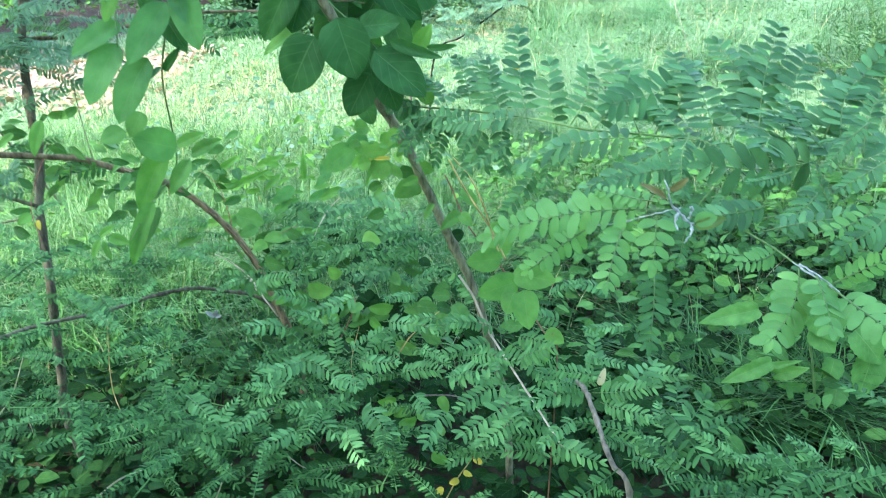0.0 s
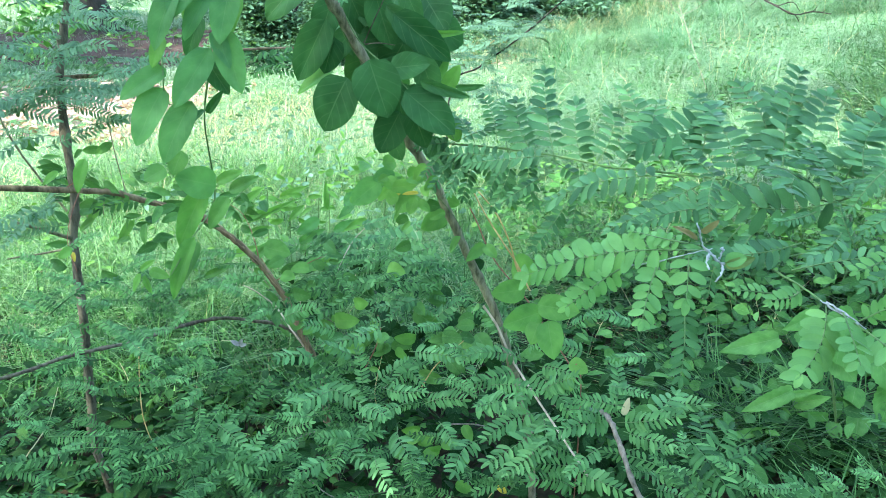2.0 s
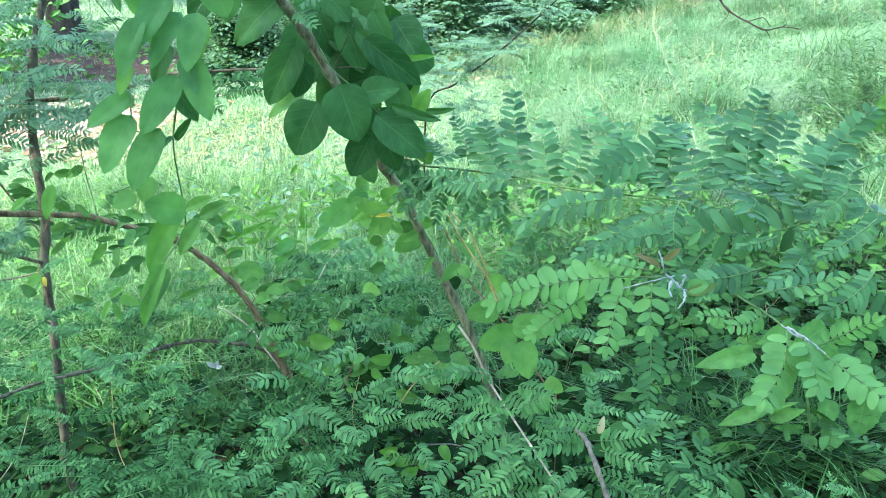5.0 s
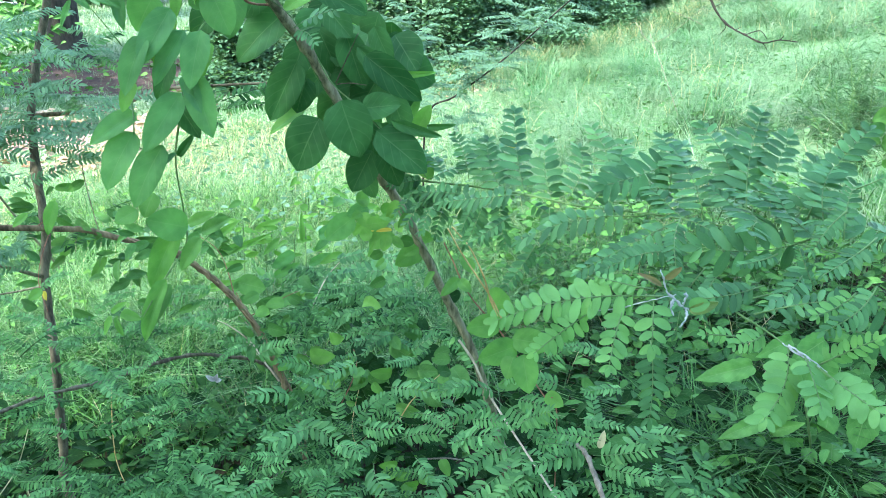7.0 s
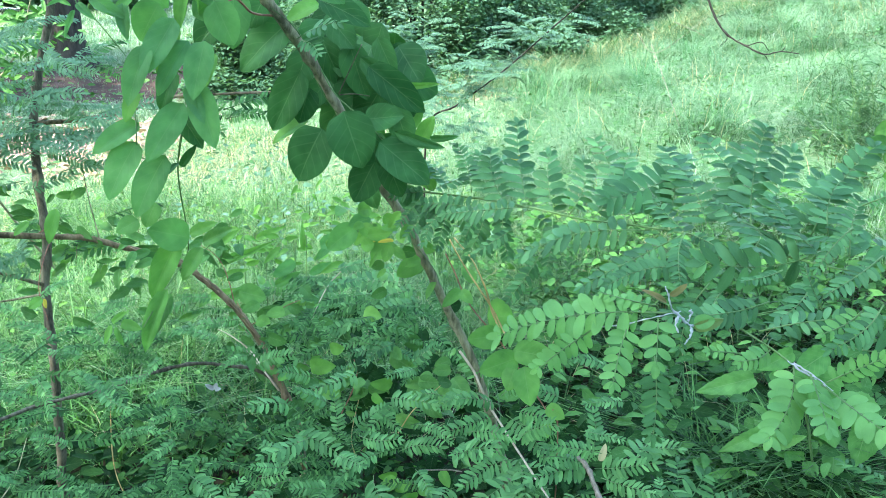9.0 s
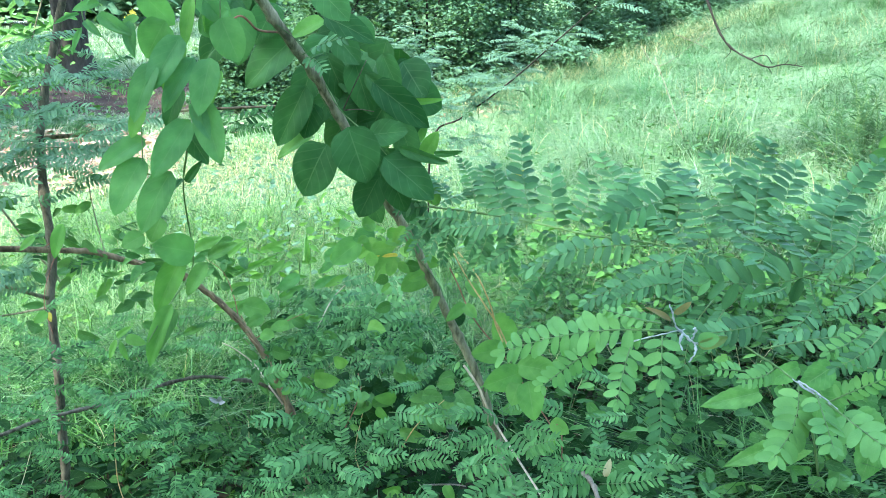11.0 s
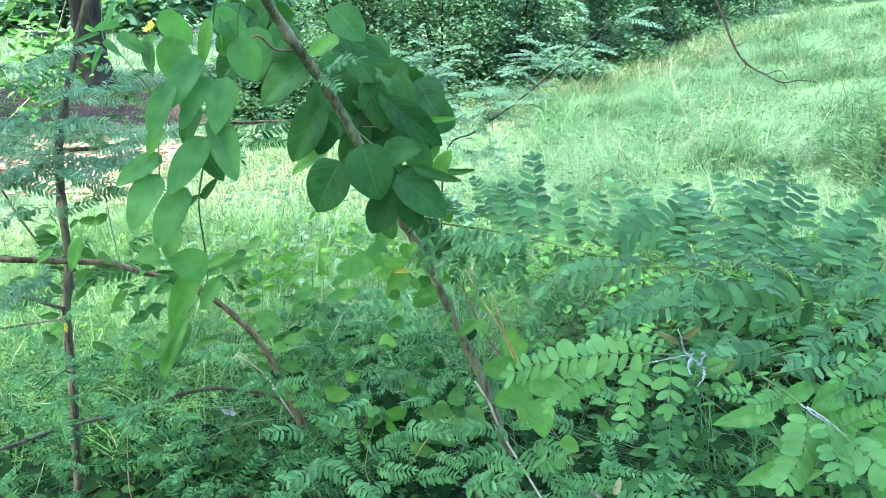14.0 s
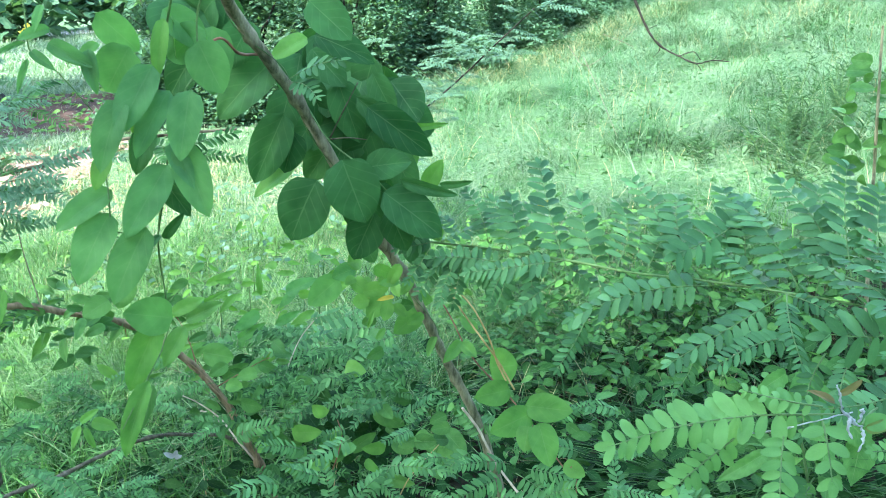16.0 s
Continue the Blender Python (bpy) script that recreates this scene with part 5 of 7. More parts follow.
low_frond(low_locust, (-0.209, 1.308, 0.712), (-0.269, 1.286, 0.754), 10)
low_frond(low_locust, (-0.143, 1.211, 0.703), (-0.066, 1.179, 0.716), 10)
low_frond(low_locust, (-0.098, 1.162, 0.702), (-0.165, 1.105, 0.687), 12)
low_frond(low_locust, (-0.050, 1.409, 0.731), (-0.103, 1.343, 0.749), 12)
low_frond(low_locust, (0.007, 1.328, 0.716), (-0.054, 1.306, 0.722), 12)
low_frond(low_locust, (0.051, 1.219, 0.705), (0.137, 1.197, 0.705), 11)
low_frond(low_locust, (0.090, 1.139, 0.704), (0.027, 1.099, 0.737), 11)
# These keep the darker leaflet colour, standing in for shade between fronds.
frond(low_locust, (-0.286, 1.690, 0.788), (-0.181, 1.684, 0.815), 13, 0)
frond(low_locust, (-0.092, 1.505, 0.741), (-0.161, 1.464, 0.709), 12, 0)
frond(low_locust, (-0.166, 1.516, 0.736), (-0.068, 1.501, 0.710), 12, 0)
frond(low_locust, (-0.110, 1.602, 0.784), (-0.055, 1.617, 0.721), 11, 0)
frond(low_locust, (-0.069, 1.501, 0.689), (-0.006, 1.478, 0.748), 10, 0)
frond(low_locust, (-0.262, 1.741, 0.818), (-0.172, 1.735, 0.842), 11, 0)
frond(low_locust, (-0.164, 1.465, 0.711), (-0.244, 1.474, 0.683), 13, 0)
frond(low_locust, (-0.108, 1.512, 0.725), (-0.198, 1.502, 0.715), 12, 0)
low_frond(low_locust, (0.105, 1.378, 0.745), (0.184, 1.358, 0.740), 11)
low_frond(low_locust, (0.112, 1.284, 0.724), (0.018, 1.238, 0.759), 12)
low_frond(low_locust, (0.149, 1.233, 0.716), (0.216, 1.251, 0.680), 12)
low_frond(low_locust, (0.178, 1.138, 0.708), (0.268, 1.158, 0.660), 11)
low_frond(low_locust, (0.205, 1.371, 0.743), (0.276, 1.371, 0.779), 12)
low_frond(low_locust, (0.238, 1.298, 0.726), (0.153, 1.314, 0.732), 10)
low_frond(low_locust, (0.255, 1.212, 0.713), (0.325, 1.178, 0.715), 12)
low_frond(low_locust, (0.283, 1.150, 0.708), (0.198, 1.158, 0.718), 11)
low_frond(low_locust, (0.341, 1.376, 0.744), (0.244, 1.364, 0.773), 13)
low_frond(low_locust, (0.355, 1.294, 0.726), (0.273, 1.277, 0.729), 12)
# Two clumps of near-black leaves stand in for shade behind the fronds.
leaf_clump(low_locust, (-0.257, 1.980, 0.522), (0.26, 0.1, 0.07), 55, (0.035, 0.065), M_SHADE_LEAF, seed=620)
leaf_clump(low_locust, (-0.135, 1.980, 0.381), (0.16, 0.1, 0.07), 55, (0.035, 0.065), M_SHADE_LEAF, seed=700)
leaf(low_locust, (-0.138, 1.400, 0.679), (-0.118, 1.382, 0.661), 0.022, 25, M_OVAL)
leaf(low_locust, (-0.099, 1.425, 0.688), (-0.137, 1.400, 0.697), 0.027, -25, M_OVAL)
leaf(low_locust, (-0.047, 1.431, 0.690), (-0.005, 1.418, 0.694), 0.030, -11, M_SMALL)
leaf(low_locust, (-0.007, 1.400, 0.679), (0.025, 1.360, 0.687), 0.034, 1, M_SMALL)
leaf(low_locust, (-0.159, 1.435, 0.692), (-0.175, 1.409, 0.691), 0.020, 16, M_SMALL)
leaf(low_locust, (-0.068, 1.386, 0.674), (-0.036, 1.354, 0.685), 0.026, -24, M_OVAL)
leaf(low_locust, (-0.252, 1.431, 0.690), (-0.281, 1.409, 0.694), 0.021, 17, M_SMALL)
leaf(low_locust, (-0.288, 1.400, 0.679), (-0.248, 1.388, 0.678), 0.024, 18, M_OVAL)
leaf(low_locust, (-0.276, 1.469, 0.706), (-0.228, 1.430, 0.721), 0.036, 10, M_OVAL)
leaf(low_locust, (-0.202, 1.400, 0.679), (-0.236, 1.380, 0.686), 0.023, 9, M_OVAL)
leaf(low_locust, (-0.018, 1.449, 0.697), (-0.044, 1.424, 0.696), 0.022, 6, M_SMALL)
leaf(low_locust, (-0.320, 1.449, 0.698), (-0.338, 1.434, 0.690), 0.016, 6, M_OVAL)
leaf(low_locust, (-0.239, 1.511, 0.725), (-0.205, 1.479, 0.741), 0.029, 13, M_OVAL)
leaf(low_locust, (-0.186, 1.469, 0.706), (-0.203, 1.454, 0.680), 0.020, -3, M_OVAL)
leaf(low_locust, (-0.105, 1.511, 0.725), (-0.086, 1.473, 0.720), 0.025, -15, M_OVAL)
leaf(low_locust, (-0.379, 1.539, 0.739), (-0.337, 1.518, 0.734), 0.031, 18, M_SMALL)
leaf(low_locust, (-0.352, 1.601, 0.771), (-0.386, 1.579, 0.777), 0.029, 22, M_OVAL)
leaf(low_locust, (-0.413, 1.622, 0.783), (-0.445, 1.597, 0.773), 0.027, -10, M_SMALL)
leaf(low_locust, (-0.323, 1.664, 0.806), (-0.301, 1.631, 0.799), 0.025, -7, M_SMALL)
leaf(low_locust, (-0.273, 1.581, 0.760), (-0.241, 1.570, 0.756), 0.020, 0, M_SMALL)
leaf(low_locust, (-0.174, 1.601, 0.770), (-0.139, 1.562, 0.776), 0.035, 5, M_OVAL)
leaf(low_locust, (-0.411, 1.581, 0.760), (-0.376, 1.555, 0.764), 0.029, -24, M_OVAL)
limb("twig", [(-0.381, 1.600, 0.569), (-0.414, 1.620, 0.606), (-0.455, 1.660, 0.641), (-0.517, 1.700, 0.666), (-0.589, 1.740, 0.675)], 0.0022, 0.0013, M_PALE_STICK, low_locust, "dry pale twig", sides=5)
limb("twig", [(-0.316, 1.720, 0.694), (-0.297, 1.720, 0.739), (-0.272, 1.750, 0.778), (-0.229, 1.780, 0.816)], 0.0016, 0.0010, M_PALE_STICK, low_locust, "dry pale twig", sides=5)
limb("twig", [(-0.221, 1.500, 0.570), (-0.200, 1.520, 0.609), (-0.188, 1.540, 0.647), (-0.196, 1.560, 0.672)], 0.0016, 0.0010, M_TWIG_RED, low_locust, "dry pale twig", sides=5)
limb("twig", [(-0.085, 1.360, 0.611), (-0.060, 1.380, 0.645), (-0.031, 1.400, 0.666), (0.000, 1.420, 0.686)], 0.0014, 0.0008, M_TWIG_GOLD, low_locust, "dry pale twig", sides=5)
low_frond(low_locust, (0.107, 1.299, 0.578), (0.203, 1.264, 0.596), 10)
low_frond(low_locust, (0.216, 1.250, 0.562), (0.147, 1.217, 0.557), 13)
low_frond(low_locust, (0.280, 1.187, 0.544), (0.196, 1.155, 0.527), 10)
low_frond(low_locust, (0.369, 1.159, 0.539), (0.288, 1.107, 0.606), 13)
low_frond(low_locust, (0.153, 1.082, 0.520), (0.233, 1.059, 0.500), 13)
low_frond(low_locust, (0.268, 1.311, 0.585), (0.328, 1.298, 0.615), 13)
low_frond(low_locust, (0.343, 1.238, 0.560), (0.416, 1.217, 0.577), 13)
low_frond(low_locust, (0.116, 1.185, 0.541), (0.025, 1.145, 0.521), 11)
low_frond(low_locust, (0.203, 1.151, 0.534), (0.115, 1.101, 0.586), 12)
low_frond(low_locust, (0.268, 1.107, 0.527), (0.322, 1.083, 0.515), 11)
low_frond(low_locust, (0.373, 1.302, 0.583), (0.455, 1.265, 0.637), 10)
low_frond(low_locust, (0.156, 1.246, 0.560), (0.236, 1.228, 0.523), 10)
low_frond(low_locust, (0.231, 1.196, 0.546), (0.133, 1.180, 0.564), 10)
low_frond(low_locust, (0.337, 1.151, 0.536), (0.427, 1.128, 0.515), 13)
clump(left_locust, (-0.889, 1.645, 0.630), (0.2, 0.12, 0.05), 14, seed=1, length=(0.09, 0.14), pairs=(13, 16))
clump(left_locust, (-0.668, 1.139, 0.874), (0.1, 0.1, 0.025), 5, seed=2, length=(0.09, 0.14), pairs=(13, 16))
clump(left_locust, (-0.666, 1.032, 0.706), (0.2, 0.18, 0.06), 22, seed=3, length=(0.09, 0.14), pairs=(13, 16))
clump(left_locust, (-0.800, 1.694, 0.635), (0.15, 0.12, 0.04), 9, seed=4, length=(0.09, 0.14), pairs=(13, 16))
clump(left_locust, (-0.697, 1.298, 0.625), (0.1, 0.08, 0.03), 6, seed=5, length=(0.09, 0.14), pairs=(13, 16))
clump(left_locust, (-0.501, 1.059, 0.652), (0.18, 0.15, 0.045), 20, seed=6, length=(0.09, 0.14), pairs=(13, 16))
clump(left_locust, (-0.571, 0.946, 0.700), (0.25, 0.2, 0.07), 22, seed=7, length=(0.09, 0.14), pairs=(13, 16))
clump(front_locust, (-0.410, 1.172, 0.575), (0.16, 0.12, 0.05), 19, seed=8, length=(0.09, 0.14), pairs=(13, 16))
clump(front_locust, (-0.249, 1.302, 0.514), (0.14, 0.12, 0.06), 16, seed=9, length=(0.09, 0.14), pairs=(13, 16))
clump(front_locust, (-0.067, 1.303, 0.512), (0.12, 0.12, 0.06), 13, seed=10, length=(0.09, 0.14), pairs=(13, 16))
clump(front_locust, (-0.378, 1.476, 0.505), (0.1, 0.1, 0.04), 7, seed=11, length=(0.09, 0.14), pairs=(13, 16))
clump(front_locust, (-0.232, 1.506, 0.499), (0.12, 0.1, 0.06), 9, seed=12, length=(0.09, 0.14), pairs=(13, 16))
clump(front_locust, (-0.350, 1.034, 0.591), (0.2, 0.15, 0.05), 19, seed=13, length=(0.09, 0.14), pairs=(13, 16))
clump(front_locust, (-0.054, 1.100, 0.546), (0.18, 0.12, 0.05), 17, seed=14, length=(0.09, 0.14), pairs=(13, 16))
clump(front_locust, (-0.203, 1.593, 0.752), (0.13, 0.12, 0.05), 19, seed=16, length=(0.09, 0.14), pairs=(13, 16))
clump(front_locust, (-0.077, 1.594, 0.723), (0.08, 0.1, 0.06), 7, seed=17, length=(0.09, 0.14), pairs=(13, 16))
clump(front_locust, (-0.304, 1.745, 0.758), (0.12, 0.1, 0.03), 3, seed=18, length=(0.09, 0.14), pairs=(13, 16))
clump(edge_locust, (0.461, 0.881, 0.672), (0.14, 0.09, 0.025), 24, seed=19, pairs=(12, 15))
clump(edge_locust, (0.588, 0.832, 0.726), (0.12, 0.09, 0.03), 20, seed=20, pairs=(12, 15))
clump(edge_locust, (0.362, 0.994, 0.662), (0.06, 0.06, 0.03), 7, seed=21)
fern_locust = thing("sapling_foliage", (-0.98, 2.0, 0.0), "grey-green feathery foliage on thin twigs beside the sapling", "foliage")
clump(fern_locust, (-0.835, 1.500, 1.363), (0.1, 0.08, 0.03), 10, seed=221, material=M_FROND_PALE, length=(0.09, 0.14), pairs=(12, 15), face=(0, -0.75, 0.65))
clump(fern_locust, (-0.731, 1.600, 1.329), (0.07, 0.06, 0.02), 6, seed=222, material=M_FROND_PALE, length=(0.09, 0.14), pairs=(12, 15), face=(0, -0.75, 0.65))
clump(fern_locust, (-0.867, 1.500, 1.254), (0.1, 0.08, 0.03), 8, seed=223, material=M_FROND_PALE, length=(0.09, 0.14), pairs=(12, 15), face=(0, -0.75, 0.65))
clump(fern_locust, (-0.884, 1.550, 1.115), (0.08, 0.06, 0.03), 6, seed=224, material=M_FROND_PALE, length=(0.09, 0.14), pairs=(12, 15), face=(0, -0.75, 0.65))
clump(fern_locust, (-0.839, 1.500, 0.946), (0.06, 0.05, 0.03), 5, seed=225, material=M_FROND_PALE, length=(0.09, 0.14), pairs=(12, 15), face=(0, -0.75, 0.65))
clump(fern_locust, (-0.818, 1.536, 1.238), (0.13, 0.12, 0.035), 27, seed=22, material=M_FROND_PALE, length=(0.09, 0.14), pairs=(12, 15), face=(0, -0.75, 0.65))
clump(fern_locust, (-0.759, 1.557, 1.183), (0.11, 0.1, 0.03), 15, seed=23, material=M_FROND_PALE, length=(0.09, 0.14), pairs=(12, 15), face=(0, -0.75, 0.65))
clump(fern_locust, (-0.874, 1.496, 1.191), (0.1, 0.1, 0.03), 15, seed=24, material=M_FROND_PALE, length=(0.09, 0.14), pairs=(12, 15), face=(0, -0.75, 0.65))
clump(fern_locust, (-0.761, 1.743, 1.302), (0.05, 0.05, 0.01), 4, seed=25, pairs=(12, 15), face=(0, -0.75, 0.65))
clump(fern_locust, (-0.518, 1.869, 1.176), (0.05, 0.05, 0.03), 9, seed=26, pairs=(10, 13), face=(0, -0.75, 0.65))
clump(fern_locust, (-0.868, 1.665, 0.935), (0.1, 0.1, 0.08), 9, seed=27)
far_locust = thing("grey_locust", (-0.3, 4.8, 0.0), "grey-blue feathery locust at the lawn's edge", "shrub")
limb("stem", [(-0.3, 4.8, 0.0), (-0.280, 4.779, 0.589), (-0.248, 4.770, 0.827), (-0.213, 4.748, 1.057)], 0.012, 0.006, M_GREY_STICK, far_locust, sides=6)
limb("stem", [(-0.16, 4.35, 0.0), (-0.123, 4.200, 0.658), (0.028, 4.100, 0.799), (0.197, 4.000, 0.936), (0.358, 3.950, 1.076), (0.509, 3.900, 1.219), (0.666, 3.850, 1.363)], 0.006, 0.003, M_DEAD, far_locust, sides=6)
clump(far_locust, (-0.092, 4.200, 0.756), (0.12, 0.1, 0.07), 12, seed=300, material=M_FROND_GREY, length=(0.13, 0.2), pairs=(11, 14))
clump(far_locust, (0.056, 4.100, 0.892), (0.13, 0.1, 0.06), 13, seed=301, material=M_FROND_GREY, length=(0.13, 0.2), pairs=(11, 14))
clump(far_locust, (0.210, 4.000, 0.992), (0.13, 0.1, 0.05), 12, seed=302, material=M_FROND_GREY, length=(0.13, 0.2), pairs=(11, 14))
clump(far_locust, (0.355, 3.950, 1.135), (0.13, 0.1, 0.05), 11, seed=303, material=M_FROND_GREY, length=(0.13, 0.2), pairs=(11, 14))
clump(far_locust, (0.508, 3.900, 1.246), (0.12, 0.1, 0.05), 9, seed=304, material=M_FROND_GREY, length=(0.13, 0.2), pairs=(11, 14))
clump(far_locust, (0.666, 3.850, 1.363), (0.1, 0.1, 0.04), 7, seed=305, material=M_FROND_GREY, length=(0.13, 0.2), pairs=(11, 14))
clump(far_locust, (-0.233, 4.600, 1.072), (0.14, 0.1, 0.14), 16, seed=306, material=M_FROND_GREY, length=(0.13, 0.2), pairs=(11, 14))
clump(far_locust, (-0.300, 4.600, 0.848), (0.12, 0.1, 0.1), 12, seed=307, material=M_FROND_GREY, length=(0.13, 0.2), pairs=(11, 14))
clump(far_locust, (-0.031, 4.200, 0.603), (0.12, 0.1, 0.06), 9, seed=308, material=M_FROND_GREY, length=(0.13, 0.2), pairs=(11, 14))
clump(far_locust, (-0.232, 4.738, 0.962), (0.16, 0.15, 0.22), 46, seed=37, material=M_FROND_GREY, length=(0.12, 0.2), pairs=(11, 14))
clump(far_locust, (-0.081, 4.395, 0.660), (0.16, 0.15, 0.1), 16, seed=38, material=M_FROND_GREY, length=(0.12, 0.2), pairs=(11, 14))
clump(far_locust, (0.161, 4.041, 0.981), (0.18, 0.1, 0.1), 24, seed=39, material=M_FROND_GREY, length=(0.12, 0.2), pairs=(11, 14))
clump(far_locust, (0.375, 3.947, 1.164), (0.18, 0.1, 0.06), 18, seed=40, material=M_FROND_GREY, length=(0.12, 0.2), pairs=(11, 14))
clump(front_locust, (-0.359, 1.876, 0.703), (0.09, 0.08, 0.03), 4, seed=46, length=(0.1, 0.15), pairs=(12, 15))
clump(front_locust, (-0.214, 1.908, 0.720), (0.09, 0.08, 0.03), 7, seed=47, length=(0.1, 0.15), pairs=(12, 15))
clump(front_locust, (-0.118, 1.801, 0.701), (0.09, 0.08, 0.03), 8, seed=48, length=(0.1, 0.15), pairs=(12, 15))
clump(front_locust, (-0.264, 1.717, 0.680), (0.09, 0.08, 0.03), 8, seed=49, length=(0.1, 0.15), pairs=(12, 15))
clump(front_locust, (-0.052, 1.578, 0.688), (0.09, 0.08, 0.03), 8, seed=50, length=(0.1, 0.15), pairs=(12, 15))
leaf(seedling, (-0.640, 2.100, 0.689), (-0.496, 2.070, 0.771), 0.018, 0, M_OVAL, "narrow")
leaf(seedling, (-0.619, 2.400, 0.664), (-0.539, 2.370, 0.710), 0.026, 0, M_OVAL, "narrow")
leaf(seedling, (-0.443, 2.300, 0.660), (-0.440, 2.270, 0.745), 0.018, 0, M_OVAL, "narrow")
leaf(seedling, (-0.385, 1.900, 0.777), (-0.440, 1.870, 0.747), 0.033, 0, M_VINE_PALE, "broad")
leaf(seedling, (-0.608, 2.000, 0.698), (-0.535, 1.970, 0.728), 0.019, 0, M_OVAL, "narrow")
leaf(seedling, (-0.443, 1.900, 0.709), (-0.381, 1.870, 0.754), 0.024, 0, M_VINE_PALE, "broad")
leaf(seedling, (-0.455, 1.750, 0.681), (-0.403, 1.720, 0.726), 0.036, 0, M_SMALL, "broad")
leaf(seedling, (-0.437, 1.750, 0.631), (-0.378, 1.720, 0.681), 0.040, 0, M_SMALL, "broad")
leaf(seedling, (-0.318, 1.900, 0.821), (-0.253, 1.870, 0.863), 0.035, 0, M_VINE_PALE, "broad")
leaf(seedling, (-0.189, 1.600, 0.932), (-0.147, 1.570, 0.981), 0.022, 0, M_OVAL, "broad")
leaf(seedling, (-0.681, 2.200, 0.708), (-0.616, 2.170, 0.773), 0.024, 0, M_OVAL, "narrow")
leaf(seedling, (-0.662, 2.000, 0.629), (-0.587, 1.970, 0.669), 0.025, 0, M_OVAL, "narrow")
leaf(seedling, (-0.406, 1.850, 0.650), (-0.339, 1.820, 0.713), 0.021, 0, M_OVAL, "narrow")
leaf(seedling, (-0.351, 1.900, 0.742), (-0.285, 1.870, 0.786), 0.024, 0, M_VINE_PALE, "narrow")
leaf(seedling, (-0.673, 1.800, 0.654), (-0.586, 1.770, 0.700), 0.020, 0, M_SMALL, "narrow")
leaf(seedling, (-0.584, 2.100, 0.728), (-0.644, 2.070, 0.704), 0.021, 0, M_OVAL, "narrow")
leaf(seedling, (-0.245, 1.800, 0.814), (-0.298, 1.770, 0.795), 0.021, 0, M_OVAL, "narrow")
leaf(seedling, (-0.305, 2.000, 0.785), (-0.347, 1.970, 0.763), 0.025, 0, M_VINE_PALE, "narrow")
leaf(seedling, (-0.492, 2.200, 0.710), (-0.539, 2.170, 0.667), 0.022, 0, M_OVAL, "narrow")
leaf(seedling, (-0.519, 1.900, 0.708), (-0.574, 1.870, 0.671), 0.027, 0, M_VINE_PALE, "narrow")
leaf(seedling, (-0.739, 1.800, 0.716), (-0.674, 1.770, 0.683), 0.023, 0, M_OVAL, "narrow")
leaf(seedling, (-0.757, 1.750, 0.767), (-0.803, 1.720, 0.750), 0.028, 0, M_SMALL, "narrow")
leaf(seedling, (-0.832, 1.700, 0.874), (-0.747, 1.670, 0.914), 0.021, 0, M_OVAL, "narrow")
leaf(seedling, (-0.782, 1.700, 0.846), (-0.816, 1.670, 0.800), 0.024, 0, M_OVAL, "narrow")
leaf(seedling, (-0.844, 1.700, 0.888), (-0.889, 1.670, 0.856), 0.024, 0, M_OVAL, "narrow")
leaf_clump(seedling, (-0.720, 1.589, 0.940), (0.1, 0.05, 0.05), 16, (0.03, 0.06), M_SMALL, seed=51, broad=(0.36, 0.5))
leaf_clump(seedling, (-0.540, 1.718, 0.880), (0.06, 0.06, 0.05), 8, (0.03, 0.05), M_SMALL, seed=52, broad=(0.36, 0.5))
leaf_clump(seedling, (-0.722, 1.581, 0.831), (0.08, 0.06, 0.05), 9, (0.03, 0.06), M_SMALL, seed=53, broad=(0.36, 0.5))
leaf_clump(seedling, (-0.366, 1.746, 0.667), (0.08, 0.08, 0.06), 14, (0.03, 0.05), M_SMALL, seed=54, broad=(0.36, 0.5))
leaf_clump(seedling, (-0.201, 1.693, 0.506), (0.08, 0.06, 0.05), 12, (0.03, 0.05), M_SMALL, seed=55, broad=(0.36, 0.5))
leaf_clump(honey, (-0.106, 1.316, 1.058), (0.05, 0.05, 0.04), 14, (0.024, 0.044), M_OVAL, seed=56)
leaf_clump(honey, (-0.085, 1.339, 0.995), (0.05, 0.05, 0.04), 8, (0.028, 0.044), M_SMALL, seed=57)
leaf_clump(honey, (-0.240, 1.669, 0.960), (0.06, 0.06, 0.05), 6, (0.024, 0.044), M_OVAL, seed=58)
leaf_clump(honey, (0.025, 1.463, 0.680), (0.06, 0.06, 0.06), 12, (0.024, 0.044), M_SMALL, seed=59)
leaf_clump(honey, (-0.073, 1.368, 0.450), (0.08, 0.08, 0.04), 14, (0.024, 0.048), M_OVAL, seed=60)
edge_weeds = thing("leafy_weed", (-0.55, 2.6, 0.0), "tall leafy weeds with narrow light leaves", "weeds")
edge_weeds_far = thing("leafy_weed", (-0.75, 3.2, 0.0), "tall leafy weeds with narrow light leaves", "weeds")
limb("stem", [(-0.527, 2.417, 0.0), (-0.507, 2.397, 0.376), (-0.487, 2.387, 0.685)], 0.003, 0.0015, M_TWIG_GREEN, edge_weeds, sides=5)
leaf_clump(edge_weeds, (-0.488, 2.376, 0.654), (0.09, 0.08, 0.1), 12, (0.03, 0.06), M_OVAL, seed=61, broad=(0.3, 0.42), kind="narrow")
limb("stem", [(-0.591, 2.289, 0.0), (-0.571, 2.269, 0.371), (-0.551, 2.259, 0.674)], 0.003, 0.0015, M_TWIG_GREEN, edge_weeds, sides=5)
leaf_clump(edge_weeds, (-0.551, 2.248, 0.645), (0.09, 0.08, 0.1), 12, (0.03, 0.06), M_OVAL, seed=62, broad=(0.3, 0.42), kind="narrow")
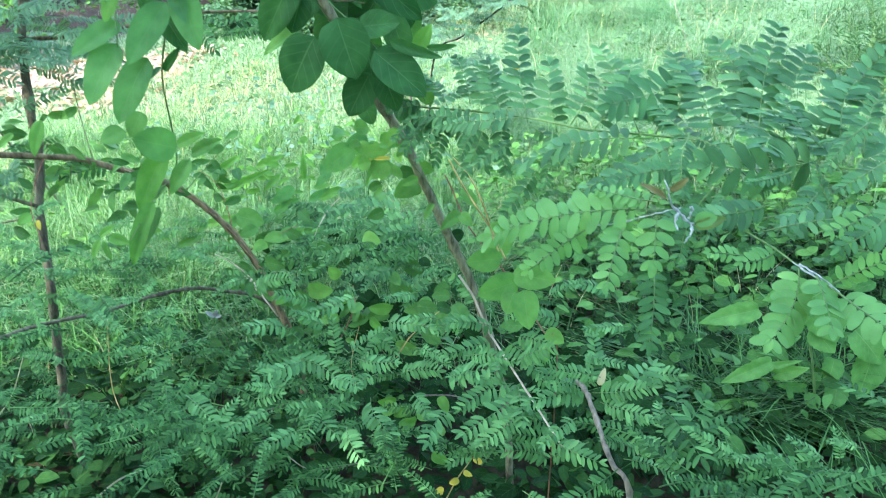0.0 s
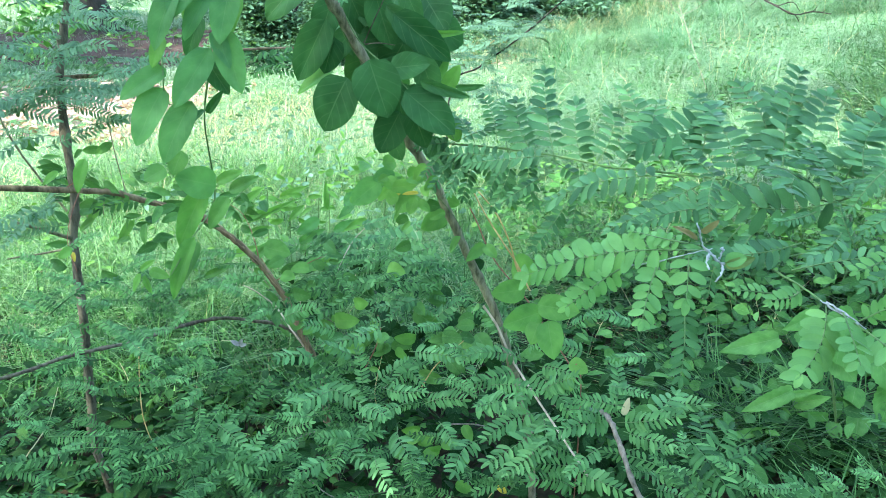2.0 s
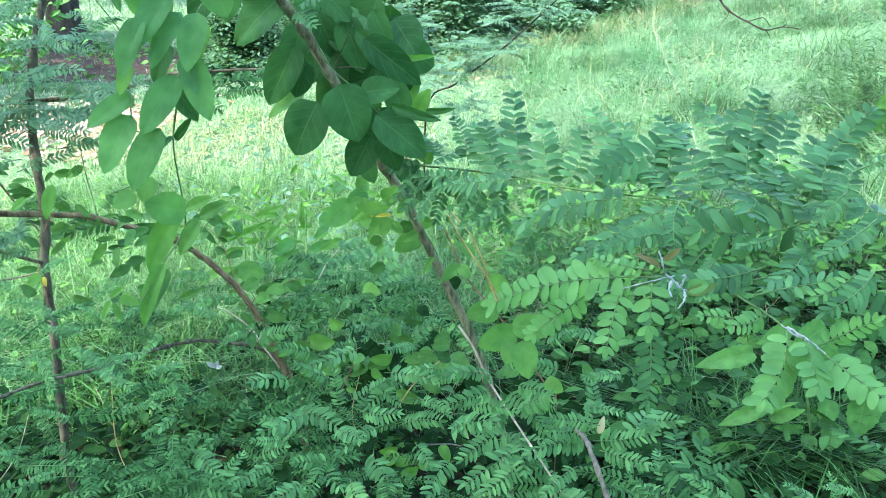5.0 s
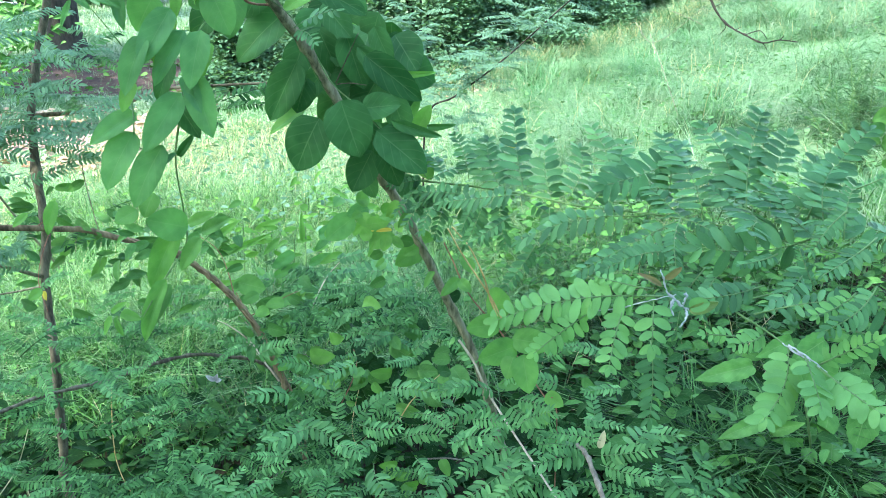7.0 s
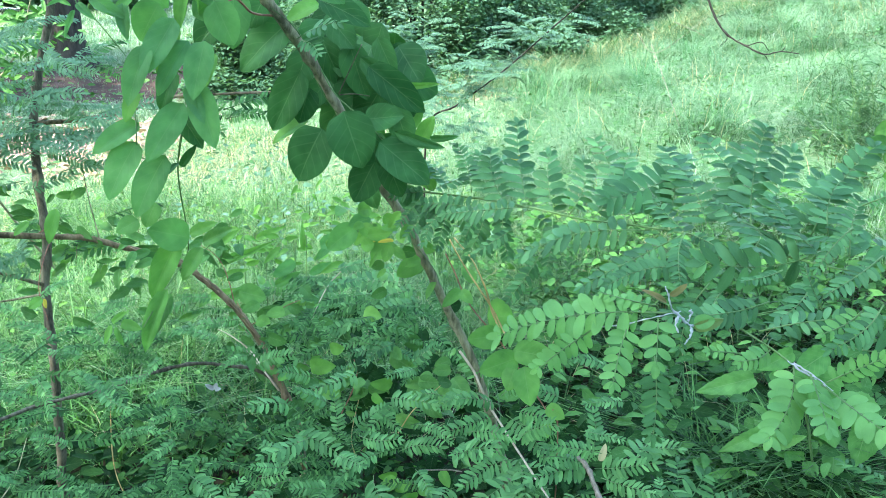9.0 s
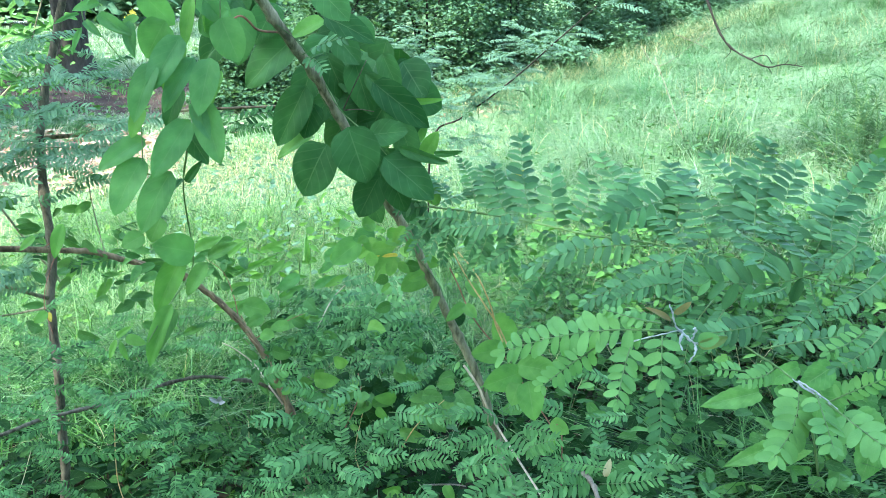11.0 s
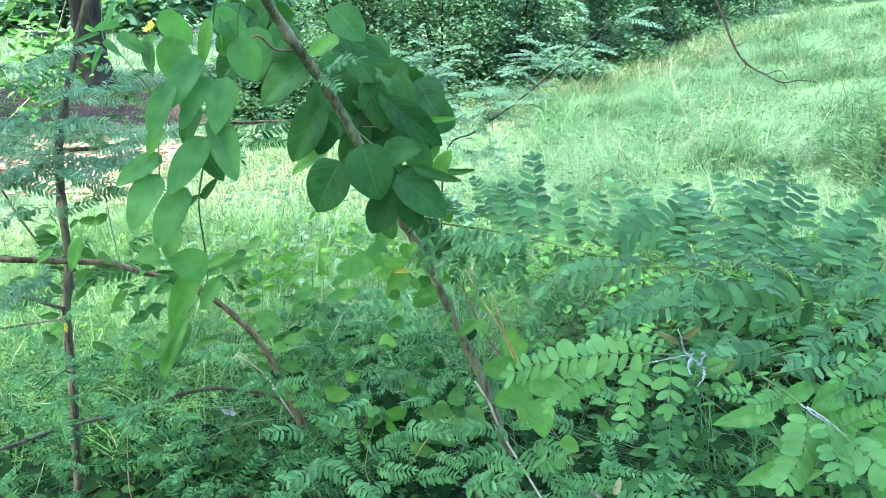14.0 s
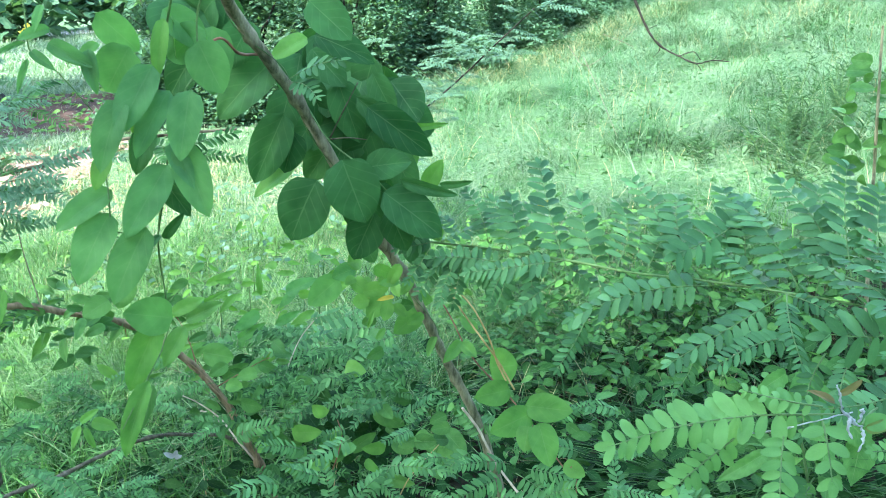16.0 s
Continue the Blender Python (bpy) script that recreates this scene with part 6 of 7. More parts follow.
limb("stem", [(-0.404, 2.413, 0.0), (-0.384, 2.393, 0.334), (-0.364, 2.383, 0.607)], 0.003, 0.0015, M_TWIG_GREEN, edge_weeds, sides=5)
leaf_clump(edge_weeds, (-0.364, 2.371, 0.576), (0.09, 0.08, 0.1), 12, (0.03, 0.06), M_OVAL, seed=63, broad=(0.3, 0.42), kind="narrow")
limb("stem", [(-0.838, 2.945, 0.0), (-0.818, 2.925, 0.304), (-0.798, 2.915, 0.554)], 0.003, 0.0015, M_TWIG_GREEN, edge_weeds_far, sides=5)
leaf_clump(edge_weeds_far, (-0.798, 2.902, 0.516), (0.09, 0.08, 0.1), 12, (0.03, 0.06), M_OVAL, seed=64, broad=(0.3, 0.42), kind="narrow")
limb("stem", [(-0.335, 2.679, 0.0), (-0.315, 2.659, 0.407), (-0.295, 2.649, 0.739)], 0.003, 0.0015, M_TWIG_GREEN, edge_weeds_far, sides=5)
leaf_clump(edge_weeds_far, (-0.295, 2.639, 0.705), (0.09, 0.08, 0.1), 12, (0.03, 0.06), M_OVAL, seed=65, broad=(0.3, 0.42), kind="narrow")
limb("stem", [(-0.621, 3.123, 0.0), (-0.601, 3.103, 0.338), (-0.581, 3.093, 0.614)], 0.003, 0.0015, M_TWIG_GREEN, edge_weeds_far, sides=5)
leaf_clump(edge_weeds_far, (-0.582, 3.081, 0.575), (0.09, 0.08, 0.1), 12, (0.03, 0.06), M_OVAL, seed=66, broad=(0.3, 0.42), kind="narrow")
leaf_clump(seedling, (-0.816, 1.624, 0.909), (0.12, 0.06, 0.05), 18, (0.03, 0.06), M_SMALL, seed=67, broad=(0.3, 0.42), kind="narrow")
leaf_clump(seedling, (-0.907, 1.665, 1.002), (0.1, 0.06, 0.05), 12, (0.03, 0.055), M_SMALL, seed=68, broad=(0.3, 0.42), kind="narrow")
leaf_clump(seedling, (-0.629, 1.703, 0.892), (0.1, 0.06, 0.04), 12, (0.03, 0.055), M_SMALL, seed=69, broad=(0.3, 0.42), kind="narrow")
leaf_clump(seedling, (-0.471, 1.700, 0.629), (0.07, 0.06, 0.05), 12, (0.03, 0.05), M_SMALL, seed=70, broad=(0.36, 0.5))
corner_bush = thing("young_elm", (-1.9, 3.6, 0.0), "young elm with bright toothed leaves", "sapling")
limb("stem", [(-1.9, 3.6, 0.0), (-1.907, 3.049, 0.827), (-1.690, 3.115, 1.167), (-1.534, 3.102, 1.475)], 0.006, 0.003, M_BARK, corner_bush, sides=6)
leaf_clump(corner_bush, (-1.680, 3.129, 1.251), (0.17, 0.12, 0.13), 230, (0.035, 0.06), M_SMALL, seed=71, broad=(0.26, 0.38), kind="narrow")
leaf_clump(corner_bush, (-1.752, 3.068, 1.066), (0.12, 0.1, 0.06), 24, (0.035, 0.06), M_SMALL, seed=72, broad=(0.26, 0.38), kind="narrow")
leaf_clump(corner_bush, (-1.400, 2.974, 1.335), (0.06, 0.08, 0.05), 4, (0.04, 0.06), M_SMALL, seed=73, broad=(0.34, 0.48))

dead_branch = thing("dead_branch", DEAD[0], "bare dark dead branch hanging over the meadow", "branch")
limb("branch", DEAD, 0.0075, 0.003, M_DEAD, dead_branch, sides=6, wobble=0.25, knots=6, seed=20)
limb("twig", DEAD_S, 0.0035, 0.002, M_DEAD, dead_branch, sides=5, wobble=0.25, seed=21)


# ---- grass ----
def grass_blade(bend, n=3):
    V, F, U = [], [], []
    for i in range(n):
        u = i / n
        w = 0.5 * (1 - u * 0.6)
        V += [(bend * u * u * 0.8, -w, u * (1 - 0.3 * bend * u)), (bend * u * u * 0.8, w, u * (1 - 0.3 * bend * u))]
        U += [(u, 0.0), (u, 1.0)]
    V.append((bend * 0.8, 0, 1 - 0.3 * bend))
    U.append((1, 0.5))
    for i in range(n - 1):
        F.append((2 * i, 2 * i + 1, 2 * i + 3, 2 * i + 2))
    F.append((2 * n - 2, 2 * n - 1, 2 * n))
    return V, F, U


BLADES = [grass_blade(b, 4) for b in (0.12, 0.35, 0.65, 1.0, 1.4, 1.8, 2.2, 2.7)]


def grass(name, rng, x, y, tall, wide, material, label, category, bends=(0, 7), heading=None):
    n = len(x)
    a = rng.uniform(0, 6.283, n) if heading is None else heading
    turn = np.zeros((n, 3, 3))
    turn[:, 0, 0], turn[:, 0, 1], turn[:, 1, 0], turn[:, 1, 1], turn[:, 2, 2] = np.cos(a), -np.sin(a), np.sin(a), np.cos(a), 1
    h = tall * rng.uniform(0.55, 1.2, n)
    size = np.stack((h, wide * rng.uniform(0.7, 1.3, n), h), axis=1)
    place = np.stack((x, y, ground_height(x, y) - 0.01), axis=1)
    ob = new(name, scatter(name, BLADES, place, turn, size, rng.integers(*bends, n), material))
    return tagged(ob, label, category, kind="stuff")


rng = np.random.default_rng(4)


def field(n, x0, x1, y0, y1, tufts):
    """Places over a field, half of them gathered in tufts."""
    x, y = rng.uniform(x0, x1, n), rng.uniform(y0, y1, n)
    c = rng.integers(0, tufts, n)
    tx, ty = rng.uniform(x0, x1, tufts), rng.uniform(y0, y1, tufts)
    near = rng.random(n) < 0.6
    s = 0.12 + 0.02 * (y1 - y0)
    return np.where(near, tx[c] + rng.normal(0, s, n), x), np.where(near, ty[c] + rng.normal(0, s, n), y)


tufts = 1100
tx, ty = rng.uniform(-0.4, 9.5, tufts), rng.uniform(3.4, 15.5, tufts)
tall, lean = rng.uniform(0.12, 0.46, tufts) * (0.8 + 0.7 * (rng.random(tufts) < 0.22)), rng.uniform(0, 6.283, tufts)
k = rng.integers(0, tufts, 125000)
x, y = tx[k] + rng.normal(0, 0.13, len(k)), ty[k] + rng.normal(0, 0.13, len(k))
keep = (x < 0.62 * y + 1.2) & (x > 0.12 * (y - 4.0) - 0.2)
x, y, k = x[keep], y[keep], k[keep]
grass("meadow_grass", rng, x, y, tall[k], 0.0022 + 0.0003 * y, M_GRASS, "tall sunlit meadow grass on the bank", "grass", (4, 8), lean[k] + rng.normal(0, 1.0, len(k)))
x, y = field(22000, -0.2, 9.0, 3.6, 14.0, 900)
keep = (x < 0.62 * y + 1.2) & (x > 0.12 * (y - 4.0) - 0.2)
grass("meadow_stems", rng, x[keep], y[keep], 0.4, 0.0016 + 0.00025 * y[keep], M_GRASS, "long thin bent grass stems on the bank", "grass", (4, 8))
x, y = field(1600, 0.3, 8.0, 4.0, 12.0, 60)
grass("dry_stalks", rng, x, y, 0.34, 0.005, M_STRAW, "pale dry grass stalks among the meadow", "grass", (1, 7))
x, y = field(26000, -16.0, -1.5, 13.0, 30.0, 900)
keep = x > -0.62 * y - 0.5
grass("far_lawn", rng, x[keep], y[keep], 0.16, 0.02, M_LAWN, "bright mown lawn beyond the tree", "grass", (1, 7))
x, y = field(100000, -8.0, 1.2, 3.0, 16.0, 2500)
d = np.abs((y - 7.2) - 0.3 * (x + 3.5))
keep = ((d > 0.55) | (x > -2.7) | (rng.random(len(x)) < 0.12)) & (x < 0.2 + 0.12 * (y - 4.0)) & (x > -0.62 * y - 0.5) & ((y < 9.3) | (y > 13.1) | (x > -2.6) | (rng.random(len(x)) < 0.1))
x, y = x[keep], y[keep]
grass("lawn_grass", rng, x, y, 0.085 + 0.03 * np.sin(x * 1.3) * np.sin(y * 0.9), 0.003 + 0.0005 * y, M_LAWN, "short sunlit lawn grass", "grass", (1, 7))
# Darker grass copies stand in for shade under and behind the shrubs.
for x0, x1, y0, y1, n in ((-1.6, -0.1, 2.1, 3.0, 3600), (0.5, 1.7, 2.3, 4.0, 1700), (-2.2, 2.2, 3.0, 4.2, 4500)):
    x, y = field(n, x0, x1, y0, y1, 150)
    grass("undergrowth_grass", rng, x, y, 0.24, 0.0075, M_TUFT_SHADE if x0 > 0 else M_SHADE_GRASS, "long green grass under the shrubs", "grass", (1, 7))
tufts = 620
tx, ty = rng.uniform(-2.7, 0.7, tufts), 2.75 + 2.2 * rng.random(tufts) ** 1.2
tall, lean = rng.uniform(0.18, 0.4, tufts), rng.uniform(0, 6.283, tufts)
k = rng.integers(0, tufts, 21000)
x, y = tx[k] + rng.normal(0, 0.045, len(k)), ty[k] + rng.normal(0, 0.045, len(k))
grass("edge_grass", rng, x, y, tall[k], 0.0036, M_EDGE_GRASS, "long tussocky grass at the shrubs' edge", "grass", (2, 7), lean[k] + rng.normal(0, 1.2, len(k)))
tufts = 130
tx, ty = rng.uniform(-1.9, 0.1, tufts), rng.uniform(2.35, 3.6, tufts)
tall, lean = rng.uniform(0.28, 0.48, tufts), rng.uniform(0, 6.283, tufts)
k = rng.integers(0, tufts, 3200)
x, y = tx[k] + rng.normal(0, 0.03, len(k)), ty[k] + rng.normal(0, 0.03, len(k))
grass("tall_grass", rng, x, y, tall[k], 0.0045, M_EDGE_GRASS, "tall arching grass between the shrubs", "grass", (2, 8), lean[k] + rng.normal(0, 0.9, len(k)))
tufts = 170
tx, ty = rng.uniform(-2.8, 0.4, tufts), rng.uniform(3.8, 7.6, tufts)
tall = rng.uniform(0.12, 0.34, tufts)
k = rng.integers(0, tufts, 4200)
x, y = tx[k] + rng.normal(0, 0.07, len(k)), ty[k] + rng.normal(0, 0.07, len(k))
grass("lawn_tussocks", rng, x, y, tall[k] * 0.75, 0.004, M_EDGE_GRASS, "uncut tussocks standing in the lawn", "grass", (1, 8))
x, y = field(5000, -3.2, -0.2, 3.6, 7.5, 120)
grass("lawn_straw", rng, x, y, 0.13, 0.005, M_STRAW, "dry straw lying in the lawn", "grass", (3, 7))
x, y = field(1300, -2.0, 1.2, 2.1, 4.4, 90)
grass("dry_stems", rng, x, y, 0.26, 0.003, M_STRAW, "thin bleached grass stems", "grass", (1, 7))
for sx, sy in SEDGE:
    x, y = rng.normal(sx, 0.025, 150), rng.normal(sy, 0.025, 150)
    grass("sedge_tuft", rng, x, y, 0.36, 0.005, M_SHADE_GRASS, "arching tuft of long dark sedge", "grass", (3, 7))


# ---- low weeds, hedges and trees ----
def leaf_cloud(n, centre, radii, size, flat=0.5, hollow=0.0):
    """Places, turns and sizes of leaves in a lumpy cloud."""
    v = rng.normal(size=(n, 3))
    v /= np.linalg.norm(v, axis=1, keepdims=True)
    r = (hollow + (1 - hollow) * rng.random(n)) ** 0.6
    lump = 1 + 0.22 * np.sin(v[:, 0] * 5 + centre[0]) * np.sin(v[:, 1] * 6) + 0.18 * np.sin(v[:, 2] * 9 + centre[1])
    place = np.array(centre) + v * np.array(radii) * (r * lump)[:, None]
    a = rng.uniform(0, 6.283, n)
    dirs = np.stack((np.cos(a), np.sin(a), rng.uniform(-0.7, 0.3, n)), axis=1)
    ups = np.stack((rng.normal(0, flat, n), rng.normal(0, flat, n) - 0.2, np.ones(n)), axis=1)
    s = rng.uniform(*size, n)
    return place, turns_of(dirs, ups), np.stack((s, s * rng.uniform(0.5, 0.7, n), s), axis=1)


def gathered(name, clouds, pieces, material):
    place, turn, size = (np.concatenate(a) for a in zip(*clouds))
    return scatter(name, pieces, place, turn, size, rng.integers(0, len(pieces), len(place)), material)


def weeds(name, n, x0, x1, y0, y1, z1, size, material, label):
    x, y = field(n, x0, x1, y0, y1, 60)
    z = ground_height(x, y) + rng.uniform(0.02, z1, n)
    a = rng.uniform(0, 6.283, n)
    dirs = np.stack((np.cos(a), np.sin(a), rng.uniform(-0.4, 0.3, n)), axis=1)
    ups = np.stack((rng.normal(0, 0.55, n), rng.normal(0, 0.55, n) - 0.25, np.ones(n)), axis=1)
    s = rng.uniform(*size, n)
    me = scatter(name, SMALL_BLADES, np.stack((x, y, z), axis=1), turns_of(dirs, ups), np.stack((s, s * rng.uniform(0.35, 0.65, n), s), axis=1), rng.integers(0, 3, n), material)
    return tagged(new(name, me), label, "weeds", kind="stuff")


weeds("ground_weeds", 1100, 0.35, 1.6, 1.75, 3.1, 0.28, (0.035, 0.075), M_WEED, "dark low weeds with small rounded leaves")
# Added weeds take the place of shade cast by the near shrubs.
weeds("ground_weeds", 2600, 0.15, 1.7, 2.5, 4.0, 0.3, (0.03, 0.06), M_WEED, "dark weeds filling in the shade behind the shrubs")
weeds("ground_weeds", 1200, -1.6, 0.4, 1.6, 2.9, 0.14, (0.02, 0.05), M_WEED, "low weeds and clover on the ground")
# Near-black leaves scattered where the gaps should look shaded.
weeds("understory", 3200, 0.2, 1.7, 1.8, 2.9, 0.1, (0.03, 0.055), M_SHADE_LEAF, "near-black leaves filling in shade in the gap behind the shrubs")
weeds("understory", 1500, 0.6, 1.7, 1.05, 1.85, 0.16, (0.03, 0.055), M_SHADE_LEAF, "near-black leaves filling in the shade low under the shrubs")
weeds("understory", 4200, -1.7, 0.6, 1.05, 2.0, 0.28, (0.03, 0.065), M_SHADE_LEAF, "dense near-black leaves filling in the shade low under the shrubs")
weeds("understory", 2600, -2.0, 0.6, 2.0, 3.1, 0.1, (0.025, 0.05), M_SHADE_LEAF, "near-black leaves filling in shade between the grass tussocks")
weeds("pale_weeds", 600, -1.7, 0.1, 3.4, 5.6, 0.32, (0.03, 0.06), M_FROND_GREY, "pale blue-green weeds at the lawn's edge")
weeds("leaf_litter", 1600, -6.0, -2.5, 5.8, 8.2, 0.03, (0.05, 0.1), M_LITTER, "dry fallen leaves strewn over the path")
weeds("leaf_litter", 110, -0.3, 0.8, 8.6, 9.6, 0.03, (0.05, 0.1), M_LITTER, "dry fallen leaves at the hedge's foot")
weeds("mulch_weeds", 900, -9.0, -3.0, 8.8, 12.6, 0.15, (0.05, 0.12), M_CROWN, "weeds coming up through the mulch")
weeds("lit_weeds", 2200, -2.6, 0.9, 2.7, 4.6, 0.28, (0.015, 0.04), M_CROWN, "sunlit leafy weeds at the lawn's edge")


for wx0, wx1, wy0, wy1, wn in ((0.2, 3.2, 4.0, 8.0, 1500), (2.0, 7.0, 7.0, 13.0, 1300), (-5.0, 0.0, 5.0, 9.0, 900)):
    weeds("meadow_weeds", wn, wx0, wx1, wy0, wy1, 0.22, (0.025, 0.06), M_PASTURE, "leafy weeds scattered through the grass")


def hedge_shrub(x, y, wide, tall, n, size, material, label, group="far hedge"):
    z0 = float(ground_height(x, y))
    ob = thing("hedge_shrub", (x, y, z0), label, "shrub", group)
    r = random.Random(int(x * 37 + y * 11))
    for k in range(6):
        a = r.uniform(0, 6.283)
        tip = (x + math.cos(a) * wide * 0.6, y + math.sin(a) * wide * 0.6, z0 + tall * r.uniform(0.6, 0.95))
        mid = (x + math.cos(a) * wide * 0.2, y + math.sin(a) * wide * 0.2, z0 + tall * 0.45)
        limb("stem", [(x + r.uniform(-0.1, 0.1), y + r.uniform(-0.1, 0.1), z0 - 0.02), mid, tip], 0.025, 0.008, M_DEAD, ob, sides=5, per=4, seed=k)
    clouds = []
    for k in range(9):
        c = (r.uniform(-0.6, 0.6) * wide, r.uniform(-0.5, 0.5) * wide, tall * r.uniform(0.1, 0.85))
        clouds.append(leaf_cloud(n // 9, c, (wide * 0.5, wide * 0.5, tall * 0.28), size))
    for k in range(5):
        c = ((k / 2 - 1) * wide * 0.8, -wide * r.uniform(0.5, 0.8), tall * r.uniform(0.06, 0.2))
        clouds.append(leaf_cloud(n // 9, c, (wide * 0.4, wide * 0.35, tall * 0.14), size))
    crown = new("crown", gathered("crown", clouds, FAR_BLADES, material))
    crown.parent = ob
    return ob


def tree(name, x, y, girth, height, spread, n, label, crown_low, lean=(0, 0), size=(0.1, 0.2), seed=1):
    z0 = float(ground_height(x, y))
    ob = thing(name, (x, y, z0), label, "tree")
    r = random.Random(seed)
    top = Vector((x + lean[0], y + lean[1], z0 + height))
    foot = Vector((x, y, z0 - 0.05))
    run = [tuple(foot), tuple(foot + Vector((0.02, 0, 0.35))), tuple(foot.lerp(top, 0.45) + Vector((0.08, 0, 0))), tuple(top)]
    bm = tube_bm(run, girth, girth * 0.3, sides=18, per=10, wobble=0.05, seed=seed)
    for v in bm.verts:
        low = max(0.0, 1 - (v.co.z - z0) / 0.6)
        v.co.x += (v.co.x - x) * 0.45 * low ** 2
        v.co.y += (v.co.y - y) * 0.45 * low ** 2
    bmesh.ops.translate(bm, verts=bm.verts, vec=-ob.location)
    part("trunk", bm, M_TRUNK, ob)
    clouds = []
    for k in range(15):
        a = k * 2.4 + r.uniform(-0.3, 0.3)
        f = r.uniform(0.45, 0.95)
        start = foot.lerp(top, f)
        reach = spread * r.uniform(0.55, 1.0)
        end = start + Vector((math.cos(a) * reach, math.sin(a) * reach, r.uniform(0.1, 0.35) * reach))
        end.z = max(end.z, z0 + crown_low + 0.4)
        limb("limb", [tuple(start), tuple(start.lerp(end, 0.5) + Vector((0, 0, 0.25))), tuple(end)], girth * 0.28, girth * 0.06, M_TRUNK, ob, sides=7, per=5, seed=k)
        for q in (0.5, 0.8, 1.0):
            c = start.lerp(end, q) - ob.location
            c.z = max(c.z, crown_low + 0.5)
            clouds.append(leaf_cloud(n // 45, tuple(c), (spread * 0.32, spread * 0.32, 0.55), size, flat=0.4))
    crown = new("crown", gathered("crown", clouds, FAR_BLADES, M_CROWN))
    crown.parent = ob
    return ob


tree("tree", -6.1, 12.7, 0.34, 8.0, 3.6, 9000, "large dark-barked tree in a bed of mulch", 2.6, seed=3)
# Added beyond the left of the view to cast shade on the mulch.
tree("tree", -11.0, 7.8, 0.28, 9.0, 3.6, 12000, "unseen tree added to shade the mulch", 3.4, seed=5)
strip("drive", [(-24.0, 27.5), (-17.0, 29.0), (-12.0, 30.0), (-6.0, 32.5)], 1.3, M_DRIVE, "pale gravel drive beyond the lawn", "drive", lift=0.03)
flowers = thing("yellow_flowers", (-10.2, 25.4, 0.0), "clump of yellow flowers beyond the tree", "flowers")
flower_rng = random.Random(9)
for k in range(7):
    fx, fy, fz = -10.2 + flower_rng.uniform(-0.16, 0.16), 25.4 + flower_rng.uniform(-0.1, 0.1), flower_rng.uniform(0.25, 0.55)
    limb("stalk", [(fx, fy, -0.02), (fx + 0.02, fy, fz * 0.5), (fx, fy, fz)], 0.008, 0.005, M_TWIG_GREEN, flowers, sides=5, per=3)
    for a in range(5):
        leaf(flowers, (fx, fy, fz), (fx + 0.1 * math.cos(a * 1.257), fy - 0.04, fz + 0.1 * math.sin(a * 1.257)), 0.06, 0, M_YELLOW).name = "petal"
tree("tree", -13.3, 19.6, 0.32, 9.0, 3.4, 5000, "dark-trunked tree at the back of the lawn", 3.0, seed=12)
# Out of view behind the camera, added to block sun from the shrubs.
tree("shade_tree", -6.6, -6.4, 0.26, 10.0, 4.8, 33000, "unseen tree added so its crown shades the shrubs", 5.2, lean=(0.5, 0.8), seed=8)
for hx, hy, hw, ht, hn in ((-2.3, 9.6, 0.7, 1.1, 4000), (-1.5, 9.9, 0.8, 1.9, 6500), (-0.4, 10.4, 0.9, 2.2, 7500), (0.7, 11.3, 0.9, 2.2, 7500), (1.8, 12.6, 0.9, 2.2, 7500), (3.0, 14.4, 1.0, 2.3, 7500), (3.9, 15.2, 1.0, 2.3, 7000),
                       (4.3, 16.4, 1.2, 2.4, 7000), (6.2, 18.6, 1.5, 2.4, 6500), (9.0, 19.0, 1.8, 2.4, 6500), (-3.2, 13.4, 1.0, 1.5, 5000)):
    hedge_shrub(hx, hy, hw, ht, int(hn * 2.2), (0.03, 0.07), M_HEDGE, "dense dark green hedge shrub")
side_bush = thing("leafy_sapling", (1.616, 2.577, 0.250), "leafy light green sapling on the bank", "sapling")
limb("stem", [(1.616, 2.577, 0.250), (1.566, 2.577, 0.777), (1.516, 2.577, 1.327)], 0.008, 0.004, M_BARK, side_bush, sides=6)
leaf_clump(side_bush, (1.566, 2.577, 0.977), (0.12, 0.12, 0.22), 60, (0.05, 0.09), M_SMALL, seed=77)
for hx, hy in ((-14, 30), (-7, 34), (0, 36), (8, 36), (16, 32), (-22, 24)):
    hedge_shrub(hx, hy, 4.0, 6.0, 2500, (0.3, 0.6), M_HEDGE, "distant green tree mass", "distant trees")
# Unseen masses behind and beside the camera, added to block low skylight.
for hx, hy in ((-3, -9), (2.5, -8), (7.5, -5), (9.5, 1), (11, 7), (-8, -8), (-11, -2), (-12, 4)):
    hedge_shrub(hx, hy, 3.0, 6.5, 4500, (0.25, 0.5), M_HEDGE, "unseen leafy mass added to cut low skylight", "trees round the clearing")
for tx, ty, tn, tall in TUFTS:
    x, y = rng.normal(tx, 0.13, tn), rng.normal(ty, 0.13, tn)
    grass("tall_tuft", rng, x, y, tall, 0.0045, M_TUFT_SHADE, "dark green tuft standing in the meadow", "grass", (2, 7))

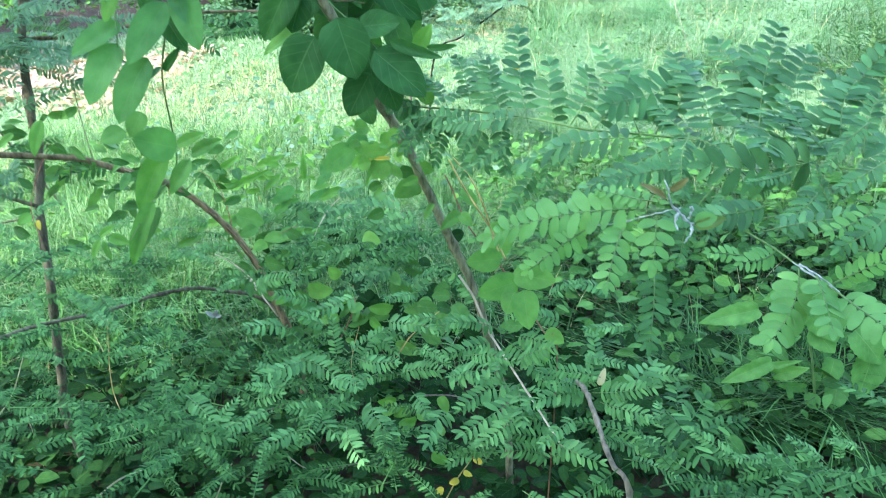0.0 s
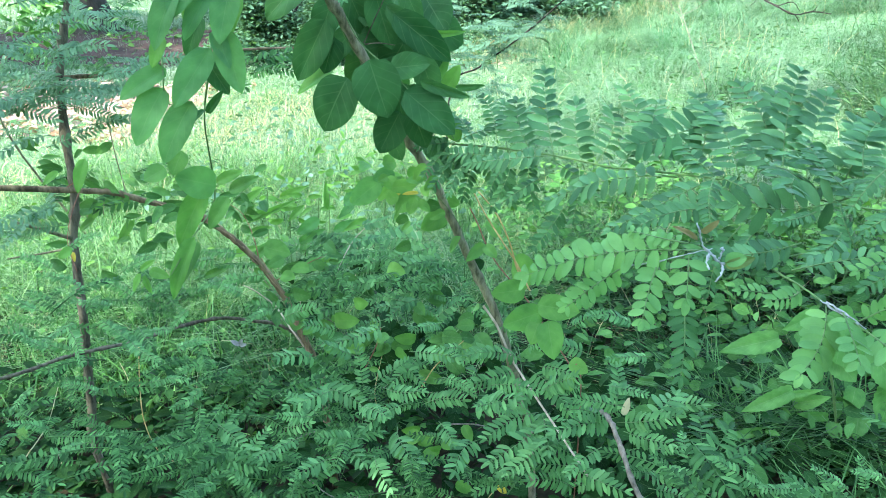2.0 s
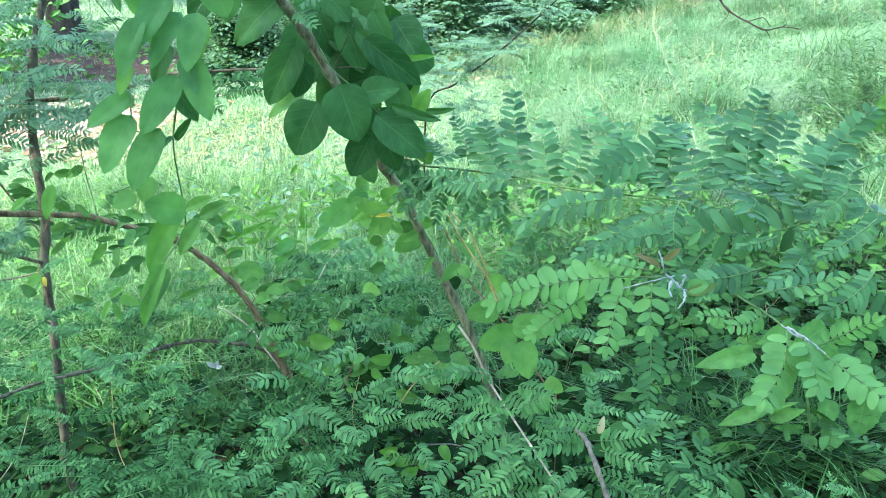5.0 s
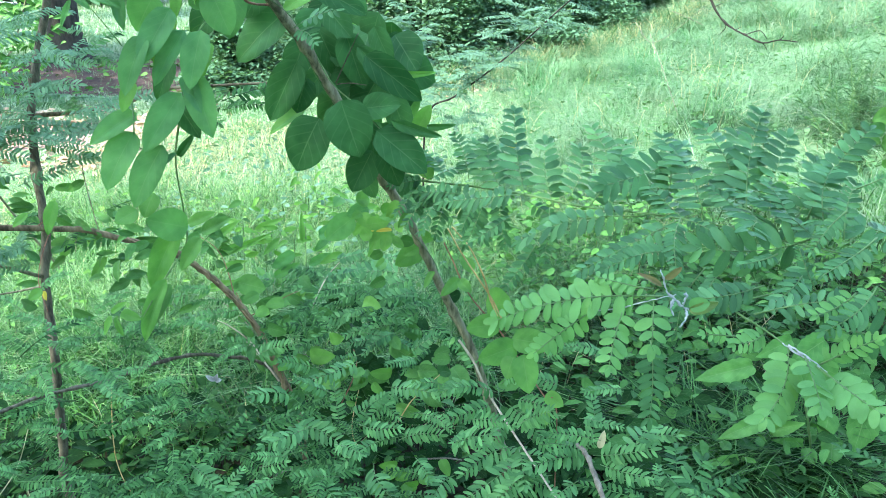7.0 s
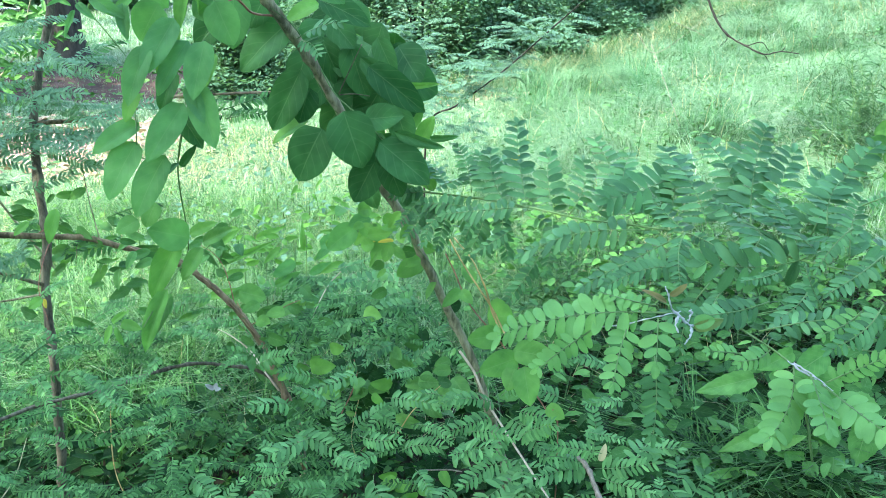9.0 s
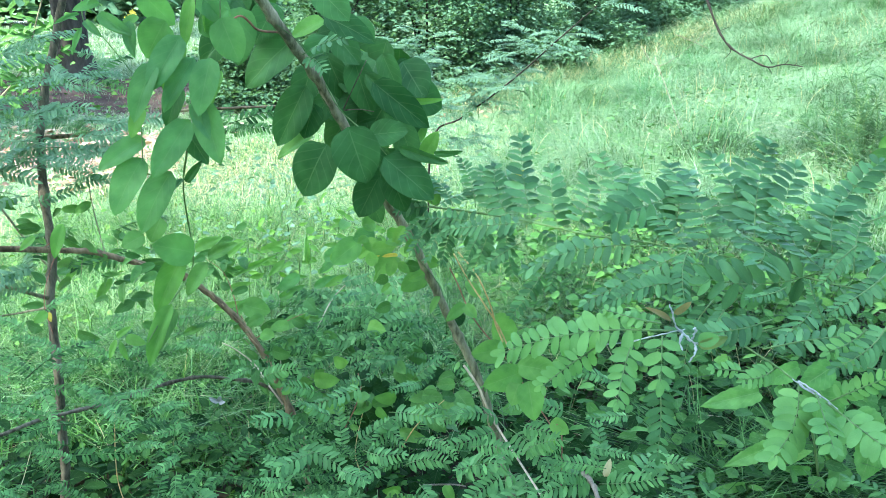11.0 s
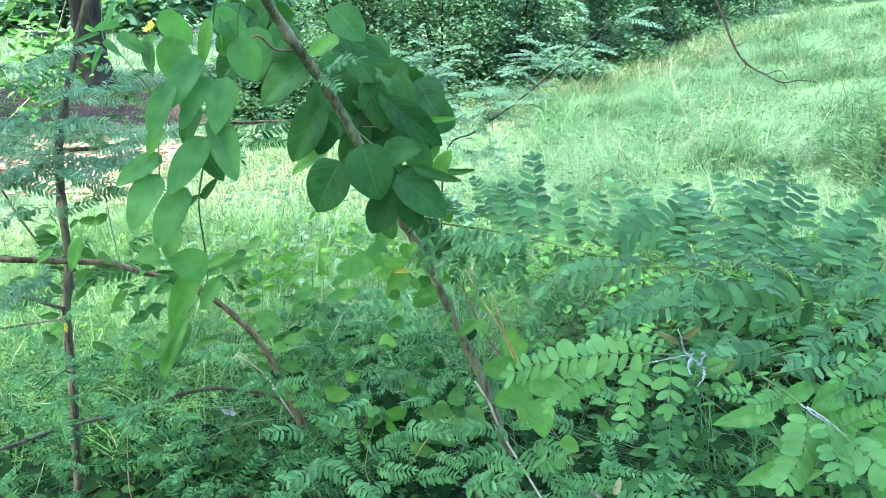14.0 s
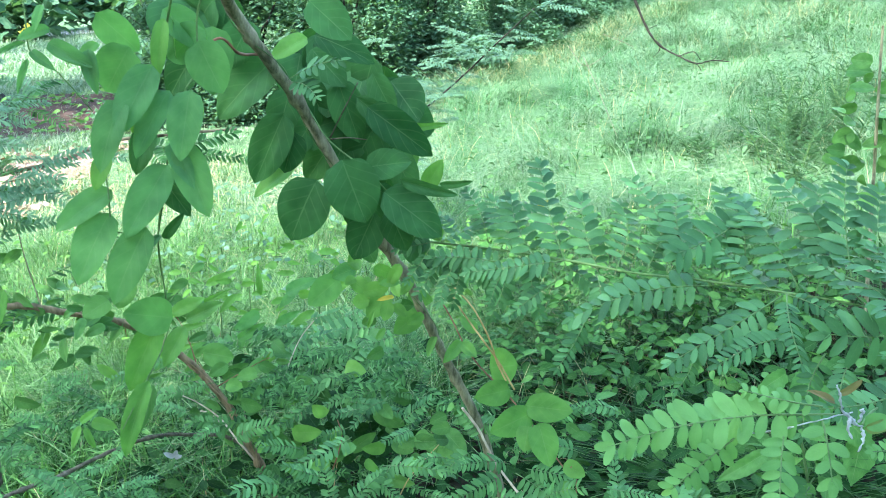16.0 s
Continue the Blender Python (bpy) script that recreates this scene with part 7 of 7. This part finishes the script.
def feathery_weed(x, y, tall, stems, seed):
    """A bushy weed: upright stems set all round with fine thread-like leaves."""
    r = random.Random(seed)
    z0 = float(ground_height(x, y))
    ob = thing("feathery_weed", (x, y, z0), "dark feathery weed with thread-like leaves in the meadow", "weed", "feathery weeds")
    P, D, S = [], [], []
    for k in range(stems):
        a, reach = r.uniform(0, 6.283), r.uniform(0.05, 0.24)
        foot = Vector((x + r.uniform(-0.05, 0.05), y + r.uniform(-0.05, 0.05), z0 - 0.01))
        top = foot + Vector((math.cos(a) * reach, math.sin(a) * reach, tall * r.uniform(0.6, 1.05)))
        mid = foot.lerp(top, 0.5) + Vector((r.uniform(-0.03, 0.03), r.uniform(-0.03, 0.03), 0.03))
        limb("stem", [tuple(foot), tuple(mid), tuple(top)], 0.003, 0.0012, M_TWIG_GREEN, ob, sides=5, per=4, seed=k)
        run = spline([foot, mid, top], 8)
        for i in range(42):
            f = 0.15 + 0.85 * r.random()
            c = run[min(len(run) - 1, int(f * len(run)))]
            b = r.uniform(0, 6.283)
            size = r.uniform(0.05, 0.13) * (1.15 - 0.6 * f)
            P.append(tuple(c - ob.location)), D.append((math.cos(b), math.sin(b), r.uniform(0.2, 1.3))), S.append((size, r.uniform(0.002, 0.0035), size))
    n = len(P)
    ups = np.tile((0.0, -0.6, 0.8), (n, 1))
    me = scatter("foliage", NARROW, np.array(P), turns_of(np.array(D), ups), np.array(S), np.array([r.randrange(4) for _ in range(n)]), M_HEDGE)
    foliage = new("foliage", me)
    foliage.parent = ob
    tagged(foliage, kind="stuff")


for fx, fy, ft, fs in ((2.34, 4.75, 0.56, 8), (2.28, 4.32, 0.46, 7), (2.56, 4.95, 0.64, 9), (2.05, 5.05, 0.3, 5), (2.76, 4.62, 0.56, 9), (3.05, 5.3, 0.62, 8)):
    feathery_weed(fx, fy, ft, fs, int(fx * 100))
x = rng.uniform(-0.2, 6.5, 2600)
y = 9.3 + 0.95 * np.maximum(0, x) + rng.normal(0, 0.28, len(x))
grass("hedge_foot_grass", rng, x, y, 0.42, 0.006, M_STRAW, "tall pale seeding grass along the hedge's foot", "grass", (3, 8))
x = rng.uniform(-0.2, 6.5, 5200)
y = 9.2 + 0.95 * np.maximum(0, x) + rng.normal(0, 0.3, len(x))
grass("hedge_foot_grass", rng, x, y, 0.42, 0.007, M_GRASS, "tall green grass along the hedge's foot", "grass", (2, 8))

white_scrap = thing("white_scrap", (-0.627, 1.873, 0.415), "small crumpled white scrap caught in the grass", "scrap")
leaf(white_scrap, (-0.627, 1.873, 0.415), (-0.647, 1.863, 0.435), 0.013, 0, M_PAPER).name = "fold"
leaf(white_scrap, (-0.627, 1.873, 0.415), (-0.615, 1.863, 0.440), 0.013, 0, M_PAPER).name = "fold"
leaf(white_scrap, (-0.627, 1.873, 0.415), (-0.607, 1.863, 0.423), 0.013, 0, M_PAPER).name = "fold"
leaf(locust, (0.111, 1.063, 1.245), (0.126, 1.064, 1.253), 0.007, 0, M_YELLOW)
leaf(vine, (-0.123, 1.290, 1.048), (-0.102, 1.293, 1.050), 0.010, 0, M_YELLOW)
leaf(sapling, (-0.835, 1.504, 0.845), (-0.833, 1.497, 0.825), 0.012, 0, M_YELLOW)
limb("twig", [(1.711, 5.091, 1.060), (1.706, 5.090, 1.026), (1.675, 5.097, 0.992)], 0.003, 0.0012, M_DEAD, dead_branch, sides=5, wobble=0.2)
limb("twig", [(1.920, 5.007, 0.950), (1.936, 4.999, 0.927), (1.948, 4.992, 0.904)], 0.003, 0.0012, M_DEAD, dead_branch, sides=5, wobble=0.2)
limb("twig", [(2.009, 4.975, 0.969), (2.022, 4.972, 0.984), (2.030, 4.970, 0.999)], 0.003, 0.0012, M_DEAD, dead_branch, sides=5, wobble=0.2)
limb("twig", [(1.641, 5.121, 1.159), (1.664, 5.115, 1.171), (1.692, 5.107, 1.183)], 0.003, 0.0012, M_DEAD, dead_branch, sides=5, wobble=0.2)
limb("twig", [(1.761, 5.071, 1.020), (1.779, 5.066, 1.031), (1.797, 5.061, 1.041)], 0.003, 0.0012, M_DEAD, dead_branch, sides=5, wobble=0.2)
limb("twig", [(2.054, 4.957, 0.964), (2.066, 4.953, 0.972), (2.073, 4.951, 0.981)], 0.003, 0.0012, M_DEAD, dead_branch, sides=5, wobble=0.2)
dead_leaf = thing("dead_leaf", (0.284, 1.164, 0.682), "curled tan dead leaf caught on a frond", "leaf")
leaf(dead_leaf, (0.284, 1.164, 0.682), (0.294, 1.170, 0.712), 0.013, 0, M_STRAW)
yellow_sprig = thing("yellow_sprig", (0.017, 1.273, 0.334), "sprig with a few yellowed leaves low on the ground", "sprig")
limb("twig", [(0.005, 1.254, 0.314), (0.037, 1.295, 0.360), (0.072, 1.325, 0.396)], 0.0014, 0.0009, M_TWIG_GOLD, yellow_sprig, sides=5)
leaf(yellow_sprig, (0.072, 1.325, 0.396), (0.088, 1.308, 0.391), 0.015, 0, M_YELLOW)
leaf(yellow_sprig, (0.042, 1.295, 0.360), (0.023, 1.283, 0.361), 0.015, 0, M_YELLOW)
leaf(yellow_sprig, (0.051, 1.306, 0.373), (0.067, 1.293, 0.373), 0.012, 0, M_YELLOW)
leaf(yellow_sprig, (0.011, 1.280, 0.343), (-0.006, 1.273, 0.351), 0.017, 0, M_YELLOW)
dry_stem = thing("dry_stem", (-0.692, 1.430, 0.660), "thin dry stem lying through the leaves", "stem", "dry stems")
limb("stalk", [(-0.692, 1.430, 0.660), (-0.687, 1.397, 0.599), (-0.666, 1.342, 0.538), (-0.625, 1.294, 0.497), (-0.574, 1.267, 0.481)], 0.0014, 0.0008, M_TWIG_GOLD, dry_stem, sides=5)
dry_stem = thing("dry_stem", (-0.764, 1.094, 0.625), "thin dry stem lying through the leaves", "stem", "dry stems")
limb("stalk", [(-0.764, 1.094, 0.625), (-0.764, 1.175, 0.638), (-0.777, 1.256, 0.671)], 0.0012, 0.0007, M_STRAW, dry_stem, sides=5)
dry_stem = thing("dry_stem", (-0.566, 1.011, 0.542), "thin dry stem lying through the leaves", "stem", "dry stems")
limb("stalk", [(-0.566, 1.011, 0.542), (-0.531, 1.047, 0.559), (-0.506, 1.082, 0.552)], 0.0018, 0.0011, M_PALE_STICK, dry_stem, sides=5)
dry_stem = thing("dry_stem", (-0.465, 1.184, 0.517), "thin dry stem lying through the leaves", "stem", "dry stems")
limb("stalk", [(-0.465, 1.184, 0.517), (-0.434, 1.218, 0.510), (-0.414, 1.258, 0.500)], 0.002, 0.0012, M_GREY_STICK, dry_stem, sides=5)
dry_stem = thing("dry_stem", (-0.356, 1.381, 0.467), "thin dry stem lying through the leaves", "stem", "dry stems")
limb("stalk", [(-0.356, 1.381, 0.467), (-0.329, 1.418, 0.455), (-0.291, 1.444, 0.442)], 0.0028, 0.0017, M_GREY_STICK, dry_stem, sides=5)
dry_stem = thing("dry_stem", (-0.046, 1.396, 0.496), "thin dry stem lying through the leaves", "stem", "dry stems")
limb("stalk", [(-0.046, 1.396, 0.496), (0.014, 1.399, 0.496), (0.044, 1.397, 0.493)], 0.0022, 0.0013, M_GREY_STICK, dry_stem, sides=5)
dry_stem = thing("dry_stem", (-0.380, 1.065, 0.497), "thin dry stem lying through the leaves", "stem", "dry stems")
limb("stalk", [(-0.380, 1.065, 0.497), (-0.373, 1.114, 0.518), (-0.366, 1.136, 0.525)], 0.0014, 0.0008, M_STRAW, dry_stem, sides=5)
dry_stem = thing("dry_stem", (-0.531, 1.812, 0.574), "thin dry stem lying through the leaves", "stem", "dry stems")
limb("stalk", [(-0.531, 1.812, 0.574), (-0.504, 1.812, 0.558), (-0.479, 1.802, 0.523)], 0.0025, 0.0015, M_PALE_STICK, dry_stem, sides=5)
dry_stem = thing("dry_stem", (-0.219, 1.662, 0.345), "thin dry stem lying through the leaves", "stem", "dry stems")
limb("stalk", [(-0.219, 1.662, 0.345), (-0.231, 1.690, 0.392), (-0.213, 1.777, 0.473)], 0.0015, 0.0009, M_TWIG_GOLD, dry_stem, sides=5)
dry_stem = thing("dry_stem", (-0.317, 1.296, 0.424), "thin dry stem lying through the leaves", "stem", "dry stems")
limb("stalk", [(-0.317, 1.296, 0.424), (-0.241, 1.254, 0.414), (-0.086, 1.290, 0.426)], 0.0016, 0.001, M_GREY_STICK, dry_stem, sides=5)
fallen_stalk = thing("fallen_stalk", (1.411, 5.790, 0.937), "bleached stalk leaning in the meadow grass", "stalk", "bleached stalks")
limb("stalk", [(1.411, 5.790, 0.937), (1.456, 5.547, 0.733), (1.491, 5.180, 0.473)], 0.0028, 0.0015, M_GREY_STICK, fallen_stalk, sides=5)
fallen_stalk = thing("fallen_stalk", (1.354, 6.014, 0.997), "bleached stalk leaning in the meadow grass", "stalk", "bleached stalks")
limb("stalk", [(1.354, 6.014, 0.997), (1.475, 5.871, 0.869), (1.851, 5.997, 1.110)], 0.0028, 0.0015, M_GREY_STICK, fallen_stalk, sides=5)
fallen_stalk = thing("fallen_stalk", (1.652, 6.154, 1.062), "bleached stalk leaning in the meadow grass", "stalk", "bleached stalks")
limb("stalk", [(1.652, 6.154, 1.062), (1.792, 6.111, 1.003), (1.871, 6.084, 0.964)], 0.0028, 0.0015, M_GREY_STICK, fallen_stalk, sides=5)
